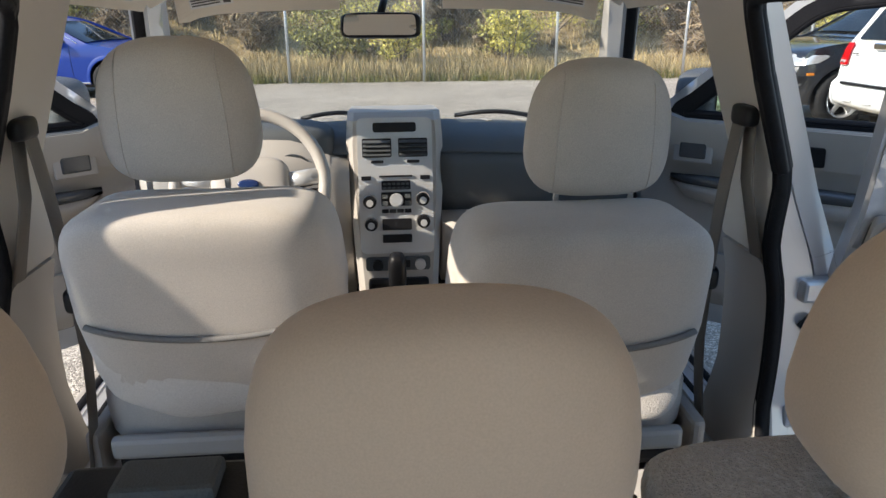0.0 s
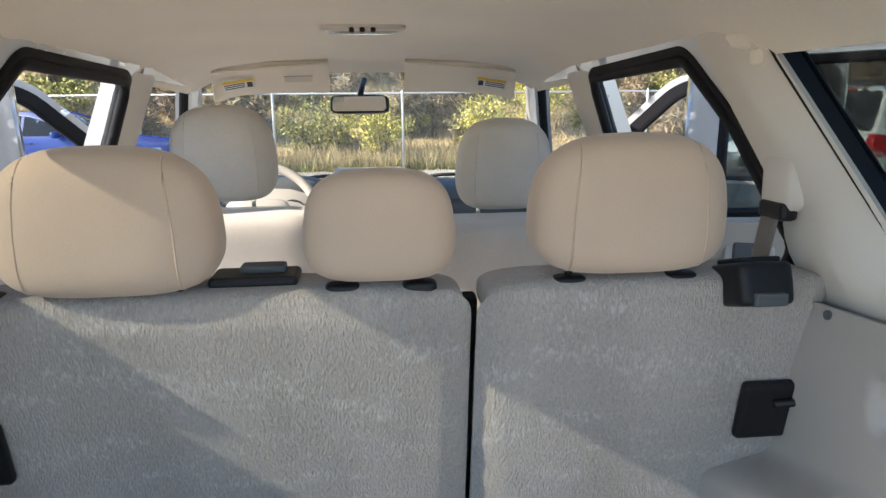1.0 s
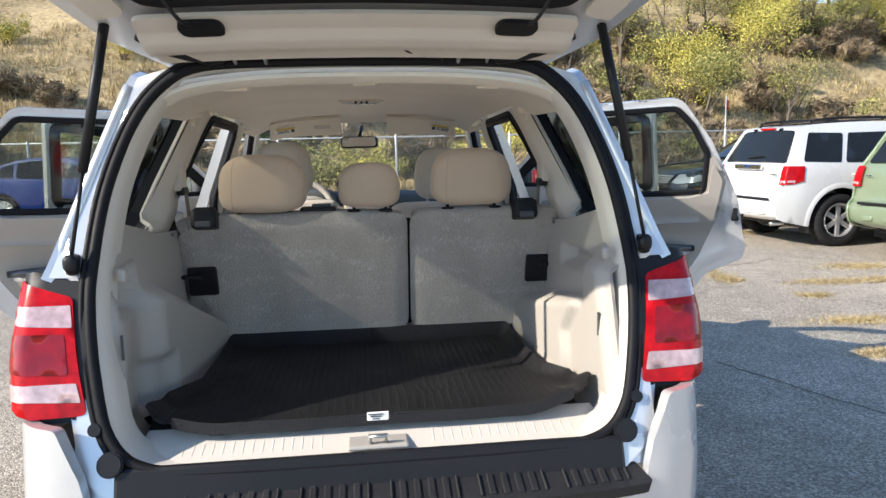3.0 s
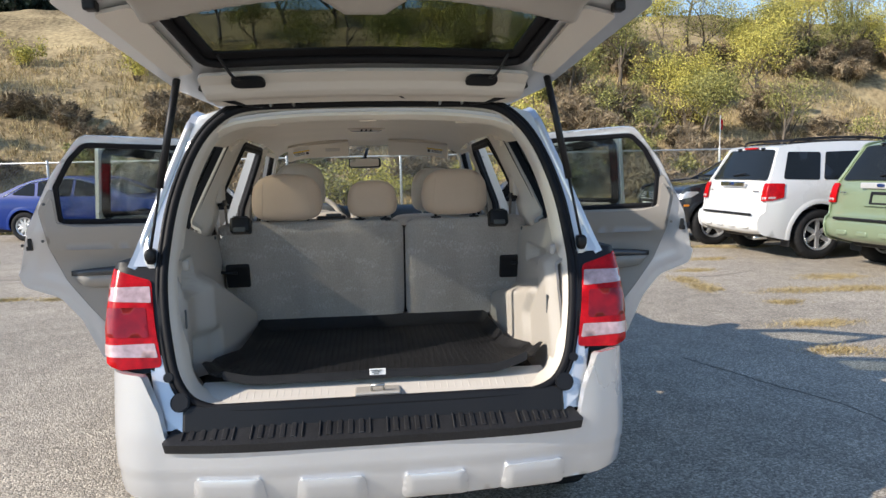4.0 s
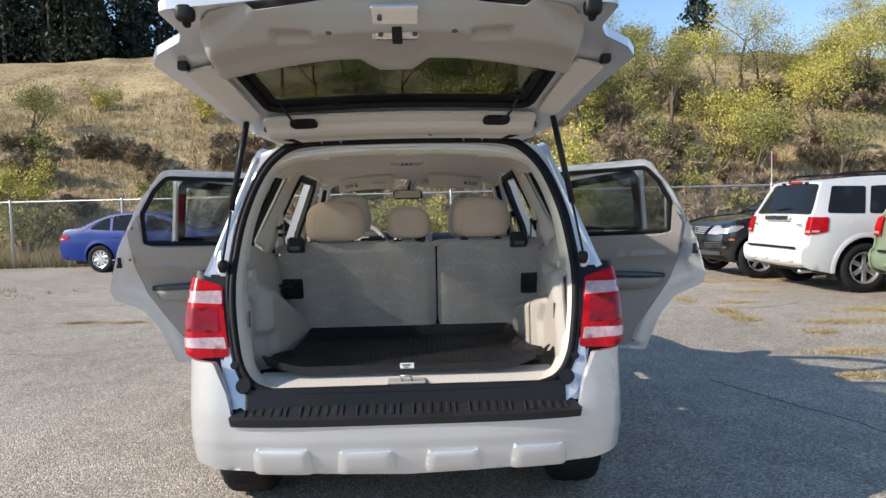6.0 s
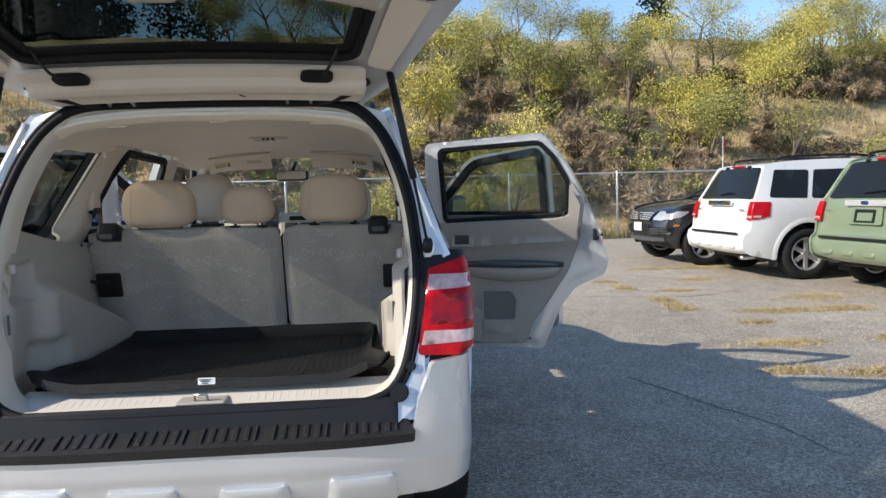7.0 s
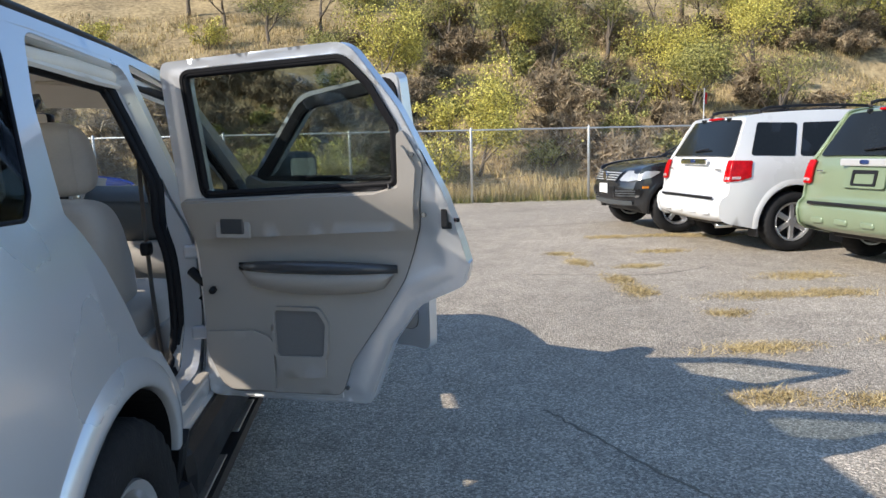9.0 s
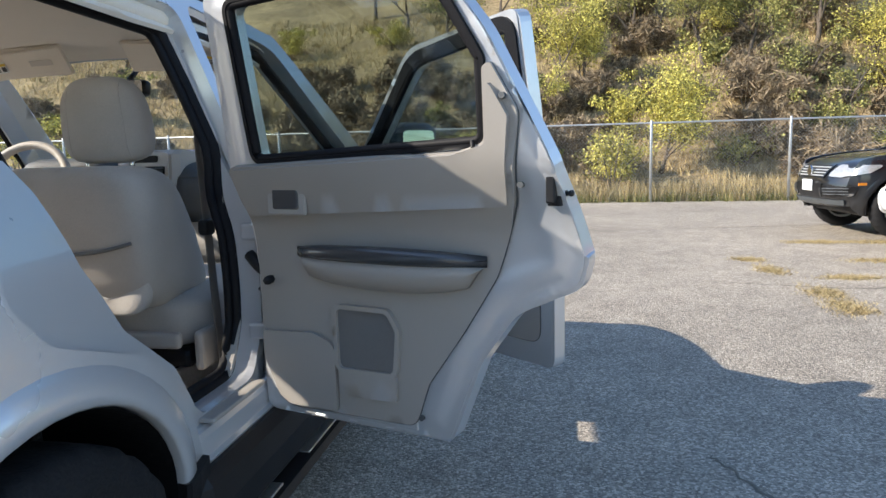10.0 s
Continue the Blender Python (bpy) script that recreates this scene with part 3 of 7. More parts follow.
        sheet("well_wall", [(cy - 0.42, 0.25)] + [(cy + 0.42, 0.25)] + arc(cy, WHEEL_R + 0.02, CAR_ARCH_R, 0, 180), lambda y, z: (s * 0.575, y, z), WELL, car, 0.01, 0.2)
    # sill and running board
    secs = []
    for y in (1.26, 1.32, 2.0, 2.6, 3.0, 3.06):
        k = 0.0 if y in (1.26, 3.06) else 1.0
        secs.append([(s * 0.70, y, 0.38), (s * 0.70, y, 0.27), (s * (0.80 + 0.05 * k), y, 0.26), (s * (0.835 + 0.055 * k), y, 0.31), (s * (0.83 + 0.05 * k), y, 0.37), (s * (0.82 + 0.035 * k), y, 0.385)])
    part("sill_trim", loft_data(secs), BLACK, car, "black plastic sill cladding")
    clad = [[(s * (0.866 - q), y, 0.478), (s * (0.886 - q), y, 0.445), (s * (0.894 - q), y, 0.385), (s * (0.890 - q), y, 0.315), (s * 0.83, y, 0.305), (s * 0.83, y, 0.478)] for y, q in ((1.325, 0.02), (1.36, 0.0), (2.2, 0.0), (2.98, 0.0), (3.02, 0.02))]
    part("sill_cladding", loft_data(clad), BLACK, car, "satin black sill cladding")
    board = part("running_board", loft_data([[(s * 0.80, y, 0.235), (s * 0.90, y, 0.225), (s * 0.92, y, 0.245), (s * 0.91, y, 0.268), (s * 0.80, y, 0.275)] for y in (1.33, 1.36, 2.9, 2.95)]), BLACK, car, "black running board with bright insets")
    for k in range(3):
        box("inset", (0.055, 0.34, 0.008), (s * 0.868, 1.56 + 0.55 * k, 0.272), STEEL, board, 0.004)
    box("sill_plate", (0.12, 1.10, 0.012), (s * 0.79, 2.40, 0.565), TRIM, car, 0.004)
    box("sill_plate", (0.12, 0.30, 0.012), (s * 0.79, 1.60, 0.565), TRIM, car, 0.004)
    box("sill_box", (0.13, 1.55, 0.20), (s * 0.775, 2.16, 0.455), PAINT, car, 0.02)
    # pillar trim inside
    sheet("pillar_trim", rounded([(1.80, 1.05), (1.985, 1.05), (1.98, 1.2), (1.96, 1.555), (1.775, 1.555), (1.795, 1.40), (1.803, 1.23), (1.807, 1.10)], 0.012), lambda y, z: (s * (side_x(y, z) - deep(z) - 0.008), y, z), TRIM_LIGHT, car, 0.03, 0.06, flip=s > 0)
    sheet("pillar_trim", rounded([(1.72, 0.56), (2.02, 0.56), (1.98, 0.75), (1.985, 1.045), (1.81, 1.045), (1.805, 0.75)], 0.02), lambda y, z: (s * (side_x(y, z) - deep(z) - 0.012), y, z), TRIM, car, 0.035, 0.06, flip=s > 0)
    sheet("windscreen_pillar_trim", rounded([(2.40, 1.59), (2.52, 1.60), (3.18, 1.12), (2.98, 1.14)], 0.01), lambda y, z: (s * (side_x(y, z) - 0.06), y, z), TRIM_LIGHT, car, 0.03, 0.06, flip=s > 0)
    # roof rail
    rail = [(s * 0.545, y, z) for y, z in ((0.62, 1.650), (0.70, 1.682), (1.2, 1.694), (1.9, 1.690), (2.3, 1.668), (2.38, 1.640))]
    tube("roof_rail", curve_pts(rail, 4), 0.017, BLACK, car, 8)


for s in (1, -1):
    build_side(s)


def roof_z(x, y):
    return lerp(y, [0.40, 0.55, 1.2, 1.9, 2.4, 2.60], [1.640, 1.672, 1.690, 1.685, 1.655, 1.60]) - 0.062 * (abs(x) / 0.62) ** 3


sheet("roof", rounded([(-0.625, 0.44), (0.625, 0.44), (0.625, 2.50), (0.40, 2.56), (-0.40, 2.56), (-0.625, 2.50)], 0.05), lambda x, y: (x, y, roof_z(x, y)), PAINT, car, 0.02, 0.08)
sheet("bonnet", rounded([(-0.70, 3.22), (0.70, 3.22), (0.66, 4.25), (0.4, 4.36), (-0.4, 4.36), (-0.66, 4.25)], 0.06), lambda x, y: (x, y, lerp(y, [3.2, 3.4, 4.1, 4.3, 4.4], [1.09, 1.10, 1.02, 0.94, 0.88]) - 0.05 * (x / 0.7) ** 2), PAINT, car, 0.02, 0.1)
sheet("front_bumper", rounded([(-0.80, 0.33), (0.80, 0.33), (0.80, 0.90), (-0.80, 0.90)], 0.05), lambda x, z: (x, 4.42 - 0.14 * (x / 0.8) ** 4 - 0.05 * ((z - 0.6) / 0.3) ** 2, z), PAINT, car, 0.03, 0.12, flip=True)
sheet("underbody", [(-0.78, 0.25), (0.78, 0.2), (0.78, 4.3), (-0.78, 4.3)], lambda x, y: (x, y, 0.30 if y > 1.45 else 0.30 + 0.30 * min(1, (1.45 - y) / 0.3)), BLACK, car, 0.01, 0.3)


def screen(x, t):
    """A point of the windscreen: t runs from its foot to its head."""
    return (x, 3.26 + (2.55 - 3.26) * t - 0.16 * (x / 0.7) ** 2 * (1 - 0.4 * t), 1.10 + 0.515 * t + 0.05 * math.sin(math.pi * t))


sheet("windscreen", [(-0.70, 0.0), (0.70, 0.0), (0.60, 1.0), (-0.60, 1.0)], screen, CLEAR, car, 0.005, 0.12, label="clear windscreen")
for sx in (-0.34, 0.24):
    pts = [screen(sx + 0.30 * (1 if sx > 0 else 0.9) * k / 6.0, 0.02 + 0.03 * math.sin(math.pi * k / 6.0)) for k in range(7)]
    tube("wiper", [(x, y + 0.02, z + 0.02) for x, y, z in pts], 0.009, BLACK, car, 6)
box("cowl", (1.35, 0.16, 0.03), (0, 3.27, 1.075), BLACK, car, 0.01)

# ---- tail: opening, seal, lamps, bumper ----
OPEN_HALF = curve_pts([(0.0, 0.682), (0.36, 0.684), (0.54, 0.700), (0.622, 0.765), (0.662, 0.90), (0.682, 1.05), (0.678, 1.18), (0.655, 1.34), (0.600, 1.50), (0.530, 1.60), (0.43, 1.652), (0.20, 1.663), (0.0, 1.665)], 5)
OPENING = mirror_pts(OPEN_HALF)
tail_out = [(0.70, 0.80), (0.70, 1.128)] + [(side_x(rear_y(z), z) - 0.016, z) for z in (1.13, 1.2, 1.3, 1.4, 1.5, 1.56)]
TAIL = mirror_pts([(0.0, 0.62), (0.60, 0.62), (0.70, 0.70)] + tail_out + [(0.59, 1.625), (0.45, 1.672), (0.0, 1.685)])
on_tail = lambda x, z: (x, rear_y(z) + 0.004, z)
sheet("tail_frame", TAIL, on_tail, PAINT, car, 0.03, 0.05, [OPENING])
for off, rr, nm in ((-0.002, 0.014, "tailgate_seal"), (-0.020, 0.009, "tailgate_seal")):
    tube(nm, [(x, rear_y(z) - 0.014 + (0.02 if off < 0 else 0), z) for x, z in resample(grow(OPENING, -off), 0.05)], rr, RUBBER, car, 8, True, label="black rubber tailgate seal")


def jamb_ring():
    """The pale lining that runs round the tail opening, from its seal in to the load space."""
    base = resample(OPENING, 0.04)
    rings = []
    for d, dy in ((-0.002, 0.006), (-0.012, 0.018), (-0.022, 0.036), (-0.026, 0.060), (-0.026, 0.115)):
        rings.append([(x, rear_y(z) + dy, z) for x, z in grow(base, d)])
    secs = []
    for i, (x0, z0) in enumerate(base):
        k = min(1.0, max(0.0, (z0 - 0.70) / 0.12))
        row = []
        for r in rings:
            x, y, z = r[i]
            row.append((x0 + (x - x0) * (0.25 + 0.75 * k), y, z0 + (z - z0) * (0.15 + 0.85 * k)))
        secs.append(row)
    part("tailgate_jamb_trim", loft_data(secs + secs[:1], False, False), TRIM_LIGHT, car, "pale plastic jamb lining", True)


jamb_ring()


for s in (1, -1):
    edge = [(s * (side_x(rear_y(z), z) - 0.014), rear_y(z) + 0.013, z) for z in np.linspace(1.13, 1.60, 16)]
    tube("pillar_edge", edge, [0.002, 0.006, 0.011] + [0.0165] * (len(edge) - 3), PAINT, car, 8)
    sheet("lamp_backing", [(0.692, 0.80), (0.80, 0.80), (0.80, 1.14), (0.692, 1.14)], lambda x, z: (s * x, rear_y(z) + 0.022, z), BLACK, car, 0.02, 0.08, flip=s < 0)


def build_tail_lamp(s):
    lamp = sheet("tail_lamp", rounded([(-0.138, 0.820), (-0.01, 0.817), (0.05, 0.836), (0.16, 0.875), (0.148, 1.09), (0.045, 1.125), (-0.092, 1.085)], [0.015, 0.03, 0.04, 0.03, 0.03, 0.02, 0.02]), lamp_fn(s, 0.0), RED_LENS, car, 0.03, 0.03, flip=s < 0, label="red and clear tail lamp")
    for z0, z1, a0, a1 in ((1.018, 1.068, -0.090, 0.075), (0.850, 0.894, -0.116, 0.060)):
        sheet("clear_lens", rounded([(a0 - 0.01, z0), (a1 + 0.01, z0 + 0.01), (a1, z1), (a0, z1)], 0.004), lamp_fn(s, 0.002), CLEAR_LENS, lamp, 0.006, 0.03, flip=s < 0, label="clear lamp lens")
    sheet("reflector", rounded([(-0.098, 0.912), (0.055, 0.918), (0.05, 1.006), (-0.084, 1.004)], 0.012), lamp_fn(s, 0.0015), LENS_DARK, lamp, 0.004, 0.02, flip=s < 0, label="deep red reflector behind the lens")
    sheet("lamp_surround", rounded([(-0.165, 0.81), (-0.10, 0.81), (-0.04, 1.10), (0.15, 1.09), (0.15, 1.135), (-0.06, 1.15), (-0.13, 1.145)], 0.01), lamp_fn(s, -0.006), BLACK, car, 0.02, 0.04, flip=s < 0)


def lamp_fn(s, lift):
    def fn(u, z):
        # u runs from the tail face round the corner to the flank
        bulge = lift + 0.012 * math.sin(math.pi * min(1, max(0, (z - 0.82) / 0.31)))
        c = 0.0
        if u < c:
            return (s * (0.815 + u + 0.25 * bulge - 0.02 * max(0, z - 0.95)), rear_y(z) - 0.004 - bulge + 0.006, z)
        a = min(1.35, u / 0.055)
        r = 0.05
        px = 0.815 + r * math.sin(a) * 0.9
        py = rear_y(z) + r * (1 - math.cos(a))
        rest = max(0, u - 1.35 * 0.055)
        return (s * (px + bulge * math.sin(a) + 0.12 * rest - 0.02 * max(0, z - 0.95)), py + 2.3 * rest - bulge * math.cos(a), z)
    return fn


for s in (1, -1):
    build_tail_lamp(s)
    # shoulder of the tail pillar over the lamp
    rows = []
    for z, xi, lift in ((1.122, 0.712, -0.004), (1.135, 0.716, 0.002), (1.165, 0.728, 0.004), (1.20, 0.738, 0.002), (1.25, 0.742, -0.003), (1.29, 0.735, -0.012)):
        xo = side_x(rear_y(z) + 0.14, z) + lift
        rows.append([(s * (xi + (xo - xi) * math.sin(0.1571 * k)), rear_y(z) - lift + 0.14 * (1 - math.cos(0.1571 * k)), z) for k in range(11)])
    part("pillar_shoulder", loft_data(rows, False, False), PAINT, car, "", True)


def bumper_plan(u):
    """Runs round the rear bumper from its middle: x and y by arc length u."""
    a, sg = abs(u), 1 if u >= 0 else -1
    if a < 0.66:
        return sg * a, -0.025 + 0.045 * (a / 0.66) ** 3
    b = min(a - 0.66, 0.24)
    t = b / 0.24
    x = 0.66 + 0.24 * (math.sin(t * math.pi / 2) * 0.80)
    y = 0.02 + 0.165 * (1 - math.cos(t * math.pi / 2))
    return sg * x, y + max(0, a - 0.90)


def bumper_fn(u, z):
    x, y = bumper_plan(u)
    k = 0.03 * max(0, (0.50 - z) / 0.12) ** 2 + 0.018 * max(0, (z - 0.62) / 0.2) + (0.008 if z < 0.50 else 0)
    return (x * (1 - 0.35 * k), y + k * (1 if abs(u) < 0.9 else 0), z)


BUMP_OUT = rounded(mirror_pts([(0.0, 0.375), (0.70, 0.40), (0.98, 0.44), (1.10, 0.52), (1.12, 0.805), (0.86, 0.814), (0.715, 0.814), (0.672, 0.70), (0.655, 0.612), (0.0, 0.590)]), 0.02)
bumper = sheet("rear_bumper", BUMP_OUT, bumper_fn, PAINT, car, 0.03, 0.022, label="silver plastic rear bumper")
for u0, u1, tip in ((-0.575, -0.365, 0.5), (-0.255, -0.05, 0.49), (0.075, 0.275, 0.485), (0.40, 0.60, 0.49)):
    z0 = 0.388
    out = rounded([(u0 - 0.012, z0), (u1 + 0.012, z0), (u1, tip - 0.012), (u0, tip - 0.012)], 0.02)
    V, F = sheet_data(out, (), 0.014, lambda u, z: (bumper_fn(u, z)[0], bumper_fn(u, z)[1] - 0.016 * min(1, min(u - u0 + 0.012, u1 + 0.012 - u, tip - z + 0.01, z - z0 + 0.02) / 0.034) - 0.002, z), 0.02)
    part("bumper_boss", (V, F), PAINT, bumper, "", True)
for s in (1, -1):
    disc("grommet", 0.016, 0.012, (s * 0.655, 0.098, 0.79), BLACK, car, (90 - 20, 0, 0), 16, 0.002)
    disc("grommet", 0.030, 0.03, (s * 0.615, 0.07, 0.715), BLACK, car, (90 - 20, 0, 0), 20, 0.004)
    sheet("bumper_inner_corner", rounded([(0.60, 0.0), (0.68, 0.0), (0.72, 0.20), (0.672, 0.20), (0.652, 0.14), (0.605, 0.085)], 0.01), lambda x, v: (s * x, 0.06 + 0.38 * v - 0.05 * max(0, x - 0.66), 0.63 + v), PAINT, car, 0.01, 0.06, flip=s < 0)

PAD_TOP = lambda x, y: 0.610 + 0.34 * (y + 0.04)
pad = sheet("step_pad", rounded([(-0.665, -0.042), (0.665, -0.042), (0.615, 0.095), (-0.615, 0.095)], 0.012), lambda x, y: (x, y + 0.035 * (x / 0.65) ** 4, PAD_TOP(x, y)), PAD, car, 0.032, 0.03, label="ribbed black plastic bumper step")
for g in range(6):
    gx = -0.525 + 0.210 * g
    for k in range(4):
        x = gx - 0.051 + 0.034 * k
        y = 0.022 + 0.035 * (x / 0.65) ** 4
        box("rib", (0.017, 0.090, 0.007), (x, y, PAD_TOP(x, 0.022) + 0.001), PAD, pad, 0.003, 2, (18.8, 0, 0))
    for dx in (-0.078, 0.078):
        x = gx + dx
        box("rib", (0.006, 0.10, 0.008), (x, 0.024 + 0.035 * (x / 0.65) ** 4, PAD_TOP(x, 0.024) + 0.002), PAD, pad, 0.002, 1, (18.8, 0, 0))
box("tail_panel", (1.22, 0.03, 0.09), (0, 0.062, 0.660), BLACK, car, 0.01, 2, (-18, 0, 0))
sill = sheet("cargo_sill", mirror_pts([(0.0, 0.10), (0.60, 0.10), (0.58, 0.24), (0.0, 0.24)]), lambda x, y: (x, y, 0.690 + 0.25 * (y - 0.10)), TRIM_LIGHT, car, 0.02, 0.06, label="pale plastic cargo sill")
box("striker_cover", (0.15, 0.07, 0.012), (0.0, 0.125, 0.702), TRIM, sill, 0.02)
tube("striker", [(-0.02, 0.11, 0.70), (-0.02, 0.10, 0.73), (0.02, 0.10, 0.73), (0.02, 0.11, 0.70)], 0.006, STEEL, sill, 6)
for k in range(16):
    for s in (1, -1):
        box("tread", (0.006, 0.05, 0.004), (s * (0.14 + 0.024 * k), 0.15, 0.7012), TRIM_LIGHT, sill, 0.0015, 1, (14, 0, 0))


def wheel(s, y):
    w = part("wheel", tyre_data(), TYRE, car, "black all-terrain tyre on an alloy rim", True)
    w.location = (s * 0.775, y, WHEEL_R)
    w.rotation_euler = (0, 0, 0 if s > 0 else math.pi)
    for nm, d, m in rim_parts():
        r = part(nm, d, m, w, "", False)
    return w


def tyre_data(R=0.362, r=0.215, w=0.225):
    prof = [(-w * 0.36, r), (-w * 0.47, r + 0.02), (-w * 0.5, R * 0.80), (-w * 0.46, R * 0.95), (-w * 0.36, R - 0.004), (-w * 0.14, R), (w * 0.14, R), (w * 0.36, R - 0.004), (w * 0.46, R * 0.95), (w * 0.5, R * 0.80), (w * 0.47, r + 0.02), (w * 0.36, r)]
    secs = []
    N = 84
    for k in range(N):
        a = 2 * math.pi * k / N
        tread = 0.009 if (k % 3 == 0) else 0.0
        secs.append([(x, (q - (tread if q > R * 0.93 else 0)) * math.cos(a), (q - (tread if q > R * 0.93 else 0)) * math.sin(a)) for x, q in prof])
    secs.append(secs[0])
    return loft_data(secs, True, False)


def rim_parts(r=0.215, spokes=6):
    out = []
    secs = []
    for k in range(37):
        a = 2 * math.pi * k / 36
        secs.append([(x, q * math.cos(a), q * math.sin(a)) for x, q in ((0.08, r + 0.006), (0.095, r), (0.085, r - 0.02), (0.02, r - 0.03), (-0.08, r - 0.02), (-0.08, r))])
    out.append(("rim", loft_data(secs, True, False), ALLOY))
    bm = bmesh.new()
    bmesh.ops.create_cone(bm, cap_ends=True, segments=24, radius1=0.06, radius2=0.052, depth=0.05)
    bm.transform(pose(0.055, 0, 0, 0, 90, 0))
    out.append(("hub", bm, ALLOY))
    bm = bmesh.new()
    bmesh.ops.create_cone(bm, cap_ends=True, segments=28, radius1=r - 0.03, radius2=r - 0.03, depth=0.02)
    bm.transform(pose(-0.02, 0, 0, 0, 90, 0))
    out.append(("brake_disc", bm, BLACK))
    for k in range(spokes):
        bm = box_bm((0.035, 0.062, r - 0.05), 0.01, 2, (0.055, 0, 0.03 + (r - 0.05) / 2))
        bm.transform(pose(0, 0, 0, 360.0 * k / spokes, 0, 0))
        out.append(("spoke", bm, ALLOY))
    return out


for s in (1, -1):
    wheel(s, AXLE_R), wheel(s, AXLE_F)

# ---- tailgate, raised ----
HINGE = (0.47, 1.672)


def gate(v, d=0.0):
    """A point of the raised tailgate: v metres from the hinges, d below its skin. Gives y, z."""
    a, b = Vector((-0.895, 0.446)), Vector((-0.985, 0.172))
    bend, soft = 0.60, 0.10
    y, z = HINGE
    p = Vector((y, z))
    n = 24
    ang0, ang1 = math.atan2(a.y, -a.x), math.atan2(b.y, -b.x)
    for k in range(n):
        q = (k + 0.5) / n * v
        t = min(1, max(0, (q - bend + soft) / (2 * soft)))
        t = t * t * (3 - 2 * t)
        an = ang0 + (ang1 - ang0) * t
        p += Vector((-math.cos(an), math.sin(an))) * (v / n)
    t = min(1, max(0, (v - bend + soft) / (2 * soft)))
    an = ang0 + (ang1 - ang0) * t * t * (3 - 2 * t)
    nrm = Vector((-math.sin(an), -math.cos(an)))
    p += nrm * d
    return p.x, p.y


def gate_fn(d):
    cache = {}

    def fn(x, v):
        k = round(v, 4)
        if k not in cache:
            cache[k] = gate(v, d(v) if callable(d) else d)
        y, z = cache[k]
        lift = -0.03 * (x / 0.8) ** 2
        return (x, y, z + lift)
    return fn


GATE_OUT = rounded(mirror_pts([(0.0, 0.0), (0.50, 0.0), (0.632, 0.147), (0.742, 0.387), (0.833, 0.575), (0.842, 0.615), (0.80, 0.685), (0.70, 0.765), (0.672, 0.83), (0.69, 0.99), (0.0, 1.038)]), [0, 0.06, 0.2, 0.3, 0.05, 0.03, 0.05, 0.05, 0.08, 0.03, 0, 0.03, 0.08, 0.05, 0.05, 0.03, 0.05, 0.3, 0.2, 0.06])
GLASS_OUT = rounded(mirror_pts([(0.0, 0.285), (0.46, 0.280), (0.515, 0.295), (0.598, 0.60), (0.56, 0.70), (0.0, 0.74)]), [0, 0.02, 0.04, 0.05, 0.03, 0, 0.03, 0.05, 0.04, 0.02])
gate_ob = sheet("tailgate", GATE_OUT, gate_fn(-0.015), PAINT, car, 0.03, 0.04, [GLASS_OUT], label="raised silver tailgate with a beige inner panel", flip=True)
sheet("tailgate_glass", grow(GLASS_OUT, 0.01), gate_fn(-0.01), TINT, gate_ob, 0.004, 0.08, label="dark tinted rear glass", flip=True)
sheet("glass_border", grow(GLASS_OUT, -0.002), gate_fn(0.004), BLACK, gate_ob, 0.008, 0.04, [grow(GLASS_OUT, -0.05)], label="black border of the rear glass", flip=True)
tube("glass_seal", [gate_fn(0.016)(x, v) for x, v in resample(grow(GLASS_OUT, -0.004), 0.05)], 0.016, RUBBER, gate_ob, 8, True)
smooth01 = lambda t: min(1.0, max(0.0, t)) ** 2 * (3 - 2 * min(1.0, max(0.0, t)))


def panel_lip(x):
    """Where the inner panel's overhanging lip runs: bowed, with a rounded tongue in the middle."""
    a = abs(x)
    return 0.755 - 0.145 * (max(0.0, a - 0.15) / 0.47) ** 1.5 - 0.105 * smooth01((0.125 - a) / 0.075)


def panel_depth(x, v):
    """How far the inner panel stands off the skin: a broad lip, a crease, then a face that falls to the edge."""
    a, lip = abs(x), panel_lip(x)
    crease = max(lip + 0.06, 0.945 - 0.35 * a * a)
    d = 0.100 - 0.012 * smooth01((v - lip) / 0.1) if v < crease else 0.088 - 0.062 * min(1.0, (v - crease) / (1.02 - crease))
    d *= smooth01((v - lip + 0.014) / 0.014) * (0.25 + 0.75 * smooth01((0.625 - 0.03 * smooth01((v - 0.75) / 0.15) - a) / 0.035))
    d *= 0.4 + 0.6 * smooth01((1.015 - 0.16 * max(0.0, a - 0.40) / 0.2 - v) / 0.018)
    for px in (0.306,):
        d -= 0.030 * smooth01((0.066 - abs(a - px)) / 0.012) * smooth01((0.030 - abs(v - 0.905)) / 0.012)
    return max(0.004, d)


rim = [(x, panel_lip(x) - 0.012) for x in np.linspace(0.0, 0.622, 40)]
inner_out = mirror_pts(rim + [(0.630, 0.66), (0.615, 0.80), (0.590, 0.90), (0.545, 0.965), (0.45, 0.995), (0.0, 1.018)])


def panel_fn(x, v):
    y, z = gate(v, panel_depth(x, v))
    return (x, y, z - 0.03 * (x / 0.8) ** 2)


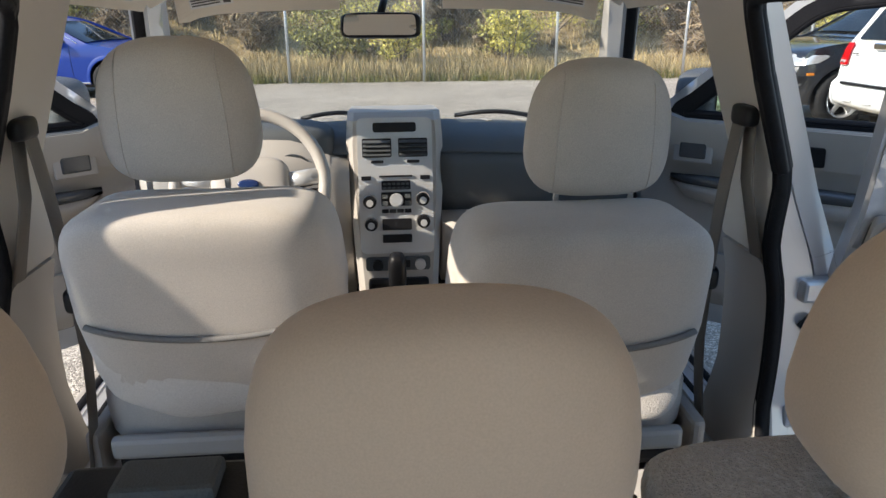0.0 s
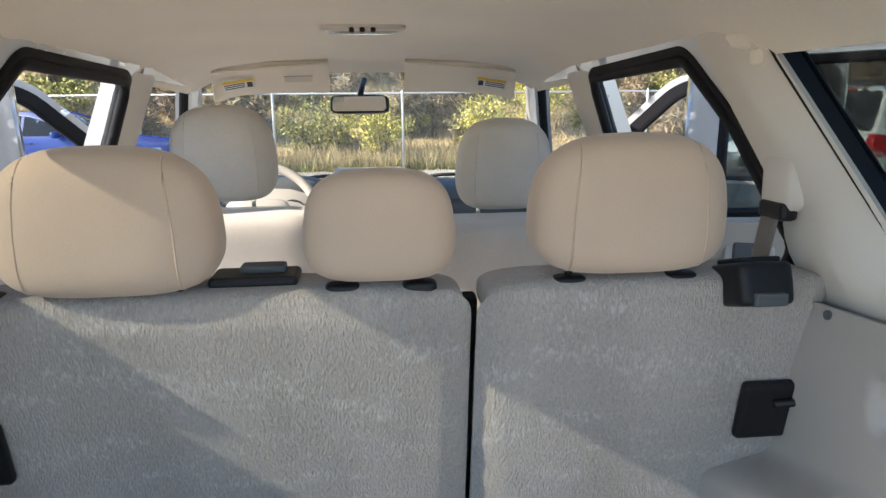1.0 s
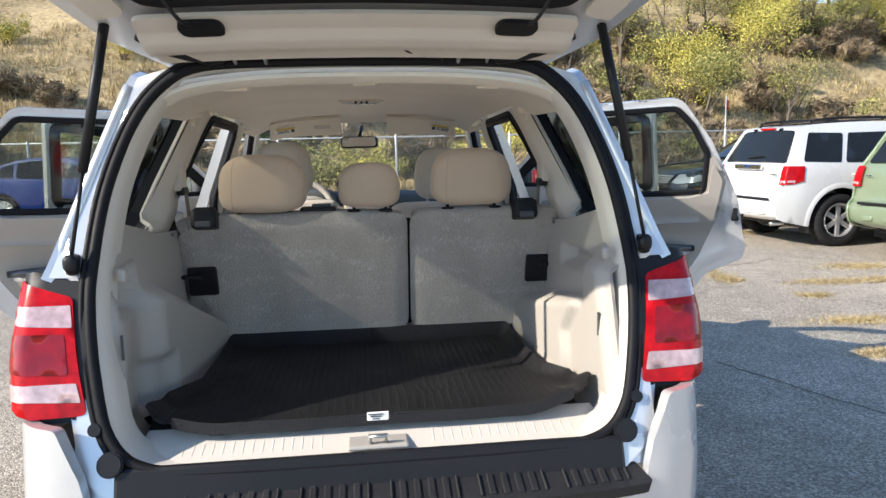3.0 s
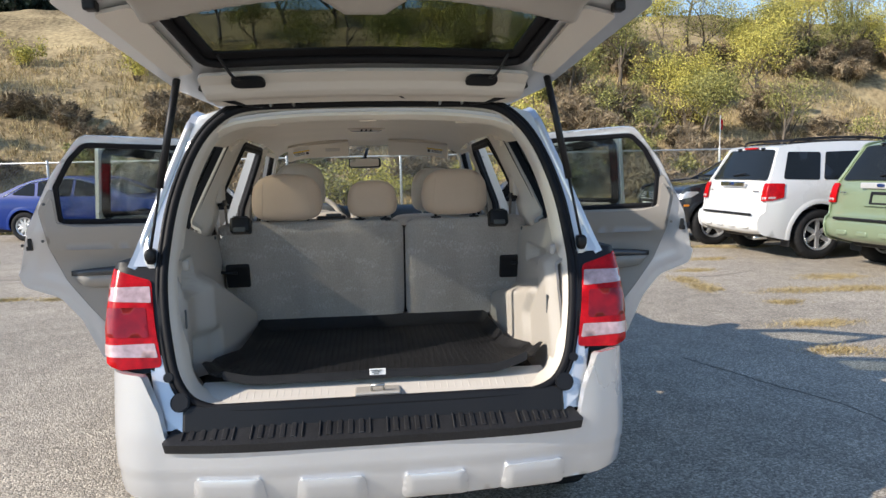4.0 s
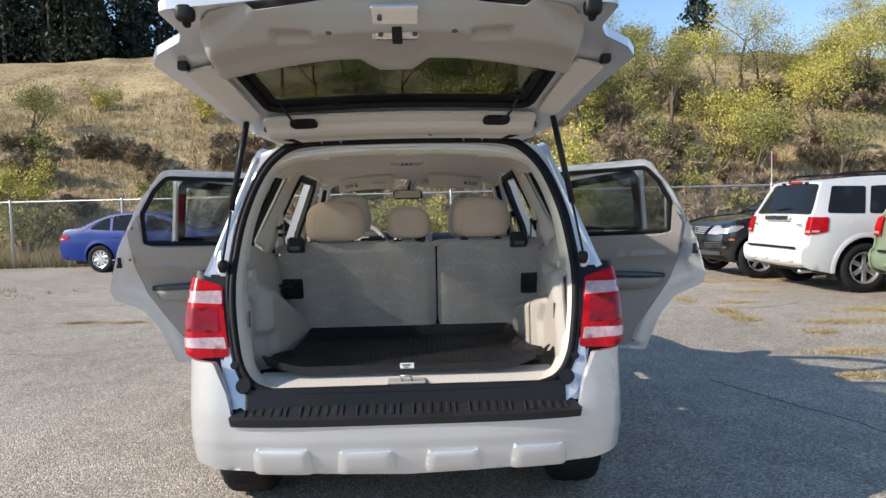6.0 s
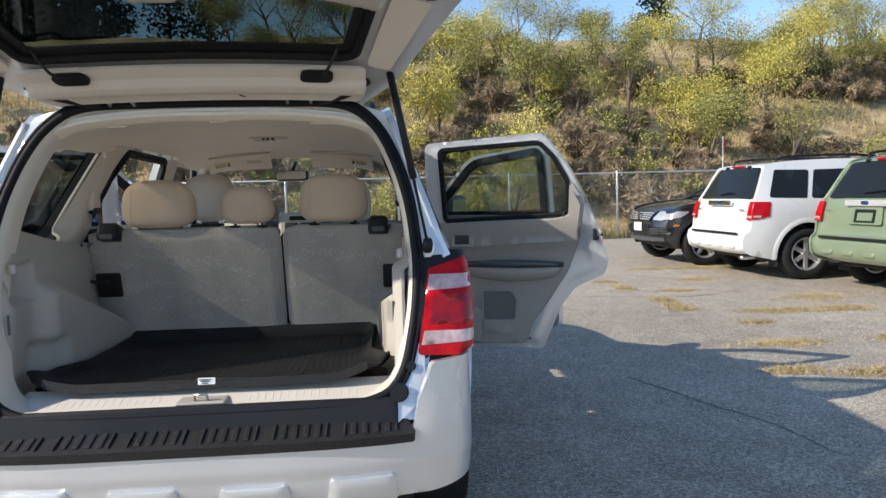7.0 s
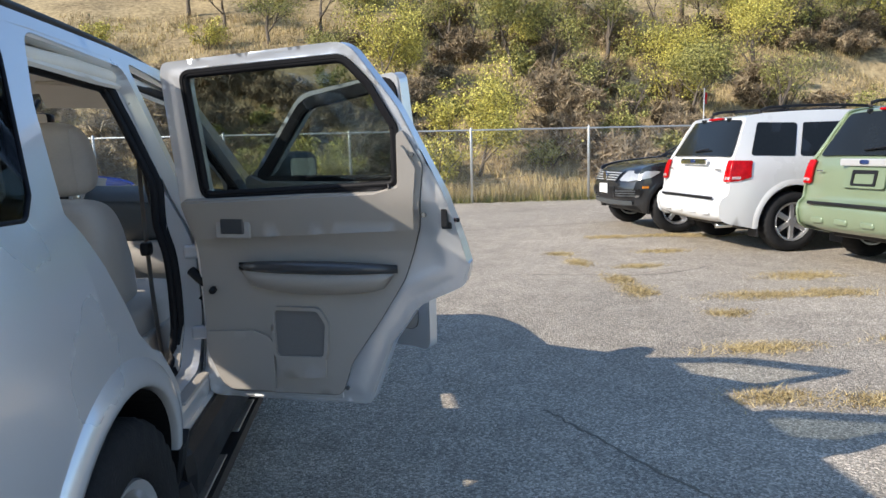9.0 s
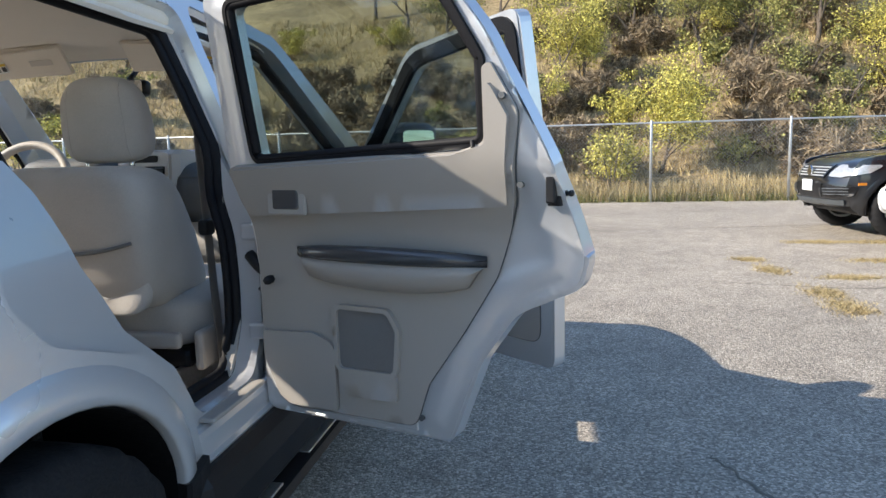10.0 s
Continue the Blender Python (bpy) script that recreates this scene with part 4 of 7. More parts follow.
sheet("inner_panel", inner_out, panel_fn, TRIM, gate_ob, 0.004, 0.013, label="beige plastic inner panel", flip=True)
sheet("head_trim", rounded([(-0.52, 0.075), (0.52, 0.075), (0.545, 0.265), (-0.545, 0.265)], 0.03), gate_fn(lambda v: 0.030 + 0.018 * smooth01((v - 0.12) / 0.015) - 0.012 * smooth01((v - 0.185) / 0.015)), TRIM_LIGHT, gate_ob, 0.012, 0.018, flip=True)
for s in (1, -1):
    sheet("side_trim", rounded([(s * 0.545, 0.27), (s * 0.62, 0.25), (s * 0.745, 0.57), (s * 0.635, 0.60)][::s], 0.02), gate_fn(0.025), TRIM_LIGHT, gate_ob, 0.012, 0.05, flip=True)
    sheet("lamp_opening", rounded([(s * x, v) for x, v in ((0.325, 0.205), (0.430, 0.205), (0.440, 0.258), (0.335, 0.258))][::s], 0.03), gate_fn(0.050), BLACK, gate_ob, 0.012, 0.03, flip=True)
    y, z = gate(0.60, 0.03)
    box("bump_stop", (0.035, 0.04, 0.03), (s * 0.738, y, z - 0.02), BLACK, gate_ob, 0.006)
    for xx, vv in ((0.19, 0.93), (0.435, 0.945)):
        y, z = gate(vv, panel_depth(xx, vv) + 0.001)
        cushion("trim_clip", (0.022, 0.022, 0.012), (s * xx, y, z), DASH, gate_ob, 0.8, 0.9, nu=14, nv=8)
    y, z = gate(0.975, 0.030)
    stop = cushion("rubber_stop", (0.055, 0.05, 0.05), (s * 0.605, y, z - 0.012), BLACK, gate_ob, 0.6, 0.6)
    cushion("stop_nose", (0.022, 0.03, 0.03), (s * 0.605, y + 0.01, z - 0.035), RUBBER, stop, 0.6, 0.6, nu=14, nv=8)
    # lamp lead from its port to the glass
    p0, p1 = gate(0.235, 0.055), gate(0.33, 0.03)
    tube("lamp_lead", curve_pts([(s * 0.40, p0[0], p0[1]), (s * 0.42, p0[0] - 0.05, p0[1] + 0.0), (s * 0.46, p1[0], p1[1])], 5), 0.005, BLACK, gate_ob, 6)
    # hinges, struts, cable sleeves
    y, z = gate(0.03, 0.03)
    hin = box("hinge", (0.10, 0.045, 0.010), (s * 0.30, 0.405, 1.693), STEEL, car, 0.003, 2, (-25, 0, 0))
    for dx in (-0.04, 0.04):
        box("hinge_arm", (0.010, 0.05, 0.040), (s * 0.30 + dx, 0.415, 1.682), STEEL, hin, 0.003, 1, (-20, 0, 0))
    top, low = Vector((s * 0.612, 0.285, 1.765)), Vector((s * 0.725, 0.226, 1.165))
    mid = Vector((s * 0.685, 0.245, 1.383))
    st = tube("gas_strut", [mid, top], 0.0125, BLACK, car, 10, label="black gas strut")
    tube("piston_rod", [low, mid], 0.005, BLACK, st, 8)
    cushion("ball_joint", (0.035, 0.03, 0.045), low, BLACK, st, 0.8, 0.8)
    cushion("ball_joint", (0.03, 0.03, 0.04), top, BLACK, st, 0.8, 0.8)
    box("gas_strut_bracket", (0.03, 0.05, 0.05), (s * 0.725, 0.245, 1.16), BLACK, car, 0.01)
tube("cable_sleeve", curve_pts([(-0.37, 0.43, 1.664), (-0.43, 0.385, 1.668), (-0.50, 0.33, 1.684), (-0.545, 0.285, 1.708)], 5), 0.012, BLACK, car, 8)
tube("cable_sleeve", curve_pts([(0.37, 0.43, 1.664), (0.43, 0.385, 1.668), (0.50, 0.33, 1.684), (0.545, 0.285, 1.708)], 5), 0.012, BLACK, car, 8)
tube("washer_hose", curve_pts([(0.10, 0.345, 1.70), (0.115, 0.36, 1.682), (0.15, 0.385, 1.676), (0.20, 0.40, 1.674), (0.215, 0.41, 1.664)], 5), 0.005, BLACK, car, 6)
y, z = gate(0.955, 0.070)
latch = box("latch_plate", (0.145, 0.135, 0.022), (0.012, y, z), CHROME, gate_ob, 0.010, 3, (-32, 0, 0))
for dx, dv in ((-0.045, -0.03), (0.058, -0.03), (-0.045, 0.035)):
    disc("bolt", 0.008, 0.012, (0.012 + dx, y - dv * 0.85, z - 0.012 + dv * 0.5), DASH, latch, (-32, 0, 0), 10)
box("latch_jaw", (0.032, 0.070, 0.014), (0.016, y + 0.028, z - 0.030), BLACK, gate_ob, 0.004, 2, (-32, 0, 0))

# ---- doors, standing open ----


def door(s, outline, window, hinge_y, angle, front):
    """Built shut, then swung about its hinge."""
    hx = 0.85
    CUR[0] = Matrix.Translation((s * hx, hinge_y, 0)) @ pose(0, 0, 0, 0, 0, s * angle) @ Matrix.Translation((-s * hx, -hinge_y, 0))
    fn = lambda d: (lambda y, z: (s * (door_x(y, z) - d), y, z))
    dr = sheet("front_door" if front else "rear_door", outline, fn(0.0), PAINT, car, 0.05, 0.06, [window], flip=s < 0, label="open silver door with a beige inner panel")
    sheet("window_glass", grow(window, 0.012), fn(0.028), TINT_MID if not front else CLEAR, dr, 0.004, 0.12, flip=s < 0, label="lightly tinted window glass")
    tube("window_seal", [fn(0.052)(y, z) for y, z in resample(grow(window, -0.006), 0.05)], 0.012, RUBBER, dr, 6, True)
    sheet("window_surround", grow(window, 0.008 if not front else 0.036), fn(0.0535), RUBBER, dr, 0.012, 0.06, [grow(window, -0.002)], flip=s < 0)
    # pressed inner shell: a flange at the rim, a groove, then a raised field
    edge = np.array(resample(outline, 0.012))

    def shell(y, z):
        e = float(np.sqrt(((edge - (y, z)) ** 2).sum(1)).min())
        d = lerp(e, [0.0, 0.012, 0.026, 0.045, 0.070, 0.10], [0.051, 0.058, 0.0535, 0.0585, 0.061, 0.0575])
        return (s * (door_x(y, z) - d), y, z)
    sheet("inner_shell", grow(outline, -0.007), shell, PAINT, dr, 0.002, 0.013 if not front else 0.03, [grow(window, 0.010 if not front else 0.034)], flip=s > 0, label="pressed silver inner shell")
    # inner trim: below the window line
    zs = min(z for _, z in window) - 0.012
    ymin, ymax = min(y for y, _ in outline), max(y for y, _ in outline)
    if front:
        low = [(2.88, 0.55), (2.91, 1.00), (2.86, zs + 0.05), (2.76, zs), (1.93, zs), (1.92, 0.55)]
        rad = [0.05, 0.08, 0.05, 0.02, 0.03, 0.05]
    else:
        low = [(1.715, 0.505), (1.785, 0.64), (1.785, zs - 0.005), (1.11, zs + 0.022), (1.045, zs + 0.04), (1.036, zs + 0.19), (1.018, zs + 0.20), (0.965, zs + 0.10), (0.995, 1.08), (1.06, 0.91), (1.15, 0.77), (1.25, 0.63), (1.29, 0.515)]
        rad = [0.08, 0.12, 0.02, 0.01, 0.02, 0.012, 0.012, 0.05, 0.10, 0.14, 0.1, 0.1, 0.04]
    tube("trim_gap", [fn(0.063)(y, z) for y, z in resample(rounded(low, rad), 0.04)], 0.0022, DASH, dr, 6, True)
    trim = sheet("inner_trim", rounded(low, rad), lambda y, z: (s * (door_x(y, z) - 0.066 - 0.016 * min(1, max(0, (z - 1.03) / 0.03)) * min(1, max(0, (zs + 0.02 - z) / 0.01) + 0.4)), y, z), DOOR_TRIM, dr, 0.02, 0.035, flip=s > 0, label="warm grey moulded door trim")
    if front:
        up = [(2.89, 1.06), (2.84, zs + 0.03), (2.74, zs - 0.004), (1.94, zs - 0.004), (1.94, 1.06)]
    else:
        up = [(1.77, 1.035), (1.77, zs - 0.012), (1.12, zs + 0.014), (1.038, zs + 0.035), (1.026, zs + 0.175), (0.982, zs + 0.09), (1.010, 1.072)]
    sheet("upper_trim", rounded(up, 0.012), lambda y, z: (s * (door_x(y, z) - 0.088), y, z), DOOR_TRIM, dr, 0.022, 0.04, flip=s > 0)
    inn = lambda y, z, d=0.0: Vector((s * (door_x(y, z) - 0.075 - d), y, z))
    a, b = (1.635, 1.08) if not front else (2.80, 2.05)
    zarm = 0.945 if not front else 0.98
    # armrest: dark grip over a beige pocket
    secs_t, secs_b = [], []
    for k in range(13):
        t = k / 12
        y = a + (b - a) * t
        e = math.sin(math.pi * min(1, max(0.0, t))) ** 0.25
        base = inn(y, zarm)
        o = lambda d, z: (base.x - s * d, y, zarm + z)
        secs_t.append([o(0, 0.012), o(0.03 * e, 0.026 * e), o(0.055 * e, 0.022 * e), o(0.060 * e, 0.002), o(0.052 * e, -0.014 * e), o(0, -0.014)])
        secs_b.append([o(0, -0.012), o(0.048 * e, -0.012), o(0.045 * e, -0.05 * e), o(0.02 * e, -0.085 * e), o(0, -0.09 * e)])
    arm = part("armrest", loft_data(secs_t), GRIP, dr, "dark grey glossy grip", True)
    part("armrest_pocket", loft_data(secs_b), DOOR_TRIM, dr, "", True)
    # handle bezel
    hy = 1.615 if not front else 2.72
    p = inn(hy, 1.085, 0.013)
    bz = box("handle_bezel", (0.012, 0.125, 0.085), p, DOOR_TRIM, dr, 0.012)
    box("door_handle", (0.014, 0.085, 0.055), p - Vector((s * 0.004, 0, 0)), GRIP, dr, 0.008, label="dark grey pull handle")
    # pocket
    if not front:
        out = rounded([(1.515, 0.640), (1.345, 0.645), (1.335, 0.755), (1.362, 0.798), (1.518, 0.798)], 0.018)
        sheet("pocket_frame", grow(out, 0.012), lambda y, z: tuple(inn(y, z, 0.006)), DOOR_TRIM, dr, 0.014, 0.03, [out], flip=s > 0)
        # shallow net: the recess's shade is in its dark colour
        sheet("shaded_pocket_net", out, lambda y, z: tuple(inn(y, z, -0.004)), POCKET, dr, 0.004, 0.05, flip=s > 0)
        sheet("pocket_lip", rounded([(1.515, 0.565), (1.34, 0.572), (1.338, 0.640), (1.517, 0.635)], 0.008), lambda y, z: tuple(inn(y, z, 0.004)), DOOR_TRIM, dr, 0.010, 0.05, flip=s > 0)
        low2 = rounded([(1.715, 0.515), (1.527, 0.520), (1.527, 0.70), (1.60, 0.725), (1.775, 0.715), (1.775, 0.64)], [0.06, 0.01, 0.04, 0.03, 0.01, 0.08])
        sheet("lower_bolster", low2, lambda y, z: tuple(inn(y, z, 0.005)), DOOR_TRIM, dr, 0.010, 0.05, flip=s > 0)
        lk = box("latch_plate", (0.034, 0.020, 0.075), (s * (door_x(0.92, 1.12) - 0.046), 0.915, 1.118), BLACK, dr, 0.004)
        for by, bz in ((0.892, 1.10), (0.880, 1.10), (0.898, 1.045)):
            cushion("bolt", (0.02, 0.012, 0.014), (s * (door_x(by, bz) - 0.040), by, bz), BLACK, dr, 0.8, 0.8, nu=10, nv=6)
        for cy2, cz2 in ((0.972, 1.12), (0.992, 1.30), (1.265, 0.545)):
            disc("trim_screw", 0.007, 0.010, tuple(inn(cy2, cz2, 0.004)), DASH, dr, (0, 90, 0), 10)
        box("latch_jaw", (0.040, 0.030, 0.022), (s * (door_x(0.91, 1.08) - 0.046), 0.912, 1.085), BLACK, dr, 0.003)
        tube("lock_pin", [inn(1.07, zs - 0.01, 0.0), inn(1.07, zs + 0.045, 0.0)], 0.005, BLACK, dr, 8)
        box("sill_strip", (0.015, 0.42, 0.03), (s * (door_x(1.6, 0.51) - 0.05), 1.50, 0.513), PAINT, dr, 0.004)
        tube("check_strap", [(s * (door_x(1.75, 0.8) - 0.03), 1.76, 0.86), (s * (door_x(1.75, 0.8) - 0.10), 1.73, 0.86)], 0.012, BLACK, dr, 6)
    else:
        sheet("pocket", rounded([(2.80, 0.60), (2.15, 0.60), (2.10, 0.74), (2.80, 0.74)], 0.04), lambda y, z: tuple(inn(y, z, 0.02)), DOOR_TRIM, dr, 0.02, 0.06, flip=s > 0)
        sheet("switch_plate", rounded([(2.52, 1.07), (2.34, 1.07), (2.34, 1.13), (2.52, 1.13)], 0.01), lambda y, z: tuple(inn(y, z, 0.02)), BLACK, dr, 0.01, 0.06, flip=s > 0)
        # wing mirror
        q = Vector((s * (door_x(2.78, 1.2) + 0.13), 2.76, 1.235))
        cushion("wing_mirror", (0.24, 0.14, 0.18), q, DASH, dr, 0.5, 0.5, label="dark door mirror")
        sheet("mirror_pane", rounded([(-0.082, -0.055), (0.082, -0.055), (0.082, 0.055), (-0.082, 0.055)], 0.025), lambda a2, b2: (q.x + a2, q.y - 0.071, q.z + b2), MIRROR_DIM, dr, 0.003, 0.1)
        tube("mirror_arm", [(s * door_x(2.8, 1.15), 2.78, 1.18), q], 0.03, BLACK, dr, 8)
    # outer handle
    oy = 1.10 if not front else 2.10
    cushion("pull_handle", (0.03, 0.20, 0.035), (s * (door_x(oy, 1.0) + 0.02), oy, 1.0), PAINT, dr, 0.5, 0.4)
    CUR[0] = Matrix.Identity(4)
    # hinges
    for hz in (0.70, 0.985):
        hg = box("door_hinge", (0.07, 0.05, 0.048), (s * (side_x(hinge_y, hz) - 0.055), hinge_y + 0.012, hz), PAINT, car, 0.008)
        hx2 = s * (side_x(hinge_y, hz) - 0.012)
        tube("hinge_pin", [(hx2, hinge_y - 0.004, hz - 0.038), (hx2, hinge_y - 0.004, hz + 0.038)], 0.009, STEEL, hg, 8)
        for dz in (-0.02, 0.02):
            box("hinge_leaf", (0.05, 0.03, 0.012), (hx2 + s * 0.01, hinge_y - 0.016, hz + dz), STEEL, hg, 0.003, 1, (0, 0, s * 25))
    tube("check_strap", [(s * (side_x(hinge_y, 0.82) - 0.07), hinge_y + 0.02, 0.82), (s * (side_x(hinge_y, 0.82) + 0.06), hinge_y - 0.05, 0.815)], 0.010, BLACK, car, 6)
    tube("wire_boot", curve_pts([(s * (side_x(hinge_y, 0.9) - 0.08), hinge_y + 0.005, 0.92), (s * (side_x(hinge_y, 0.9) - 0.02), hinge_y - 0.02, 0.875), (s * (side_x(hinge_y, 0.9) + 0.05), hinge_y - 0.03, 0.89)], 5), 0.017, BLACK, car, 8)
    return dr


REAR_WIN = rounded([(1.705, 1.180), (1.712, 1.562), (1.180, 1.582), (1.11, 1.505), (1.042, 1.38), (1.050, 1.208)], [0.03, 0.03, 0.06, 0.06, 0.03, 0.03])
FRONT_WIN = rounded([(2.78, 1.195), (2.72, 1.235), (2.40, 1.515), (1.92, 1.568), (1.92, 1.20)], [0.03, 0.05, 0.20, 0.03, 0.03])
for s in (1, -1):
    door(s, REAR_DOOR, REAR_WIN, 1.795, 70, False)
    door(s, FRONT_DOOR, FRONT_WIN, 2.95, 49, True)

# ---- inside: lining and load space ----
def liner_z(x, y):
    return roof_z(x, y) - 0.040 - 0.055 * max(0, (abs(x) - 0.45) / 0.17) ** 2 - (0.012 if y < 0.62 else 0) + 0.030 * min(1.0, max(0.0, (0.50 - y) / 0.07)) ** 2


liner = sheet("headliner", rounded([(-0.60, 0.428), (0.60, 0.428), (0.62, 1.6), (0.60, 2.42), (0.40, 2.50), (-0.40, 2.50), (-0.60, 2.42), (-0.62, 1.6)], 0.04), lambda x, y: (x, y, liner_z(x, y)), LINER, car, 0.012, 0.05, flip=True, label="beige cloth headliner")
for x in (-0.36, 0.0, 0.36):
    cushion("liner_clip", (0.07, 0.03, 0.012), (x, 0.52, liner_z(x, 0.52) - 0.002), LINER, liner, 0.6, 0.6)
for s in (1, -1):
    cushion("coat_hook", (0.02, 0.05, 0.03), (s * 0.60, 1.02, 1.535), LINER, car, 0.6, 0.6)


def side_trim(s):
    """Lining of the load space: wall, wheel box, tray recess and pillar covers."""
    sm = lambda t: min(1, max(0, t)) ** 2 * (3 - 2 * min(1, max(0, t)))

    def fn(y, z):
        back = y - rear_y(z)
        x = 0.662 - 0.016 * sm((1.25 - z) / 0.2)
        if s > 0:
            # long tray slot, a smooth block by the tail, and the wheel box with its stepped edge
            low = sm((1.005 - 0.19 * max(0.0, y - 0.42) - z) / 0.045)
            x += 0.052 * sm((y - 0.425) / 0.012) * sm((0.745 - y) / 0.012) * sm((z - 1.036 - 0.06 * max(0.0, 0.6 - y)) / 0.012) * sm((1.103 - z) / 0.012)
            x -= 0.042 * max(low, sm((0.405 - y) / 0.028) * sm((1.118 - z) / 0.035))
            edge = lerp(z, [0.78, 0.86, 0.95, 0.98], [0.485, 0.505, 0.415, 0.40])
            x -= (0.024 + 0.10 * max(0.0, y - 0.5)) * low * sm((y - edge) / 0.028)
        else:
            # square pocket by the tail and a tall wheel box with a notch at its foot
            low = sm((1.070 - 0.45 * max(0.0, y - 0.54) - z) / 0.06)
            x += 0.050 * sm((y - 0.285) / 0.012) * sm((0.452 - y) / 0.012) * sm((z - 1.0) / 0.012) * sm((1.132 - z) / 0.012)
            x -= (0.060 + 0.14 * max(0.0, y - 0.5)) * low * sm((y - 0.425) / 0.07)
            x += 0.035 * sm((0.862 - z) / 0.03) * sm((0.56 - y) / 0.06) * sm((y - 0.36) / 0.05)
            x -= 0.02 * sm((0.40 - y) / 0.16) * sm((back - 0.06) / 0.06)
        x += 0.030 * (1 - sm((back - 0.035) / 0.05)) * sm((z - 0.72) / 0.1)
        x -= 0.03 * sm((0.74 - z) / 0.06)
        return (s * x, y, z)
    out = rounded([(rear_y(0.70) + 0.035, 0.69), (1.12, 0.69), (1.10, 0.92), (1.0, 1.06), (0.96, 1.165), (0.72, 1.18), (0.30, 1.265), (rear_y(1.26) + 0.03, 1.26), (rear_y(1.0) + 0.032, 1.0)], [0, 0, 0.05, 0.05, 0.02, 0.05, 0.02, 0, 0.02])
    tr = sheet("cargo_side_trim", out, fn, TRIM, car, 0.010, 0.0155, flip=s > 0, label="warm grey moulded load-space trim")
    box("hook", (0.022, 0.022, 0.035), (s * 0.632, 0.268 if s > 0 else 0.30, 1.135 if s > 0 else 1.12), TRIM, tr, 0.008)
    box("access_slot", (0.006, 0.008, 0.065), (s * (0.604 if s > 0 else 0.628), 0.242, 0.945), DASH, tr, 0.002)
    disc("screw", 0.007, 0.01, (s * 0.655, 0.86, 1.16), DASH, tr, (0, 90, 0), 10)
    # cover of the pillar between door and quarter window
    pil = rounded([(1.14, 1.58), (1.04, 1.36), (0.95, 1.155), (0.70, 1.17), (0.79, 1.245), (1.0, 1.58)], [0.02, 0.1, 0.03, 0.03, 0.04, 0.02])
    pc = sheet("pillar_cover", pil, lambda y, z: (s * (side_x(y, z) - 0.049 - (0.036 + 0.03 * sm((1.32 - z) / 0.1)) * max(sm((y - 0.79 - 0.623 * (z - 1.24)) / 0.075), sm((1.235 - z) / 0.04))), y, z), TRIM_LIGHT, car, 0.012, 0.03, flip=s > 0, label="pale grey pillar cover")
    sheet("pillar_cover", rounded([(0.90, 1.60), (1.06, 1.585), (0.42, 1.60), (0.43, 1.585)][:2] + [(0.45, 1.60), (0.46, 1.615)], 0.004), lambda y, z: (s * (side_x(y, z) - 0.055), y, z), TRIM_LIGHT, car, 0.015, 0.05, flip=s > 0)
    tail_edge = [(rear_y(z) + 0.03, z) for z in (1.22, 1.4, 1.5, 1.585)]
    sheet("tail_pillar_cover", tail_edge + [(0.575, 1.613), (0.54, 1.60), (0.445, 1.44), (0.337, 1.25), (0.36, 1.21)], lambda y, z: (s * (side_x(y, z) - 0.052), y, z), TRIM_LIGHT, car, 0.02, 0.04, flip=s > 0)
    # belt turning loop on that pillar
    lp = cushion("belt_guide", (0.035, 0.085, 0.10), (s * 0.650, 0.99, 1.345), TRIM_LIGHT, car, 0.4, 0.5, (0, 0, 0), label="pale plastic belt guide")
    box("belt_slot", (0.03, 0.07, 0.03), (s * 0.643, 0.99, 1.297), BLACK, lp, 0.008)
    tube("rear_belt", [(s * 0.633, 0.99, 1.30), (s * 0.632, 1.02, 1.18), (s * 0.64, 1.08, 1.02)], 0.024, BELT, car, 8, flat=0.12, up=(1, 0, 0), label="taupe seat belt webbing")
    # grab handle and rail trim over the doors
    tube("roof_edge_trim", [(s * 0.588, 1.0, 1.567), (s * 0.592, 1.5, 1.578), (s * 0.592, 2.0, 1.573), (s * 0.575, 2.42, 1.56)], 0.022, LINER, car, 8)


for s in (1, -1):
    side_trim(s)

sheet("cargo_floor", [(-0.62, 0.2), (0.62, 0.2), (0.62, 1.15), (-0.62, 1.15)], lambda x, y: (x, y, 0.690), FLOOR_CARPET, car, 0.02, 0.2)
sheet("cabin_floor", [(-0.76, 1.1), (0.76, 1.1), (0.76, 3.05), (-0.76, 3.05)], lambda x, y: (x, y, 0.40 + 0.09 * math.exp(-(x / 0.14) ** 2)), FLOOR_CARPET, car, 0.02, 0.07, label="dark carpeted cabin floor")
box("rear_bulkhead", (1.30, 0.03, 0.32), (0, 1.13, 0.545), FLOOR_CARPET, car, 0.005)
sheet("firewall", [(-0.76, 0.38), (0.76, 0.38), (0.74, 1.08), (-0.74, 1.08)], lambda x, z: (x, 3.10, z), BLACK, car, 0.02, 0.3)


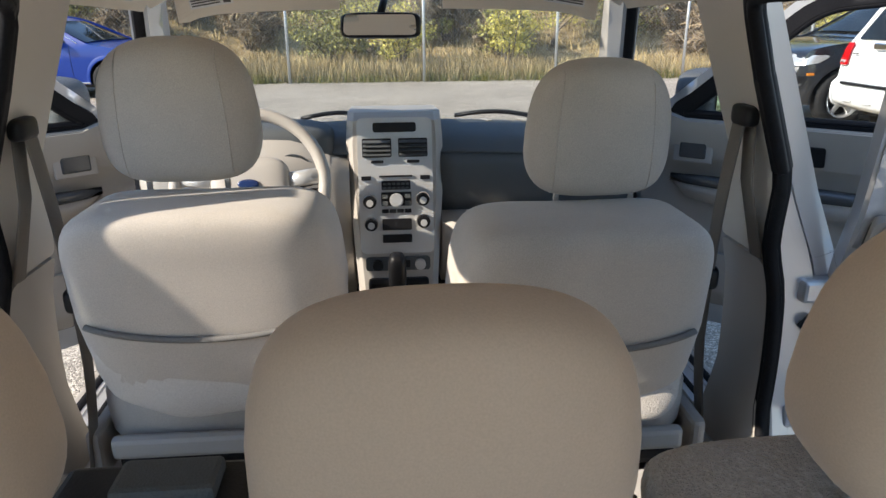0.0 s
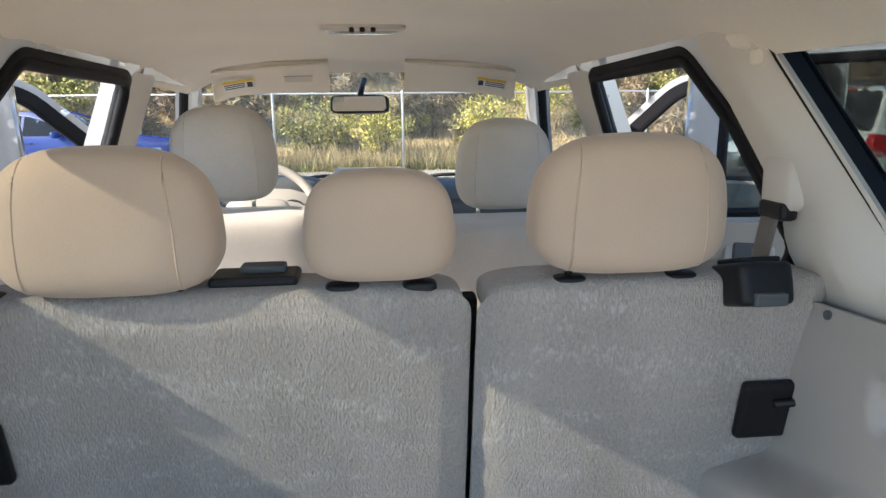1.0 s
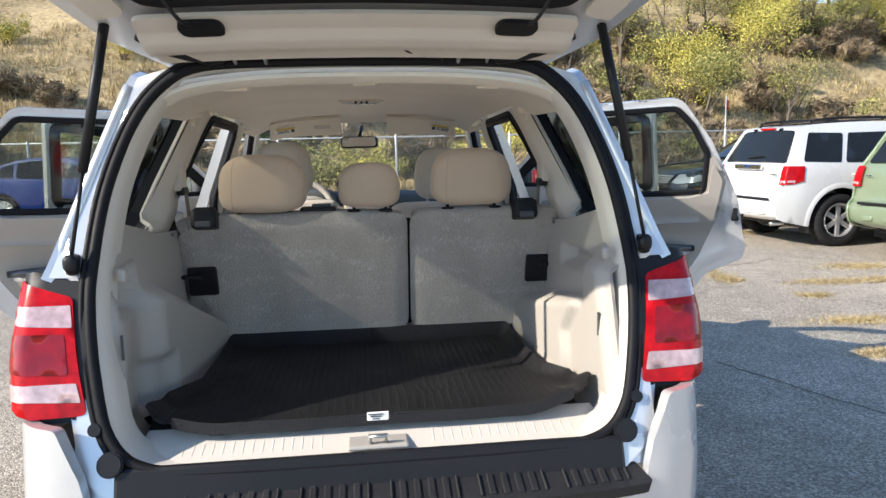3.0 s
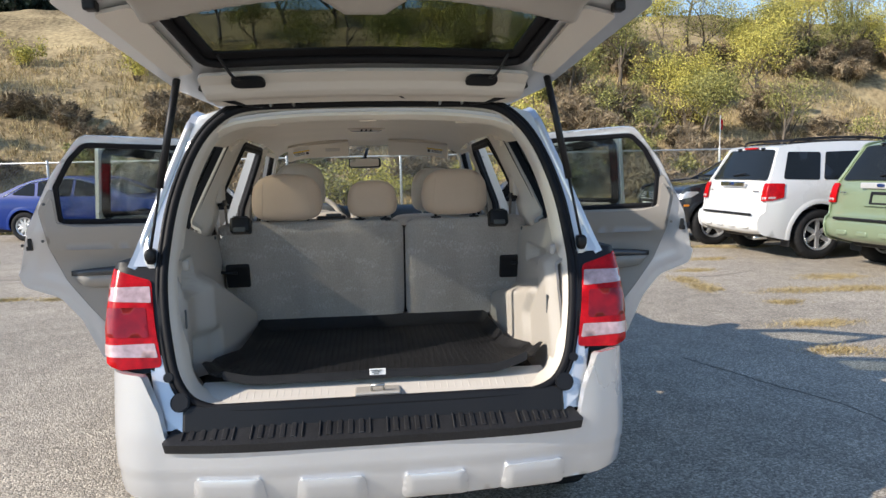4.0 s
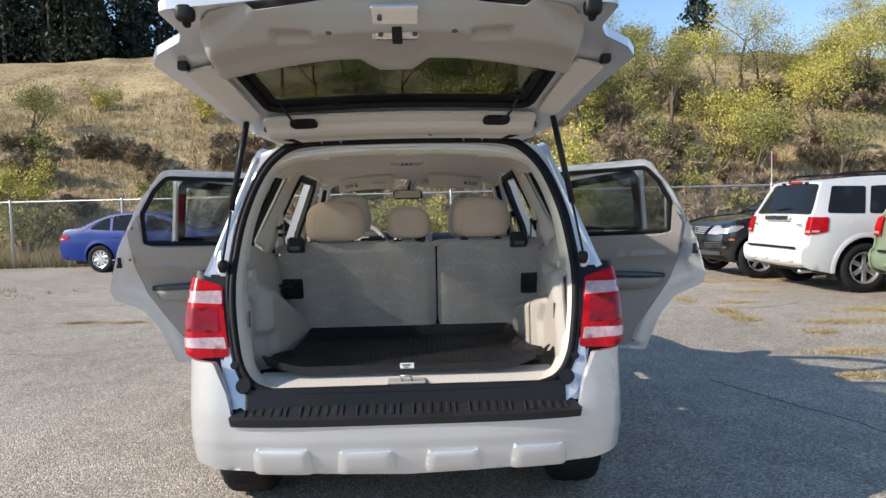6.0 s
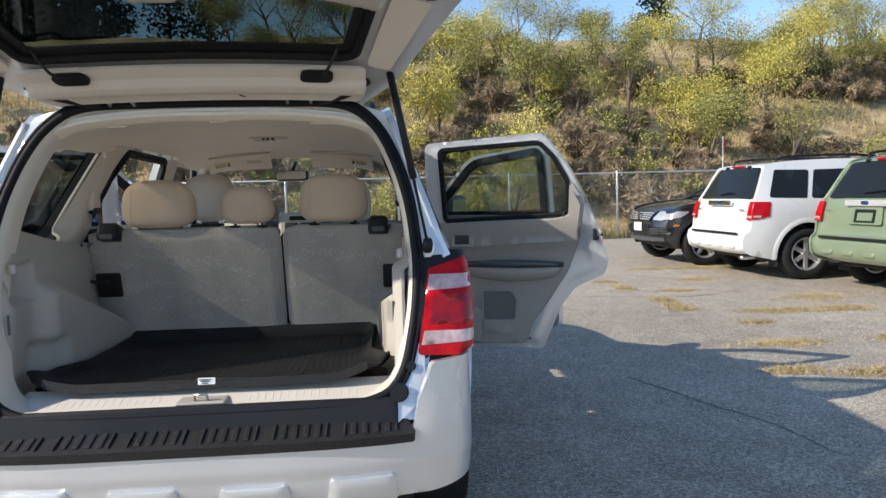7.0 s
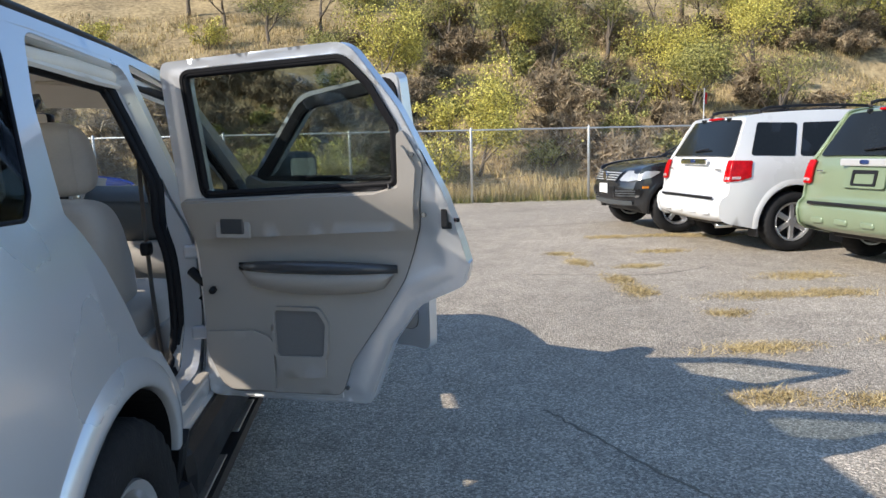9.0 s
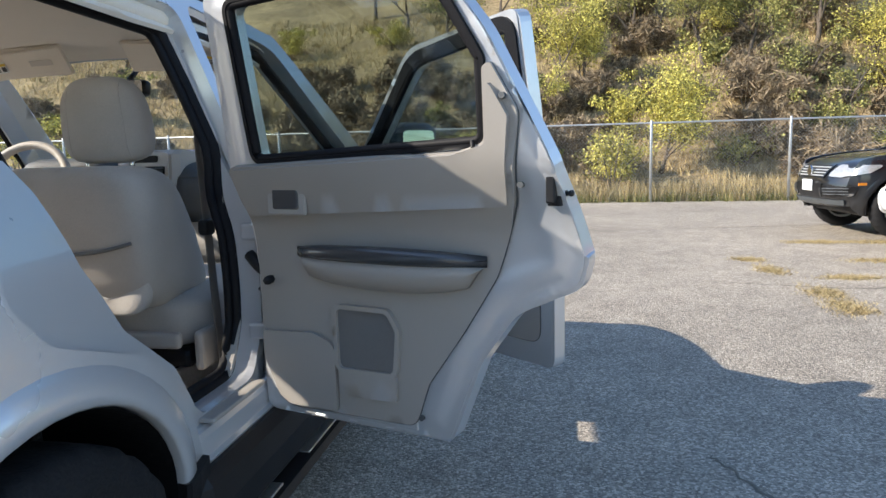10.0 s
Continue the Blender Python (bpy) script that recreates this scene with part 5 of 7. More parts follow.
def cargo_mat():
    m = thing("cargo_mat", "black rubber load-space mat with a raised rim", "mat", (0, 0.6, 0.7))
    sm = lambda t: min(1, max(0, t)) ** 2 * (3 - 2 * min(1, max(0, t)))

    def fn(x, y):
        e = min(0.512 + 0.070 * sm((0.54 - y) / 0.1) - abs(x), y - 0.175, 0.985 - y)
        z = 0.728 + 0.030 * (1 - sm(e / 0.03))
        if y > 0.95:
            z += 0.02 * sm((y - 0.95) / 0.035)
        corner = sm((abs(x) - 0.38) / 0.2) * sm((0.40 - y) / 0.16)
        z += (0.05 if x > 0 else 0.035) * corner
        z += 0.003 * noise.noise(Vector((x * 7, y * 7, 0)))
        return (x, y - 0.6, z - 0.7)
    out = rounded(mirror_pts([(0.0, 0.175), (0.50, 0.180), (0.585, 0.24), (0.585, 0.44), (0.514, 0.55), (0.512, 0.985), (0.0, 0.985)]), 0.03)
    mm = sheet("tray", out, fn, MATTING, m, 0.006, 0.022)
    sheet("front_rim", rounded([(-0.505, 0.0), (0.515, 0.0), (0.515, 0.028), (-0.505, 0.028)], 0.008), lambda x, v: (x, fn(x, 0.18)[1] - 0.007 - 0.2 * v, fn(x, 0.18)[2] - v + 0.002), MATTING, m, 0.006, 0.03, flip=True)
    # raised grid of small studs where the light falls
    V, F = [], []
    for i in range(44):
        for j in range(34):
            x, y = (-0.50 + i * 0.0233) * (1.05 if j < 9 else 0.97), 0.24 + j * 0.0212
            q = Vector(fn(x, y))
            n = len(V)
            r = 0.0062
            V += [q + Vector((-r, -r, 0)), q + Vector((r, -r, 0)), q + Vector((r, r, 0)), q + Vector((-r, r, 0)), q + Vector((0, 0, 0.0018))]
            F += [(n, n + 1, n + 4), (n + 1, n + 2, n + 4), (n + 2, n + 3, n + 4), (n + 3, n, n + 4)]
    st = part("studs", (V, F), MATTING, m)
    tagged(st, kind="stuff")
    tag = box("care_tag", (0.055, 0.003, 0.022), (0.002, -0.428, 0.052), WHITE, m, 0.001, 1, (-8, 0, 0), "white sewn care tag")
    for k in range(3):
        box("print_bar", (0.038 - 0.01 * k, 0.002, 0.0025), (-0.003, -0.4305, 0.058 - 0.006 * k), DARKPRINT, tag, 0, 1, (-8, 0, 0))
    return m


cargo_mat()

# ---- seats ----


def headrest(seat, at, size, mat_, post=0.07, tall=0.06, tan=False, lean=0.0):
    def shape(x, y, z):
        k = z / size[2]
        if tan and y > 0:
            z -= 0.34 * y * max(0.0, 2 * k)
        return (x * (1 - 0.30 * max(0, k + 0.12) ** 1.6), y * (1 - 0.30 * k) + 0.10 * size[1] * (x / size[0]) ** 2, z + 0.05 * size[2] * (1 - (2 * x / size[0]) ** 2) * (1 if z > 0 else 0.3))
    hr = cushion("headrest", size, at, mat_, seat, 0.52, 0.66, (lean, 0, 0), shape, "padded cloth headrest", 44, 26)
    M = pose(*at, lean, 0, 0)
    # piping seams near the sides of its back
    for sx in ((1, -1) if size[0] > 0.25 else ()):
        pts = []
        for k in range(15):
            a = math.radians(-58 + 116 * k / 14)
            x = sx * size[0] * 0.33
            z = 0.5 * size[2] * math.copysign(abs(math.sin(a)) ** 0.52, a)
            ring = abs(math.cos(a)) ** 0.52
            c = min(1.0, 0.66 / ring)
            yy = -0.5 * size[1] * ring * (1 - c ** (2 / 0.66)) ** 0.33
            pts.append(M @ Vector(shape(x, yy, z)))
        tube("seam", pts, 0.0016, mat_, hr, 5)
    for sx in (1, -1):
        x = at[0] + sx * post
        tube("post", [(x, at[1], at[2] - 0.5 * size[2] - tall), (x, at[1], at[2] - 0.3 * size[2])], 0.006, CHROME if not tan else BLACK, seat, 8)
        bz = at[2] - 0.5 * size[2] - (tall if not tan else tall * 0.8)
        c = cushion("post_collar", (0.05, 0.035, 0.022), (x, at[1] - 0.002, bz + 0.006), BLACK, seat, 0.5, 0.6)
    return hr


def front_seat(x0, xs, dy, w, zb, head):
    st = thing("front_seat", "beige cloth bucket seat with an adjustable headrest", "car seat", (x0, 1.95, 0.42), "front seats")
    CUR[0] = Matrix.Translation((-x0, -1.95 + dy, -0.42))

    def back(x, y, z):
        k = (z + 0.225) / 0.45
        q = 1 - 0.13 * max(0, k - 0.62) ** 1 * 1.3 - 0.16 * max(0, 0.45 - k)
        bulge = -0.022 * math.sin(math.pi * min(1, max(0, k * 1.6))) if y < 0 else 0.04 * (2 * abs(x) / 0.5) ** 2 * (1 if y > 0 else 0)
        return (x * q, y * (1.05 - 0.3 * k) + bulge - 0.19 * (k - 0.3), z)
    b = cushion("backrest", (w * 1.04, 0.33, 0.425), (xs, 1.935, zb - 0.022), FABRIC, st, 0.32, 0.42, (0, 0, 0), back, "", 48, 30)
    # seam and map-pocket mouth across the back
    pts = []
    for k in range(19):
        t = -1 + 2 * k / 18
        x = 0.435 * w * t
        z = -0.02 - 0.03 * (1 - t * t)
        yy = -0.1 * (1 - abs(2 * x / w) ** (2 / 0.42)) ** 0.21
        p = back(x, yy * 0.985, z)
        pts.append((xs + p[0], 1.87 + p[1] - 0.004, zb + p[2]))
    tube("pocket_mouth", pts, 0.006, POCKET, b, 6)
    pk = cushion("map_pocket", (0.9 * w, 0.05, 0.22), (xs, 1.80, zb - 0.125), FABRIC_DIM, b, 0.4, 0.5, (6, 0, 0), lambda x, y, z: (x * (1 + 0.25 * (z + 0.1)), y + 0.012 * math.sin(x * 26) * (z < 0) + 0.01 * math.sin(x * 11 + z * 20), z), "slack knit map pocket", 40, 16)
    cushion("seat_cushion", (0.52, 0.55, 0.17), (x0, 2.16, 0.72), FABRIC, st, 0.4, 0.4, (4, 0, 0))
    box("seat_frame", (0.44, 0.46, 0.06), (x0, 2.12, 0.60), BLACK, st, 0.02)
    box("side_shield", (0.03, 0.42, 0.12), (x0 + 0.255 * (1 if x0 > 0 else -1), 2.08, 0.63), TRIM, st, 0.012)
    for sx in (1, -1):
        box("seat_rail", (0.035, 0.52, 0.15), (x0 + sx * 0.18, 2.10, 0.495), STEEL, st, 0.008)
        box("rail_foot", (0.045, 0.03, 0.12), (x0 + sx * 0.18, 1.85, 0.50), TRIM, st, 0.008)
    box("rear_valance", (0.42, 0.03, 0.05), (x0, 1.86, 0.665), TRIM, st, 0.012)
    headrest(st, (x0, 1.905, head[0]), head[1], FABRIC, 0.072, 0.055, lean=8)
    CUR[0] = Matrix.Identity(4)
    return st


front_seat(0.366, 0.323, -0.065, 0.452, 0.987, (1.302, (0.268, 0.12, 0.238)))
front_seat(-0.397, -0.357, 0.0, 0.470, 1.012, (1.338, (0.285, 0.125, 0.248)))


def seat_back(name, x0, x1, rests, box_x, latch_side, label):
    st = thing(name, label, "car seat", (0.5 * (x0 + x1), 1.2, 0.42), "rear seats")
    org = Matrix.Translation((-0.5 * (x0 + x1), -1.2, -0.42))
    CUR[0] = org
    lean = lambda z: 0.985 - 0.10 * (z - 0.77) / 0.45

    def face(x, z):
        e = min(x - x0, x1 - x, 1.207 - z)
        return (x, lean(z) + 0.028 * max(0, 1 - e / 0.032) ** 2 + 0.002 * noise.noise(Vector((x * 6, z * 6, 3))), z)
    if latch_side < 0:
        half = [(x1, 0.765), (x1, 1.205), (x0 + 0.10, 1.21), (x0 + 0.005, 1.135), (x0, 1.04), (x0 + 0.075, 0.90), (x0 + 0.125, 0.765)]
    else:
        half = [(x1 - 0.11, 0.765), (x1 - 0.07, 0.86), (x1, 1.0), (x1 - 0.005, 1.12), (x1 - 0.075, 1.20), (x0, 1.205), (x0, 0.765)]
    out = rounded(half, 0.045)
    b = sheet("backrest", out, face, CARPET, st, 0.12, 0.03, label="grey pile carpet back")
    # cloth roll along its head and front
    mid, w = 0.5 * (x0 + x1), x1 - x0
    cushion("backrest_pad", (w * 0.97, 0.14, 0.42), (mid, 1.035, 0.955), FABRIC, st, 0.3, 0.3, (13, 0, 0))
    cushion("head_roll", (w - 0.02, 0.13, 0.07), (mid, 0.962, 1.183), CARPET, st, 0.5, 0.25)
    cushion("seat_cushion", (w * 0.80, 0.46, 0.16), (mid - 0.075 * latch_side, 1.37, 0.70), FABRIC, st, 0.42, 0.35, (-4, 0, 0))
    box("seat_base", (w * 0.72, 0.42, 0.20), (mid - 0.075 * latch_side, 1.36, 0.53), FLOOR_CARPET, st, 0.02)
    for hx, size, hz in rests:
        headrest(st, (hx, 0.925, hz), size, FABRIC_TAN, 0.085 if size[0] > 0.25 else 0.055, 0.028, True, 6)
    # release box on the shoulder
    rb = cushion("release_box", (0.085, 0.105, 0.065), (box_x, 0.90, 1.20), BLACK, st, 0.25, 0.3, (-16, 0, 0), None, "black release handle")
    box("release_paddle", (0.062, 0.07, 0.008), (box_x, 0.91, 1.234), BLACK, rb, 0.003, 2, (-16, 0, 0))
    box("release_mouth", (0.05, 0.02, 0.02), (box_x, 0.848, 1.192), DASH, rb, 0.004)
    lx = (x0 + 0.085) if latch_side < 0 else (x1 - 0.085)
    lt = box("latch_cover", (0.10, 0.02, 0.105), (lx, lean(0.985) - 0.010, 0.985), BLACK, st, 0.012, 3, (12, 0, 0), "black latch cover")
    tube("latch_bar", [(lx + 0.0 * latch_side, lean(0.99) - 0.026, 1.0), (lx + 0.075 * latch_side, lean(0.99) - 0.03, 1.005), (lx + 0.09 * latch_side, lean(0.99) - 0.005, 1.0)], 0.007, BLACK, lt, 8)
    CUR[0] = Matrix.Identity(4)
    return st


sb_l = seat_back("bench_seat", -0.665, 0.137, [(-0.358, (0.298, 0.135, 0.192), 1.314), (0.006, (0.216, 0.115, 0.15), 1.301)], -0.550, -1, "wide beige rear seat with grey carpeted back and two headrests")
sb_r = seat_back("bench_seat", 0.145, 0.700, [(0.367, (0.292, 0.135, 0.192), 1.321)], 0.552, 1, "narrow beige rear seat with grey carpeted back and one headrest")
CUR[0] = Matrix.Translation((0.264, -1.2, -0.42))
# dark strip added as the shade in the slit between the seat backs
box("gap_shade", (0.03, 0.03, 0.42), (0.141, 1.045, 0.97), FLOOR_CARPET, sb_l, 0.005, 1, (13, 0, 0))
bk = box("belt_buckle_tray", (0.125, 0.075, 0.016), (-0.175, 0.965, 1.222), BLACK, sb_l, 0.006, label="black buckle tray")
box("belt_buckle", (0.065, 0.035, 0.012), (-0.165, 0.975, 1.234), DASH, bk, 0.004)
CUR[0] = Matrix.Identity(4)

# ---- front of the cabin ----


def front_belt(s):
    b = thing("seat_belt", "taupe seat belt hanging on the door pillar", "seat belt", (s * 0.68, 1.86, 0.5), "front belts")
    CUR[0] = Matrix.Translation((-s * 0.68, -1.86, -0.5))
    cushion("height_slide", (0.025, 0.05, 0.10), (s * 0.662, 1.845, 1.40), TRIM_LIGHT, b, 0.35, 0.4)
    cushion("turning_loop", (0.03, 0.075, 0.04), (s * 0.650, 1.85, 1.325), BLACK, b, 0.5, 0.6)
    tube("webbing", curve_pts([(s * 0.642, 1.85, 1.33), (s * 0.635, 1.87, 1.16), (s * 0.635, 1.885, 0.98), (s * 0.64, 1.89, 0.80), (s * 0.665, 1.87, 0.53)], 4), 0.024, BELT, b, 8, flat=0.12, up=(1, 0, 0))
    tube("webbing", [(s * 0.655, 1.84, 1.33), (s * 0.665, 1.84, 1.20), (s * 0.70, 1.83, 1.05)], 0.024, BELT, b, 8, flat=0.12, up=(1, 0, 0))
    cushion("tongue", (0.035, 0.06, 0.05), (s * 0.632, 1.885, 0.99), BLACK, b, 0.5, 0.6)
    CUR[0] = Matrix.Identity(4)


for s in (1, -1):
    front_belt(s)


def dashboard():
    d = thing("dashboard", "grey and beige dashboard with a silver centre stack", "dashboard", (0, 2.75, 0.7))
    CUR[0] = Matrix.Translation((0, -2.75, -0.7))
    prof = [(3.16, 1.10), (2.95, 1.165), (2.78, 1.185), (2.66, 1.165), (2.60, 1.12)]
    top = curve_pts(prof, 5)
    secs = [[(x, y - 0.05 * (abs(x) / 0.7) ** 3, z - 0.03 * (abs(x) / 0.7) ** 2) for y, z in top] + [(x, 3.16, 1.06)] for x in np.linspace(-0.72, 0.72, 25)]
    part("dash_top", loft_data(secs), DASH, d, "grey-green soft dash top", True)
    secs = []
    for x in np.linspace(0.135, 0.72, 14):
        secs.append([(x, y, z) for y, z in ((2.60, 1.118), (2.585, 1.08), (2.60, 0.99), (2.63, 0.935), (3.0, 0.93), (3.0, 1.1))])
    part("passenger_panel", loft_data(secs), DASH, d, "dark passenger airbag panel", True)
    secs = []
    for x in np.linspace(0.135, 0.72, 10):
        secs.append([(x, y, z) for y, z in ((2.625, 0.935), (2.555, 0.915), (2.56, 0.80), (2.64, 0.70), (3.0, 0.68), (3.0, 0.93))])
    part("glove_box", loft_data(secs), TRIM, d, "beige glove box", True)
    for x in (0.30, 0.42, 0.54):
        box("dash_groove", (0.012, 0.10, 0.004), (x, 2.83, 1.178), TRIM, d, 0.001, 1, (-6, 0, 8))
    secs = []
    for x in np.linspace(-0.72, -0.135, 12):
        hump = math.exp(-((x + 0.37) / 0.17) ** 4)
        secs.append([(x, 2.60 - 0.05 * hump, 1.10 + 0.075 * hump), (x, 2.555 - 0.02 * hump, 1.07), (x, 2.57, 0.95), (x, 2.58, 0.80), (x, 2.66, 0.66), (x, 3.0, 0.66), (x, 3.0, 1.1)])
    part("driver_panel", loft_data(secs), TRIM, d, "beige driver side panel", True)
    cl = cushion("instrument_hood", (0.40, 0.20, 0.16), (-0.375, 2.66, 1.13), DASH, d, 0.5, 0.5)
    sheet("instrument_face", rounded([(-0.545, 1.02), (-0.205, 1.02), (-0.205, 1.165), (-0.545, 1.165)], 0.06), lambda x, z: (x, 2.545 + 0.3 * (z - 1.02), z), BLACK, d, 0.01, 0.06)
    for x, r in ((-0.46, 0.052), (-0.29, 0.052), (-0.375, 0.035)):
        dial = disc("dial", r, 0.008, (x, 2.562, 1.085), DASH, cl, (107, 0, 0), 28)
        for k in range(11):
            a = radians(-40 + 26 * k)
            box("tick", (0.003, 0.003, 0.010), (x + 0.86 * r * math.cos(a), 2.555 + 0.3 * 0.86 * r * math.sin(a), 1.085 + 0.86 * r * math.sin(a)), WHITE, cl, 0, 1, (0, 90 - math.degrees(a), 0))
    # centre stack
    st = lambda x, v, o=0.0: (x, 2.535 + 0.16 * (v - 0.83) - o, v)
    secs = []
    for v in (0.70, 0.80, 1.00, 1.15, 1.215, 1.235):
        w = lerp(v, [0.70, 0.85, 1.1, 1.235], [0.118, 0.128, 0.145, 0.135])
        y = st(0, v)[1] + (0.03 if v > 1.22 else 0)
        secs.append([(-w, y + 0.30, v - (0.0 if v < 1.2 else 0.02)), (-w, y + 0.03, v), (-w + 0.02, y, v), (w - 0.02, y, v), (w, y + 0.03, v), (w, y + 0.30, v - (0.0 if v < 1.2 else 0.02))])
    stack = part("centre_console_face", loft_data(secs), TRIM, d, "warm silver centre stack", False)
    pl = lambda nm, x0, x1, v0, v1, m, o, r=0.008, lab="", par=stack: sheet(nm, rounded([(x0, v0), (x1, v0), (x1, v1), (x0, v1)], r), lambda x, v: st(x, v, o), m, par, 0.008, 0.05, label=lab)
    face = pl("stack_face", -0.108, 0.108, 0.835, 1.225, SILVER, 0.008, 0.02)
    pl("clock_display", -0.062, 0.062, 1.185, 1.212, BLACK, 0.014)
    for sx in (-0.052, 0.052):
        v = pl("air_vent", sx - 0.042, sx + 0.042, 1.115, 1.168, BLACK, 0.014, 0.005, "black louvred air vent")
        for k in range(4):
            box("louvre", (0.08, 0.012, 0.003), st(sx, 1.124 + 0.012 * k, 0.022), DASH, stack, 0, 1, (25, 0, 0))
        pl("hazard_button", sx - 0.018, sx + 0.018, 1.098, 1.106, BLACK, 0.014, 0.002)
    pl("disc_slot", -0.048, 0.048, 1.058, 1.063, BLACK, 0.014, 0.001)
    for sx in (-0.085, 0.085):
        pl("side_button", sx - 0.014, sx + 0.014, 1.050, 1.062, BLACK, 0.014, 0.002)
    rad = pl("radio_screen", -0.042, 0.042, 1.022, 1.048, BLACK, 0.014, 0.003, "black radio display")
    for j in range(2):
        for k in range(6):
            box("preset_key", (0.010, 0.004, 0.006), st(-0.033 + 0.0132 * k, 1.029 + 0.012 * j, 0.024), DASH, stack, 0.001, 1)
    pl("radio_keys", -0.044, 0.044, 0.975, 1.015, BLACK, 0.014, 0.004)
    disc("centre_dial", 0.020, 0.012, st(0, 0.995, 0.026), SILVER, stack, (81, 0, 0), 22, 0.003)
    for k, (x, v) in enumerate(((-0.033, 1.005), (-0.033, 0.985), (0.033, 1.005), (0.033, 0.985))):
        pl("radio_key", x - 0.008, x + 0.008, v - 0.006, v + 0.006, DASH, 0.023, 0.002)
    for k in range(4):
        pl("mode_key", -0.043 + 0.022 * k, -0.023 + 0.022 * k, 0.955, 0.966, BLACK, 0.014, 0.002)
    pl("climate_keys", -0.043, 0.043, 0.905, 0.938, BLACK, 0.014, 0.003)
    pl("switch_bank", -0.043, 0.043, 0.868, 0.892, BLACK, 0.014, 0.003)
    for x, v, bright in ((-0.077, 0.990, 0), (0.077, 0.995, 0), (-0.075, 0.925, 0), (0.078, 0.930, 0)):
        kn = disc("knob", 0.0185, 0.024, st(x, v, 0.022), BLACK, stack, (81, 0, 0), 22, 0.003, "black rotary knob with a bright ring")
        disc("knob_ring", 0.0205, 0.008, st(x, v, 0.014), CHROME, stack, (81, 0, 0), 22)
        disc("knob_cap", 0.010, 0.004, st(x, v, 0.036), SILVER, stack, (81, 0, 0), 18)
    pl("socket_plate", -0.095, 0.095, 0.785, 0.825, DASH, 0.012, 0.01)
    for x in (-0.060, 0.065):
        disc("power_socket", 0.016, 0.02, st(x, 0.805, 0.022), SILVER if x > 0 else BLACK, stack, (81, 0, 0), 18, 0.002)
    pl("socket_switch", -0.012, 0.035, 0.795, 0.818, BLACK, 0.018, 0.003)
    # steering wheel and column
    CUR[0] = Matrix.Translation((0, -2.75, -0.7)) @ pose(-0.375, 2.36, 1.09, 66, 0, 0)
    ring = [(0.19 * math.cos(2 * math.pi * k / 40), 0.19 * math.sin(2 * math.pi * k / 40), 0) for k in range(40)]
    wh = tube("steering_wheel", ring, 0.0165, TRIM, d, 10, True, label="beige four-spoke steering wheel")
    cushion("wheel_hub", (0.20, 0.16, 0.07), (0, -0.005, -0.01), TRIM, wh, 0.5, 0.5)
    cushion("badge", (0.055, 0.025, 0.012), (0, 0.0, 0.027), BLUE_BADGE, wh, 0.6, 1.0, label="plain blue oval badge")
    for a in (8, 172, -55, -125):
        r = radians(a)
        tube("spoke", [(0.08 * math.cos(r), 0.08 * math.sin(r), -0.005), (0.185 * math.cos(r), 0.185 * math.sin(r), 0)], 0.021, TRIM if abs(a) > 50 and abs(a) < 150 else SILVER, wh, 8, flat=0.5)
    tube("column", [(0, 0, -0.02), (0, 0, -0.25)], 0.05, TRIM, d, 12)
    for sx in (1, -1):
        tube("stalk", [(sx * 0.05, 0.0, -0.07), (sx * 0.17, 0.02, -0.06)], 0.008, BLACK, d, 8)
    CUR[0] = Matrix.Identity(4)


dashboard()


def console():
    c = thing("centre_console", "beige centre console with a padded armrest and gear lever", "console", (0, 2.2, 0.45))
    CUR[0] = Matrix.Translation((0, -2.2, -0.45))
    secs = []
    for y, h in ((1.80, 0.62), (1.86, 0.66), (2.2, 0.66), (2.32, 0.645), (2.50, 0.68), (2.56, 0.75)):
        secs.append([(-0.125, y, 0.45), (-0.12, y, h - 0.02), (-0.10, y, h), (0.10, y, h), (0.12, y, h - 0.02), (0.125, y, 0.45)])
    part("console_body", loft_data(secs), TRIM, c, "", False)
    cushion("armrest", (0.235, 0.36, 0.085), (0.008, 2.02, 0.745), TRIM, c, 0.3, 0.3, (3, 0, 0), None, "pale padded armrest lid")
    box("armrest_box", (0.21, 0.32, 0.12), (0.005, 2.02, 0.675), TRIM, c, 0.02)
    box("shift_plate", (0.17, 0.18, 0.01), (0, 2.40, 0.672), BLACK, c, 0.01, 2, (8, 0, 0))
    g = tube("gear_lever", [(-0.005, 2.41, 0.67), (-0.005, 2.38, 0.80)], 0.010, CHROME, c, 10)
    cushion("lever_grip", (0.05, 0.055, 0.12), (-0.005, 2.37, 0.835), BLACK, g, 0.6, 0.7, (14, 0, 0))
    for x in (-0.045, 0.045):
        disc("cup_holder", 0.04, 0.012, (x, 2.28, 0.662), BLACK, c, (0, 0, 0), 24)
    box("console_tray", (0.18, 0.10, 0.05), (0, 2.55, 0.735), BLACK, c, 0.01)
    CUR[0] = Matrix.Identity(4)


console()


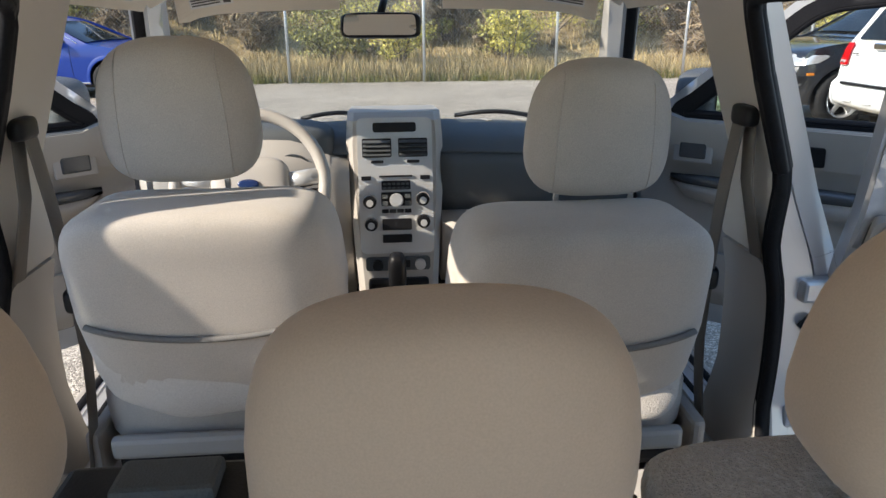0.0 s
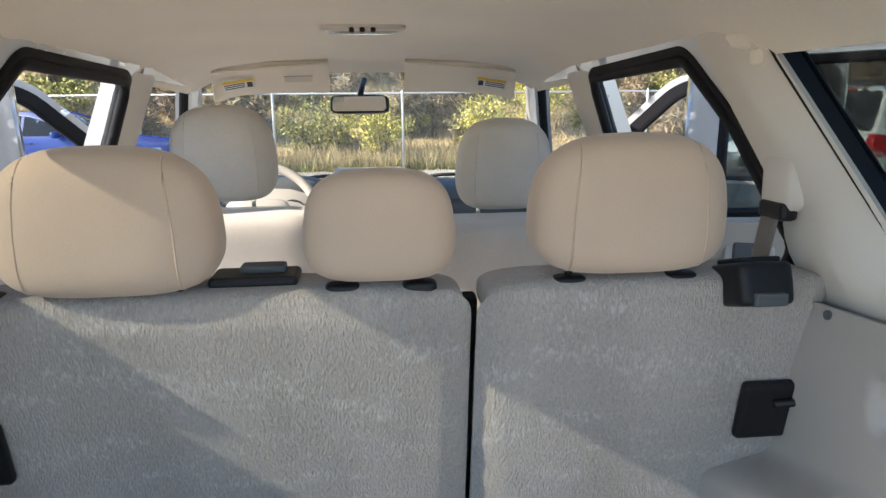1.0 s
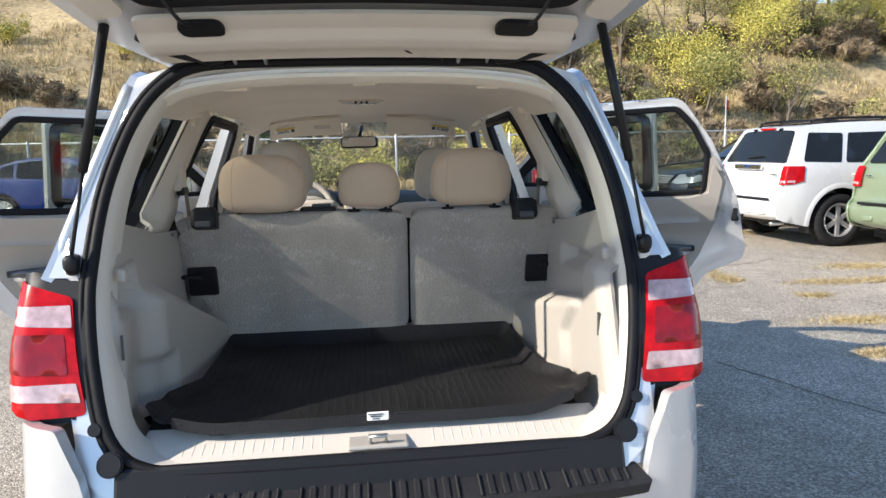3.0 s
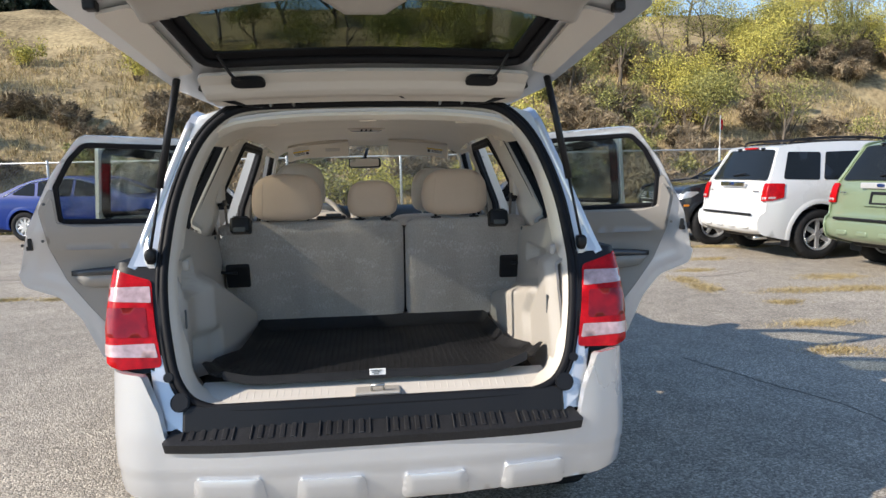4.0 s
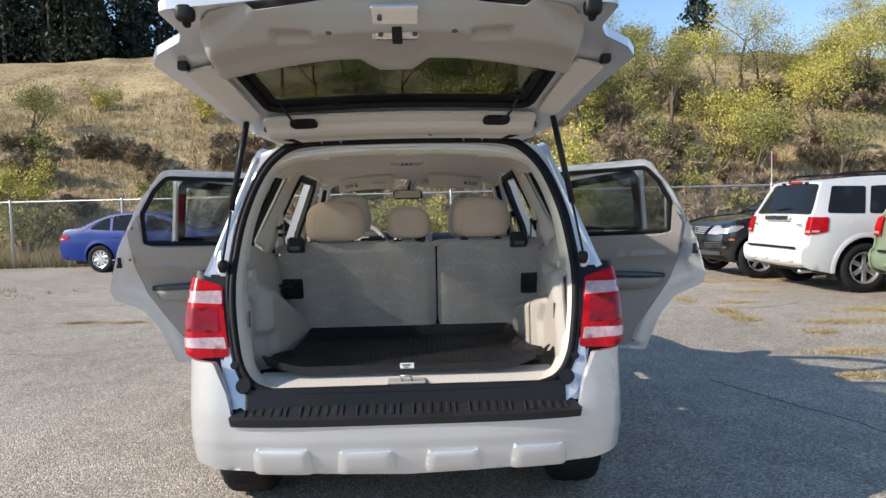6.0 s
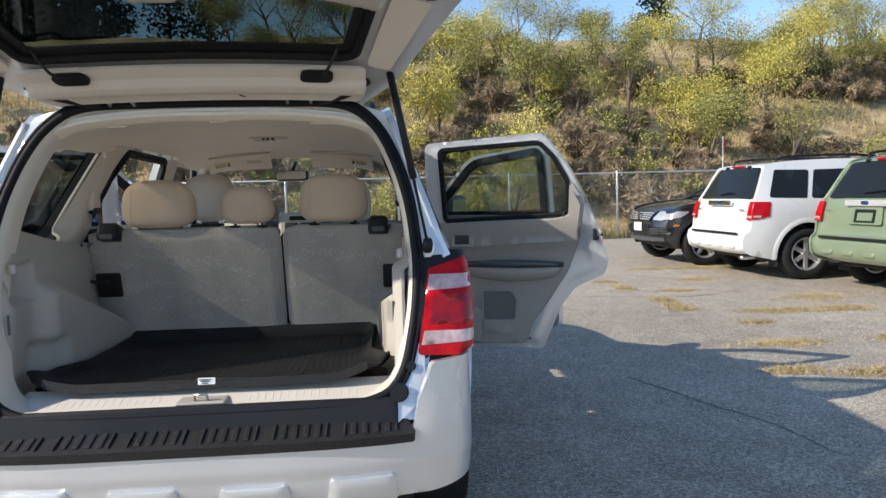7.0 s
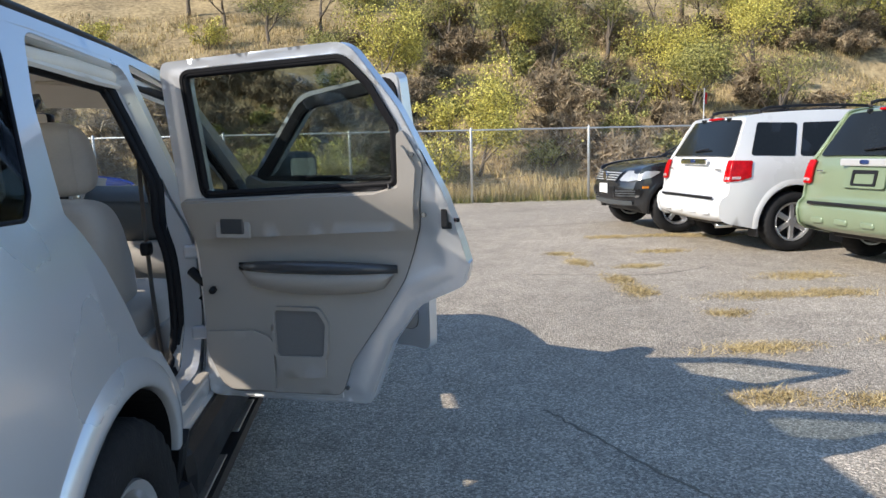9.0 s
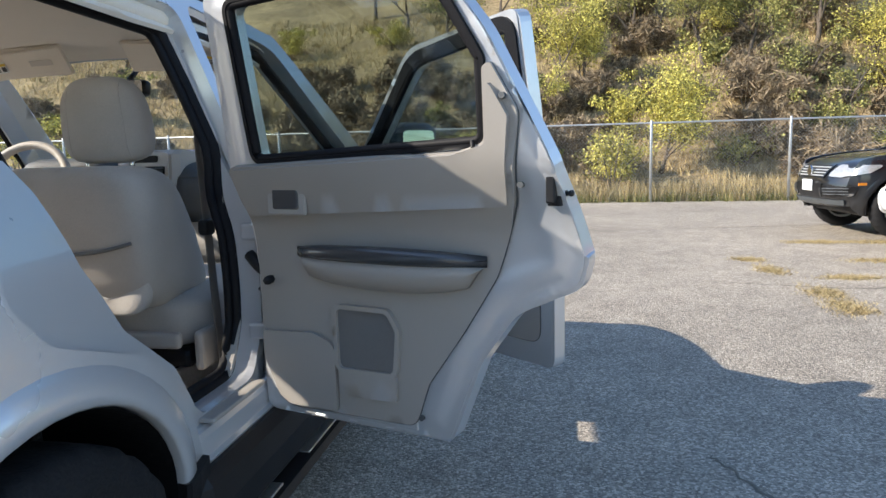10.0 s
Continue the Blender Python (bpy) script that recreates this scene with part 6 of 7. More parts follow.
def sun_visor(s):
    v = thing("sun_visor", "folded beige sun visor with a printed warning label", "sun visor", (s * 0.31, 2.30, 1.58), "sun visors")
    CUR[0] = Matrix.Translation((-s * 0.31, -2.30, -1.58))
    p = lambda x, v2: (s * x, 2.30 + 0.075 * v2, liner_z(x * 0.8, 2.30) - 0.008 - 0.095 * v2 - 0.02 * (1 if x > 0.45 else 0) * (x - 0.45) / 0.05)
    out = rounded([(0.125, 0.0), (0.495, 0.0), (0.505, 0.9), (0.48, 1.0), (0.125, 1.0)], [0.015, 0.06, 0.03, 0.02, 0.01])
    b = sheet("visor_board", out, p, LINER, v, 0.016, 0.05, flip=s > 0)
    q = lambda x, v2: tuple(Vector(p(x, v2)) + Vector((0, -0.002, -0.004)))
    sheet("warning_label", [(0.37, 0.35), (0.47, 0.35), (0.47, 0.72), (0.37, 0.72)], q, WHITE, b, 0.001, 0.1, flip=s > 0, label="white and yellow warning label")
    q2 = lambda x, v2: tuple(Vector(p(x, v2)) + Vector((0, -0.004, -0.0055)))
    sheet("label_band", [(0.37, 0.40), (0.47, 0.40), (0.47, 0.48), (0.37, 0.48)], q2, YELLOW, b, 0.001, 0.1, flip=s > 0)
    for k in range(3):
        sheet("print_bar", [(0.40, 0.53 + 0.06 * k), (0.465, 0.53 + 0.06 * k), (0.465, 0.555 + 0.06 * k), (0.40, 0.555 + 0.06 * k)], q2, DARKPRINT, b, 0.0008, 0.1, flip=s > 0)
    sheet("print_block", [(0.375, 0.52), (0.392, 0.52), (0.392, 0.68), (0.375, 0.68)], q2, DARKPRINT, b, 0.0008, 0.1, flip=s > 0)
    if s < 0:
        sheet("ticket_strap", [(0.18, 0.42), (0.27, 0.42), (0.27, 0.60), (0.18, 0.60)], q, TRIM_LIGHT, b, 0.002, 0.1, flip=s > 0)
    tube("visor_rod", [p(0.125, 0.03), p(0.49, 0.03)], 0.005, LINER, v, 6)
    CUR[0] = Matrix.Identity(4)


for s in (1, -1):
    sun_visor(s)

mir = thing("rear_view_mirror", "black-framed rear-view mirror on the windscreen", "mirror", (-0.03, 2.53, 1.478))
CUR[0] = pose(0, 0, 0, -6, 0, -6)
cushion("mirror_shell", (0.215, 0.05, 0.066), (0, 0.018, 0), BLACK, mir, 0.35, 0.45)
sheet("mirror_pane", rounded([(-0.098, -0.026), (0.098, -0.026), (0.094, 0.026), (-0.094, 0.026)], 0.015), lambda x, z: (x, -0.009, z), MIRROR, mir, 0.002, 0.06)
CUR[0] = Matrix.Identity(4)
tube("mirror_stem", [(0, 0.03, 0.02), (0.02, 0.09, 0.09)], 0.011, BLACK, mir, 8)

dome = thing("dome_light", "clear plastic dome lamp in the headliner", "lamp", (-0.01, 1.62, 1.63))
lz = liner_z(0, 1.62) - 1.63
cushion("lamp_bezel", (0.20, 0.085, 0.028), (0, 0, lz), TRIM_LIGHT, dome, 0.5, 0.6)
cushion("lamp_lens", (0.17, 0.055, 0.026), (0, 0, lz - 0.006), HEAD_LENS, dome, 0.5, 0.6)
for k in (-1, 0, 1):
    cushion("lamp_switch", (0.012, 0.014, 0.012), (0.024 * k, -0.038, lz - 0.012), BLACK, dome, 0.7, 0.7)

# ---- the other parked vehicles ----


def parked_car(name, label, M, paint, spec):
    """A whole car, built with its tail at y = 0, then stood at M. spec: outline, widths, glass, wheels, lamps."""
    v = thing(name, label, "car")
    v.matrix_world = M
    L, prof, ax, R, arch = spec["length"], spec["profile"], spec["axles"], spec["radius"], spec["arch"]
    hw, belt, top = spec["half"], spec["belt"], spec["roof"]

    def sx(y, z):
        x = hw - 0.055 * ((z - 0.72) / 0.45) ** 2 if z < belt else hw - 0.055 * ((belt - 0.72) / 0.45) ** 2 - spec["lean"] * (z - belt)
        x -= 0.055 * max(0, (0.45 - y) / 0.45) ** 2 + spec["nose"] * max(0, (y - L + 0.9) / 0.9) ** 2
        return x
    P = curve_pts(prof, 5)
    bow = spec.get("bow", 0.0)

    def sweep(y):
        """How far the nose falls back towards its corners."""
        k = min(1.0, max(0.0, (y - L + 0.32) / 0.30))
        return bow * k * k * (3 - 2 * k)
    secs = []
    for k, (y, z) in enumerate(P):
        a, b = P[max(0, k - 1)], P[min(len(P) - 1, k + 1)]
        t = np.array((b[0] - a[0], b[1] - a[1]))
        t /= max(np.linalg.norm(t), 1e-9)
        n = (-t[1], t[0])
        w = sx(y, z)
        row = []
        for u in np.linspace(-1, 1, 13):
            c = 0.035 * (1 - u ** 4) - 0.035
            row.append((w * u, y + n[0] * c - sweep(y) * u ** 4, z + n[1] * c))
        secs.append(row)
    part("shell", loft_data(secs, False, False), paint, v, "", True)
    low = spec["sill"]
    for s in (1, -1):
        out = list(P)
        out += arc(ax[1], R, arch, -10 if low < R else 0, 190, 16) + [(0.5 * (ax[0] + ax[1]), low)] + arc(ax[0], R, arch, -10, 190, 16)
        sheet("side_panel", out, lambda y, z: (s * sx(y, z), y - sweep(y), z), paint, v, 0.02, 0.11, flip=s < 0)
        for win in spec["windows"]:
            sheet("side_window", rounded(win, 0.035), lambda y, z: (s * (sx(y, z) + 0.006), y, z), CARGLASS, v, 0.004, 0.14, flip=s < 0, label="dark tinted side glass")
        for cy in ax:
            lipc = spec.get("lip", paint)
            pts = arc(cy, R, arch - 0.005, -8, 188, 20)
            rows = []
            for y, z in pts:
                d = ((y - cy) / arch, (z - R) / arch)
                X = sx(y, z)
                rows.append([(s * (X + 0.012), y, z), (s * (X + 0.015), y + d[0] * 0.03, z + d[1] * 0.03), (s * (X + 0.001), y + d[0] * 0.07, z + d[1] * 0.07)])
            part("arch_lip", loft_data(rows, False, False), lipc, v, "", True)
            part("wheel_well", loft_data([[(s * (sx(cy, R) - 0.02), y, z), (s * 0.45, y, z)] for y, z in pts], False, False), BLACK, v)
            wl = part("wheel", tyre_data(R, R * 0.63, 0.21), TYRE, v, "black tyre on an alloy rim", True)
            wl.location = (s * (hw - 0.105), cy, R)
            wl.rotation_euler = (0, 0, 0 if s > 0 else math.pi)
            for nm, d2, m2 in rim_parts(R * 0.63, spec.get("spokes", 5)):
                part(nm, d2, m2, wl)
        hy = spec.get("handles", ())
        for y in hy:
            cushion("door_handle", (0.03, 0.18, 0.03), (s * (sx(y, belt - 0.10) + 0.012), y, belt - 0.10), paint, v, 0.5, 0.4)
        for y in spec.get("shuts", ()):
            tube("shut_line", [(s * (sx(y, z) + 0.001), y, z) for z in np.linspace(low + 0.12, belt - 0.02, 5)], 0.004, BLACK, v, 4)
        my = spec["mirror"]
        cushion("wing_mirror", (0.20, 0.10, 0.13), (s * (sx(my, belt) + 0.10), my, belt + 0.06), spec.get("mirror_mat", paint), v, 0.6, 0.6)
        # tail and head lamps
        z0, z1, yb = spec["tail"]
        tl = sheet("tail_lamp", rounded([(-0.13, z0), (0.06, z0 + 0.01), (0.16, z0 + 0.05), (0.15, z1 - 0.01), (-0.10, z1)], 0.02), lambda u, z: tail_wrap(u, z, s, sx, P), RED_LENS, v, 0.02, 0.02, flip=s < 0, label="red tail lamp")
        sheet("lamp_band", rounded([(-0.10, z0 + 0.025), (0.08, z0 + 0.035), (0.08, z0 + 0.065), (-0.10, z0 + 0.06)], 0.01), lambda u, z: tail_wrap(u, z, s, sx, P, 0.004), CLEAR_LENS, tl, 0.004, 0.05, flip=s < 0)
        z0, z1 = spec["head"]
        sheet("head_lamp", rounded([(u, z0 + (z1 - z0) * f) for u, f in spec.get("lamp", ((0.30, 0.14), (0.62, 0.0), (0.74, 0.43), (0.72, 1.0), (0.36, 0.93)))], 0.03), lambda u, z: nose_wrap(u, z, s, sx, P, bow), HEAD_LENS, v, 0.02, 0.05, flip=s > 0, label="clear headlamp")
        for y in spec.get("markers", ()):
            box("side_marker", (0.012, 0.11, 0.035), (s * (sx(y, 0.70) + 0.004), y, 0.70), AMBER, v, 0.004)
    # glass at front and rear: strips of the shell, set out a little
    for nm, (a, b), inset in (("rear_glass", spec["rear_glass"], 0.10), ("windscreen_glass", spec["screen"], 0.08)):
        def fn(u, t):
            y, z = a[0] + (b[0] - a[0]) * t, a[1] + (b[1] - a[1]) * t
            nrm = np.array((-(b[1] - a[1]), b[0] - a[0]))
            nrm /= np.linalg.norm(nrm)
            c = 0.035 * (1 - u ** 4) - 0.035 + 0.012
            w = sx(y, z) - 0.03
            return (w * u, y + nrm[0] * c, z + nrm[1] * c)
        sheet(nm, rounded([(-0.93, 0.0), (0.93, 0.0), (0.93, 1.0), (-0.93, 1.0)], 0.08), fn, CARGLASS, v, 0.004, 0.12, label="dark tinted glass")
    spec["extra"](v, sx)
    return v


def face_y(P, z, rear=True):
    """Where the outline's tail (or nose) stands at height z."""
    pts = [p for p in P if (p[0] < 0.9 if rear else p[0] > 3.0)]
    pts.sort(key=lambda p: p[1])
    return lerp(z, [p[1] for p in pts], [p[0] for p in pts])


def tail_wrap(u, z, s, sx, P, lift=0.0):
    y0 = face_y(P, z)
    w = sx(y0, z)
    if u < 0:
        return (s * (w + 0.012 + u), y0 - 0.018 - lift, z)
    y = y0 - 0.014 + u * 1.6
    return (s * (sx(y, z) + 0.012 + lift), y, z)


def nose_wrap(u, z, s, sx, P, bow, lift=0.015):
    y0 = face_y(P, z, False)
    w = sx(y0 - 0.05, z)
    fall = (0.035 if bow else 0.10) + bow
    if u < w - 0.04:
        return (s * u, y0 + lift - fall * (u / w) ** 4, z)
    y = y0 + lift - fall * ((w - 0.04) / w) ** 4 - (u - w + 0.04) * 1.6
    return (s * (sx(y, z) + 0.010), y, z)


CARGLASS = mat("dark_window", (0.012, 0.014, 0.015), 0.06, 0, 0.2, 30, 3.0, 0.0, coat=0.0, spec=0.3)
WHITE_PAINT = mat("white_paint", (0.68, 0.68, 0.67), 0.3, 0, 0.03, 500, 2.0, 0.0, coat=0.9)
GREEN_PAINT = mat("sage_green_paint", (0.24, 0.30, 0.19), 0.34, 0.3, 0.05, 700, 2.0, 0.0, coat=0.9)
DARK_PAINT = mat("charcoal_paint", (0.022, 0.023, 0.026), 0.3, 0.3, 0.15, 500, 2.0, 0.0, coat=1.0)
BLUE_PAINT = mat("deep_blue_paint", (0.004, 0.030, 0.21), 0.35, 0.0, 0.08, 700, 2.0, 0.0, coat=0.35, spec=0.3)

SUV_PROFILE = [(0.10, 0.36), (0.0, 0.42), (-0.03, 0.56), (0.0, 0.66), (0.07, 0.72), (0.09, 0.90), (0.13, 1.08), (0.24, 1.30), (0.36, 1.55), (0.46, 1.645), (0.9, 1.685), (1.6, 1.70), (2.2, 1.68), (2.50, 1.61), (2.95, 1.29), (3.22, 1.11), (3.5, 1.07), (4.0, 1.02), (4.28, 0.92), (4.38, 0.75), (4.40, 0.52), (4.32, 0.38)]


def suv_extra(bars, plate):
    def fn(v, sx):
        for s in (1, -1):
            tube("roof_rail", curve_pts([(s * 0.56, 0.62, 1.66), (s * 0.56, 0.72, 1.735), (s * 0.56, 1.5, 1.76), (s * 0.56, 2.1, 1.735), (s * 0.56, 2.2, 1.69)], 3), 0.02, BLACK, v, 6)
        for y in (0.95, 1.75):
            tube("cross_bar", [(-0.56, y, 1.735), (0.56, y, 1.735)], 0.018, BLACK, v, 6)
        box("step_strip", (1.30, 0.03, 0.035), (0, -0.028, 0.665), BLACK, v, 0.01)
        box("chrome_bar", (0.64, 0.03, 0.075), (0, 0.075, 1.095), CHROME if bars else SILVER, v, 0.012)
        cushion("badge", (0.12, 0.02, 0.045), (0, 0.056, 1.10), BLUE_BADGE, v, 0.6, 1.0, label="plain blue oval badge")
        box("rear_wiper", (0.34, 0.02, 0.02), (0.06, 0.15, 1.235), BLACK, v, 0.006, 1, (0, -6, 0))
        cushion("brake_lamp", (0.34, 0.05, 0.03), (0, 0.375, 1.625), RED_LENS, v, 0.5, 0.4)
        if plate:
            sheet("plate_recess", rounded([(-0.26, 0.84), (0.26, 0.84), (0.24, 1.055), (-0.24, 1.055)], 0.03), lambda x, z: (x, 0.060 + 0.2 * (z - 0.9), z), GREEN_PAINT, v, 0.012, 0.08)
            sheet("plate_frame", rounded([(-0.155, 0.865), (0.155, 0.865), (0.155, 1.02), (-0.155, 1.02)], 0.012), lambda x, z: (x, 0.048 + 0.2 * (z - 0.9), z), BLACK, v, 0.012, 0.06, [rounded([(-0.125, 0.885), (0.125, 0.885), (0.125, 0.985), (-0.125, 0.985)], 0.01)], label="empty black plate frame")
        for x in (-0.50, -0.17, 0.17, 0.50):
            cushion("bumper_boss", (0.17, 0.05, 0.06), (x, -0.018, 0.485), GREEN_PAINT if plate else WHITE_PAINT, v, 0.35, 0.35, nu=20, nv=10)
        for x in (-0.30, 0.30):
            cushion("glass_hinge", (0.035, 0.07, 0.045), (x, 0.375, 1.61), BLACK, v, 0.5, 0.5, nu=14, nv=8)
        for x in (-0.58, 0.60):
            for k in range(3 if x > 0 else 2):
                box("print_bar", (0.045, 0.006, 0.016), (x + 0.05 * (k - 1), 0.073, 1.0), DARKPRINT if bars else CHROME, v, 0.002)
        for s in (1, -1):
            box("mud_flap", (0.20, 0.012, 0.22), (s * 0.76, 0.46, 0.30), BLACK, v, 0.005)
        tube("exhaust", [(0.45, 0.15, 0.30), (0.45, 0.6, 0.31)], 0.03, STEEL, v, 8)
        box("chassis", (1.45, 3.7, 0.18), (0, 2.2, 0.36), BLACK, v, 0.04)
    return fn


def suv_spec(extra):
    return dict(length=4.40, profile=SUV_PROFILE, axles=(0.90, 3.52), radius=0.365, arch=0.45, half=0.89, belt=1.08, roof=1.69, lean=0.40, nose=0.12, sill=0.34, mirror=2.95, tail=(0.86, 1.12, 0), head=(0.78, 0.92),
                windows=[[(0.36, 1.17), (0.92, 1.15), (1.04, 1.55), (0.52, 1.56)], [(0.99, 1.15), (1.84, 1.14), (1.78, 1.56), (1.12, 1.55)], [(1.92, 1.14), (2.90, 1.16), (2.50, 1.50), (2.38, 1.56), (1.87, 1.56)]],
                rear_glass=((0.15, 1.16), (0.375, 1.60)), screen=((2.50, 1.60), (3.16, 1.15)), handles=(1.15, 2.10), shuts=(1.90, 2.98), spokes=6, extra=extra)


def at(x, y, heading):
    return pose(x, y, 0, 0, 0, heading - 90)


parked_car("white_suv", "white compact SUV with tinted glass parked by the fence", at(5.49, 8.02, 2.5), WHITE_PAINT, suv_spec(suv_extra(True, False)))
parked_car("white_van", "white van standing on a track up the bank", pose(25.9, 27.2, TRACK_Z, 0, 0, -88) @ Matrix.Scale(1.28, 4), WHITE_PAINT, suv_spec(suv_extra(True, False)))
parked_car("green_suv", "sage green compact SUV parked beside the white one", at(6.21, 5.80, 6.3), GREEN_PAINT, suv_spec(suv_extra(False, True)))

OFFROAD_PROFILE = [(0.10, 0.38), (0.0, 0.50), (0.0, 0.75), (0.10, 1.05), (0.28, 1.35), (0.50, 1.66), (1.0, 1.72), (1.8, 1.73), (2.4, 1.68), (2.75, 1.52), (3.35, 1.16), (3.6, 1.12), (4.2, 1.06), (4.55, 0.96), (4.70, 0.80), (4.74, 0.60), (4.66, 0.40)]


def offroad_extra(v, sx):
    P = curve_pts(OFFROAD_PROFILE, 5)

    def face(lift):
        def fn(u, z):
            return nose_wrap(abs(u), z, 1 if u >= 0 else -1, sx, P, 0.15, lift)
        return fn
    gr = sheet("grille", rounded([(-0.40, 0.775), (0.40, 0.775), (0.46, 0.93), (-0.46, 0.93)], 0.03), face(0.012), BLACK, v, 0.012, 0.05, flip=True, label="black grille with bright bars")
    for k in range(4):
        z, w = 0.795 + 0.036 * k, 0.385 + 0.016 * k
        sheet("grille_bar", [(-w, z), (w, z), (w, z + 0.014), (-w, z + 0.014)], face(0.020), SILVER, gr, 0.008, 0.06, flip=True)
    for s in (1, -1):
        sheet("grille_edge", [(s * 0.40, 0.765), (s * 0.425, 0.765), (s * 0.485, 0.94), (s * 0.46, 0.94)], face(0.018), DARK_PAINT, gr, 0.012, 0.05, flip=s > 0)
    disc("badge", 0.072, 0.02, (0, 4.728, 0.86), CHROME, v, (90, 0, 0), 24, 0.004, "plain round bright badge")
    sheet("lower_grille", rounded([(-0.34, 0.51), (0.34, 0.51), (0.36, 0.70), (-0.36, 0.70)], 0.03), face(0.008), BLACK, v, 0.012, 0.05, flip=True)
    box("number_plate", (0.32, 0.014, 0.15), (0, 4.757, 0.665), WHITE, v, 0.006)
    for s in (1, -1):
        air = sheet("bumper_intake", rounded([(s * 0.42, 0.53), (s * 0.80, 0.55), (s * 0.86, 0.67), (s * 0.44, 0.67)], 0.025), face(0.010), BLACK, v, 0.012, 0.04, flip=s > 0)
        for k in range(3):
            z = 0.555 + 0.037 * k
            sheet("slat", [(s * 0.45, z), (s * 0.78, z + 0.01), (s * 0.78, z + 0.022), (s * 0.45, z + 0.012)], face(0.018), DASH, air, 0.006, 0.05, flip=s > 0)
        sheet("intake_frame", [(s * 0.375, 0.52), (s * 0.41, 0.52), (s * 0.43, 0.70), (s * 0.39, 0.70)], face(0.016), DARK_PAINT, v, 0.012, 0.05, flip=s > 0)
        tube("roof_rail", curve_pts([(s * 0.58, 0.7, 1.70), (s * 0.58, 0.8, 1.76), (s * 0.58, 2.2, 1.75), (s * 0.58, 2.35, 1.70)], 3), 0.018, BLACK, v, 6)
    # sunlight on the dark bumper's foot, painted as a lighter grey strip
    sheet("sunlit_bumper_foot", rounded([(-0.72, 0.425), (0.72, 0.425), (0.74, 0.485), (-0.74, 0.485)], 0.015), face(0.022), DASH, v, 0.014, 0.06, flip=True, label="lighter grey strip painting the sunlit foot of the bumper")
    box("chassis", (1.5, 4.0, 0.2), (0, 2.35, 0.38), BLACK, v, 0.04)


parked_car("dark_suv", "charcoal large SUV parked nose out by the fence", at(5.11, 10.19, 182.5) @ Matrix.Translation((0, -4.74, 0)), DARK_PAINT,
           dict(length=4.74, profile=OFFROAD_PROFILE, axles=(0.95, 3.95), radius=0.375, arch=0.45, half=0.955, belt=1.10, roof=1.72, lean=0.42, nose=0.16, sill=0.36, mirror=3.1, tail=(0.92, 1.12, 0), head=(0.785, 0.945), bow=0.15, lamp=((0.485, 0.06), (0.70, 0.0), (0.90, 0.35), (0.97, 0.95), (0.545, 1.0)),
                windows=[[(0.45, 1.18), (1.05, 1.16), (1.12, 1.56), (0.66, 1.57)], [(1.12, 1.16), (2.0, 1.16), (1.95, 1.60), (1.2, 1.58)], [(2.08, 1.16), (3.1, 1.18), (2.7, 1.48), (2.5, 1.58), (2.03, 1.60)]],
                rear_glass=((0.17, 1.15), (0.48, 1.62)), screen=((2.72, 1.55), (3.32, 1.19)), handles=(1.3, 2.2), shuts=(2.04, 3.1), spokes=5, markers=(4.44,), mirror_mat=DARK_PAINT, extra=offroad_extra))

SEDAN_PROFILE = [(0.10, 0.32), (0.02, 0.40), (0.0, 0.60), (0.03, 0.80), (0.10, 1.00), (0.20, 1.055), (0.55, 1.10), (0.95, 1.28), (1.4, 1.41), (2.0, 1.46), (2.5, 1.42), (2.9, 1.28), (3.55, 0.98), (3.8, 0.94), (4.3, 0.88), (4.65, 0.78), (4.80, 0.62), (4.84, 0.45), (4.76, 0.28)]


def sedan_extra(v, sx):
    for s in (1, -1):
        tube("window_line", curve_pts([(s * (sx(0.62, 1.02) + 0.004), 0.62, 1.02), (s * (sx(1.2, 1.30) + 0.004), 1.2, 1.32), (s * (sx(2.0, 1.40) + 0.004), 2.0, 1.405), (s * (sx(2.7, 1.28) + 0.004), 2.75, 1.28), (s * (sx(3.3, 1.0) + 0.004), 3.35, 1.0)], 4), 0.010, CHROME, v, 6)
        box("rocker_strip", (0.02, 2.2, 0.03), (s * 0.905, 2.4, 0.30), CHROME, v, 0.006)
    box("chassis", (1.5, 4.2, 0.14), (0, 2.4, 0.27), BLACK, v, 0.04)


parked_car("blue_sedan", "deep blue saloon car parked across the yard", at(-8.70, 15.45, -9.5), BLUE_PAINT,
           dict(length=4.84, profile=SEDAN_PROFILE, axles=(1.08, 3.88), radius=0.335, arch=0.385, half=0.925, belt=0.96, roof=1.46, lean=0.45, nose=0.16, sill=0.26, mirror=3.0, tail=(0.78, 0.92, 0), head=(0.62, 0.75),
                windows=[[(0.78, 1.06), (1.35, 1.02), (1.30, 1.32), (1.12, 1.27)], [(1.42, 1.02), (2.2, 1.0), (2.2, 1.385), (1.75, 1.385), (1.38, 1.335)], [(2.27, 1.0), (3.2, 1.0), (2.75, 1.25), (2.27, 1.385)]],
                rear_glass=((0.62, 1.13), (1.28, 1.37)), screen=((2.70, 1.36), (3.48, 1.02)), handles=(1.5, 2.4), shuts=(2.23, 3.2), spokes=10, extra=sedan_extra))

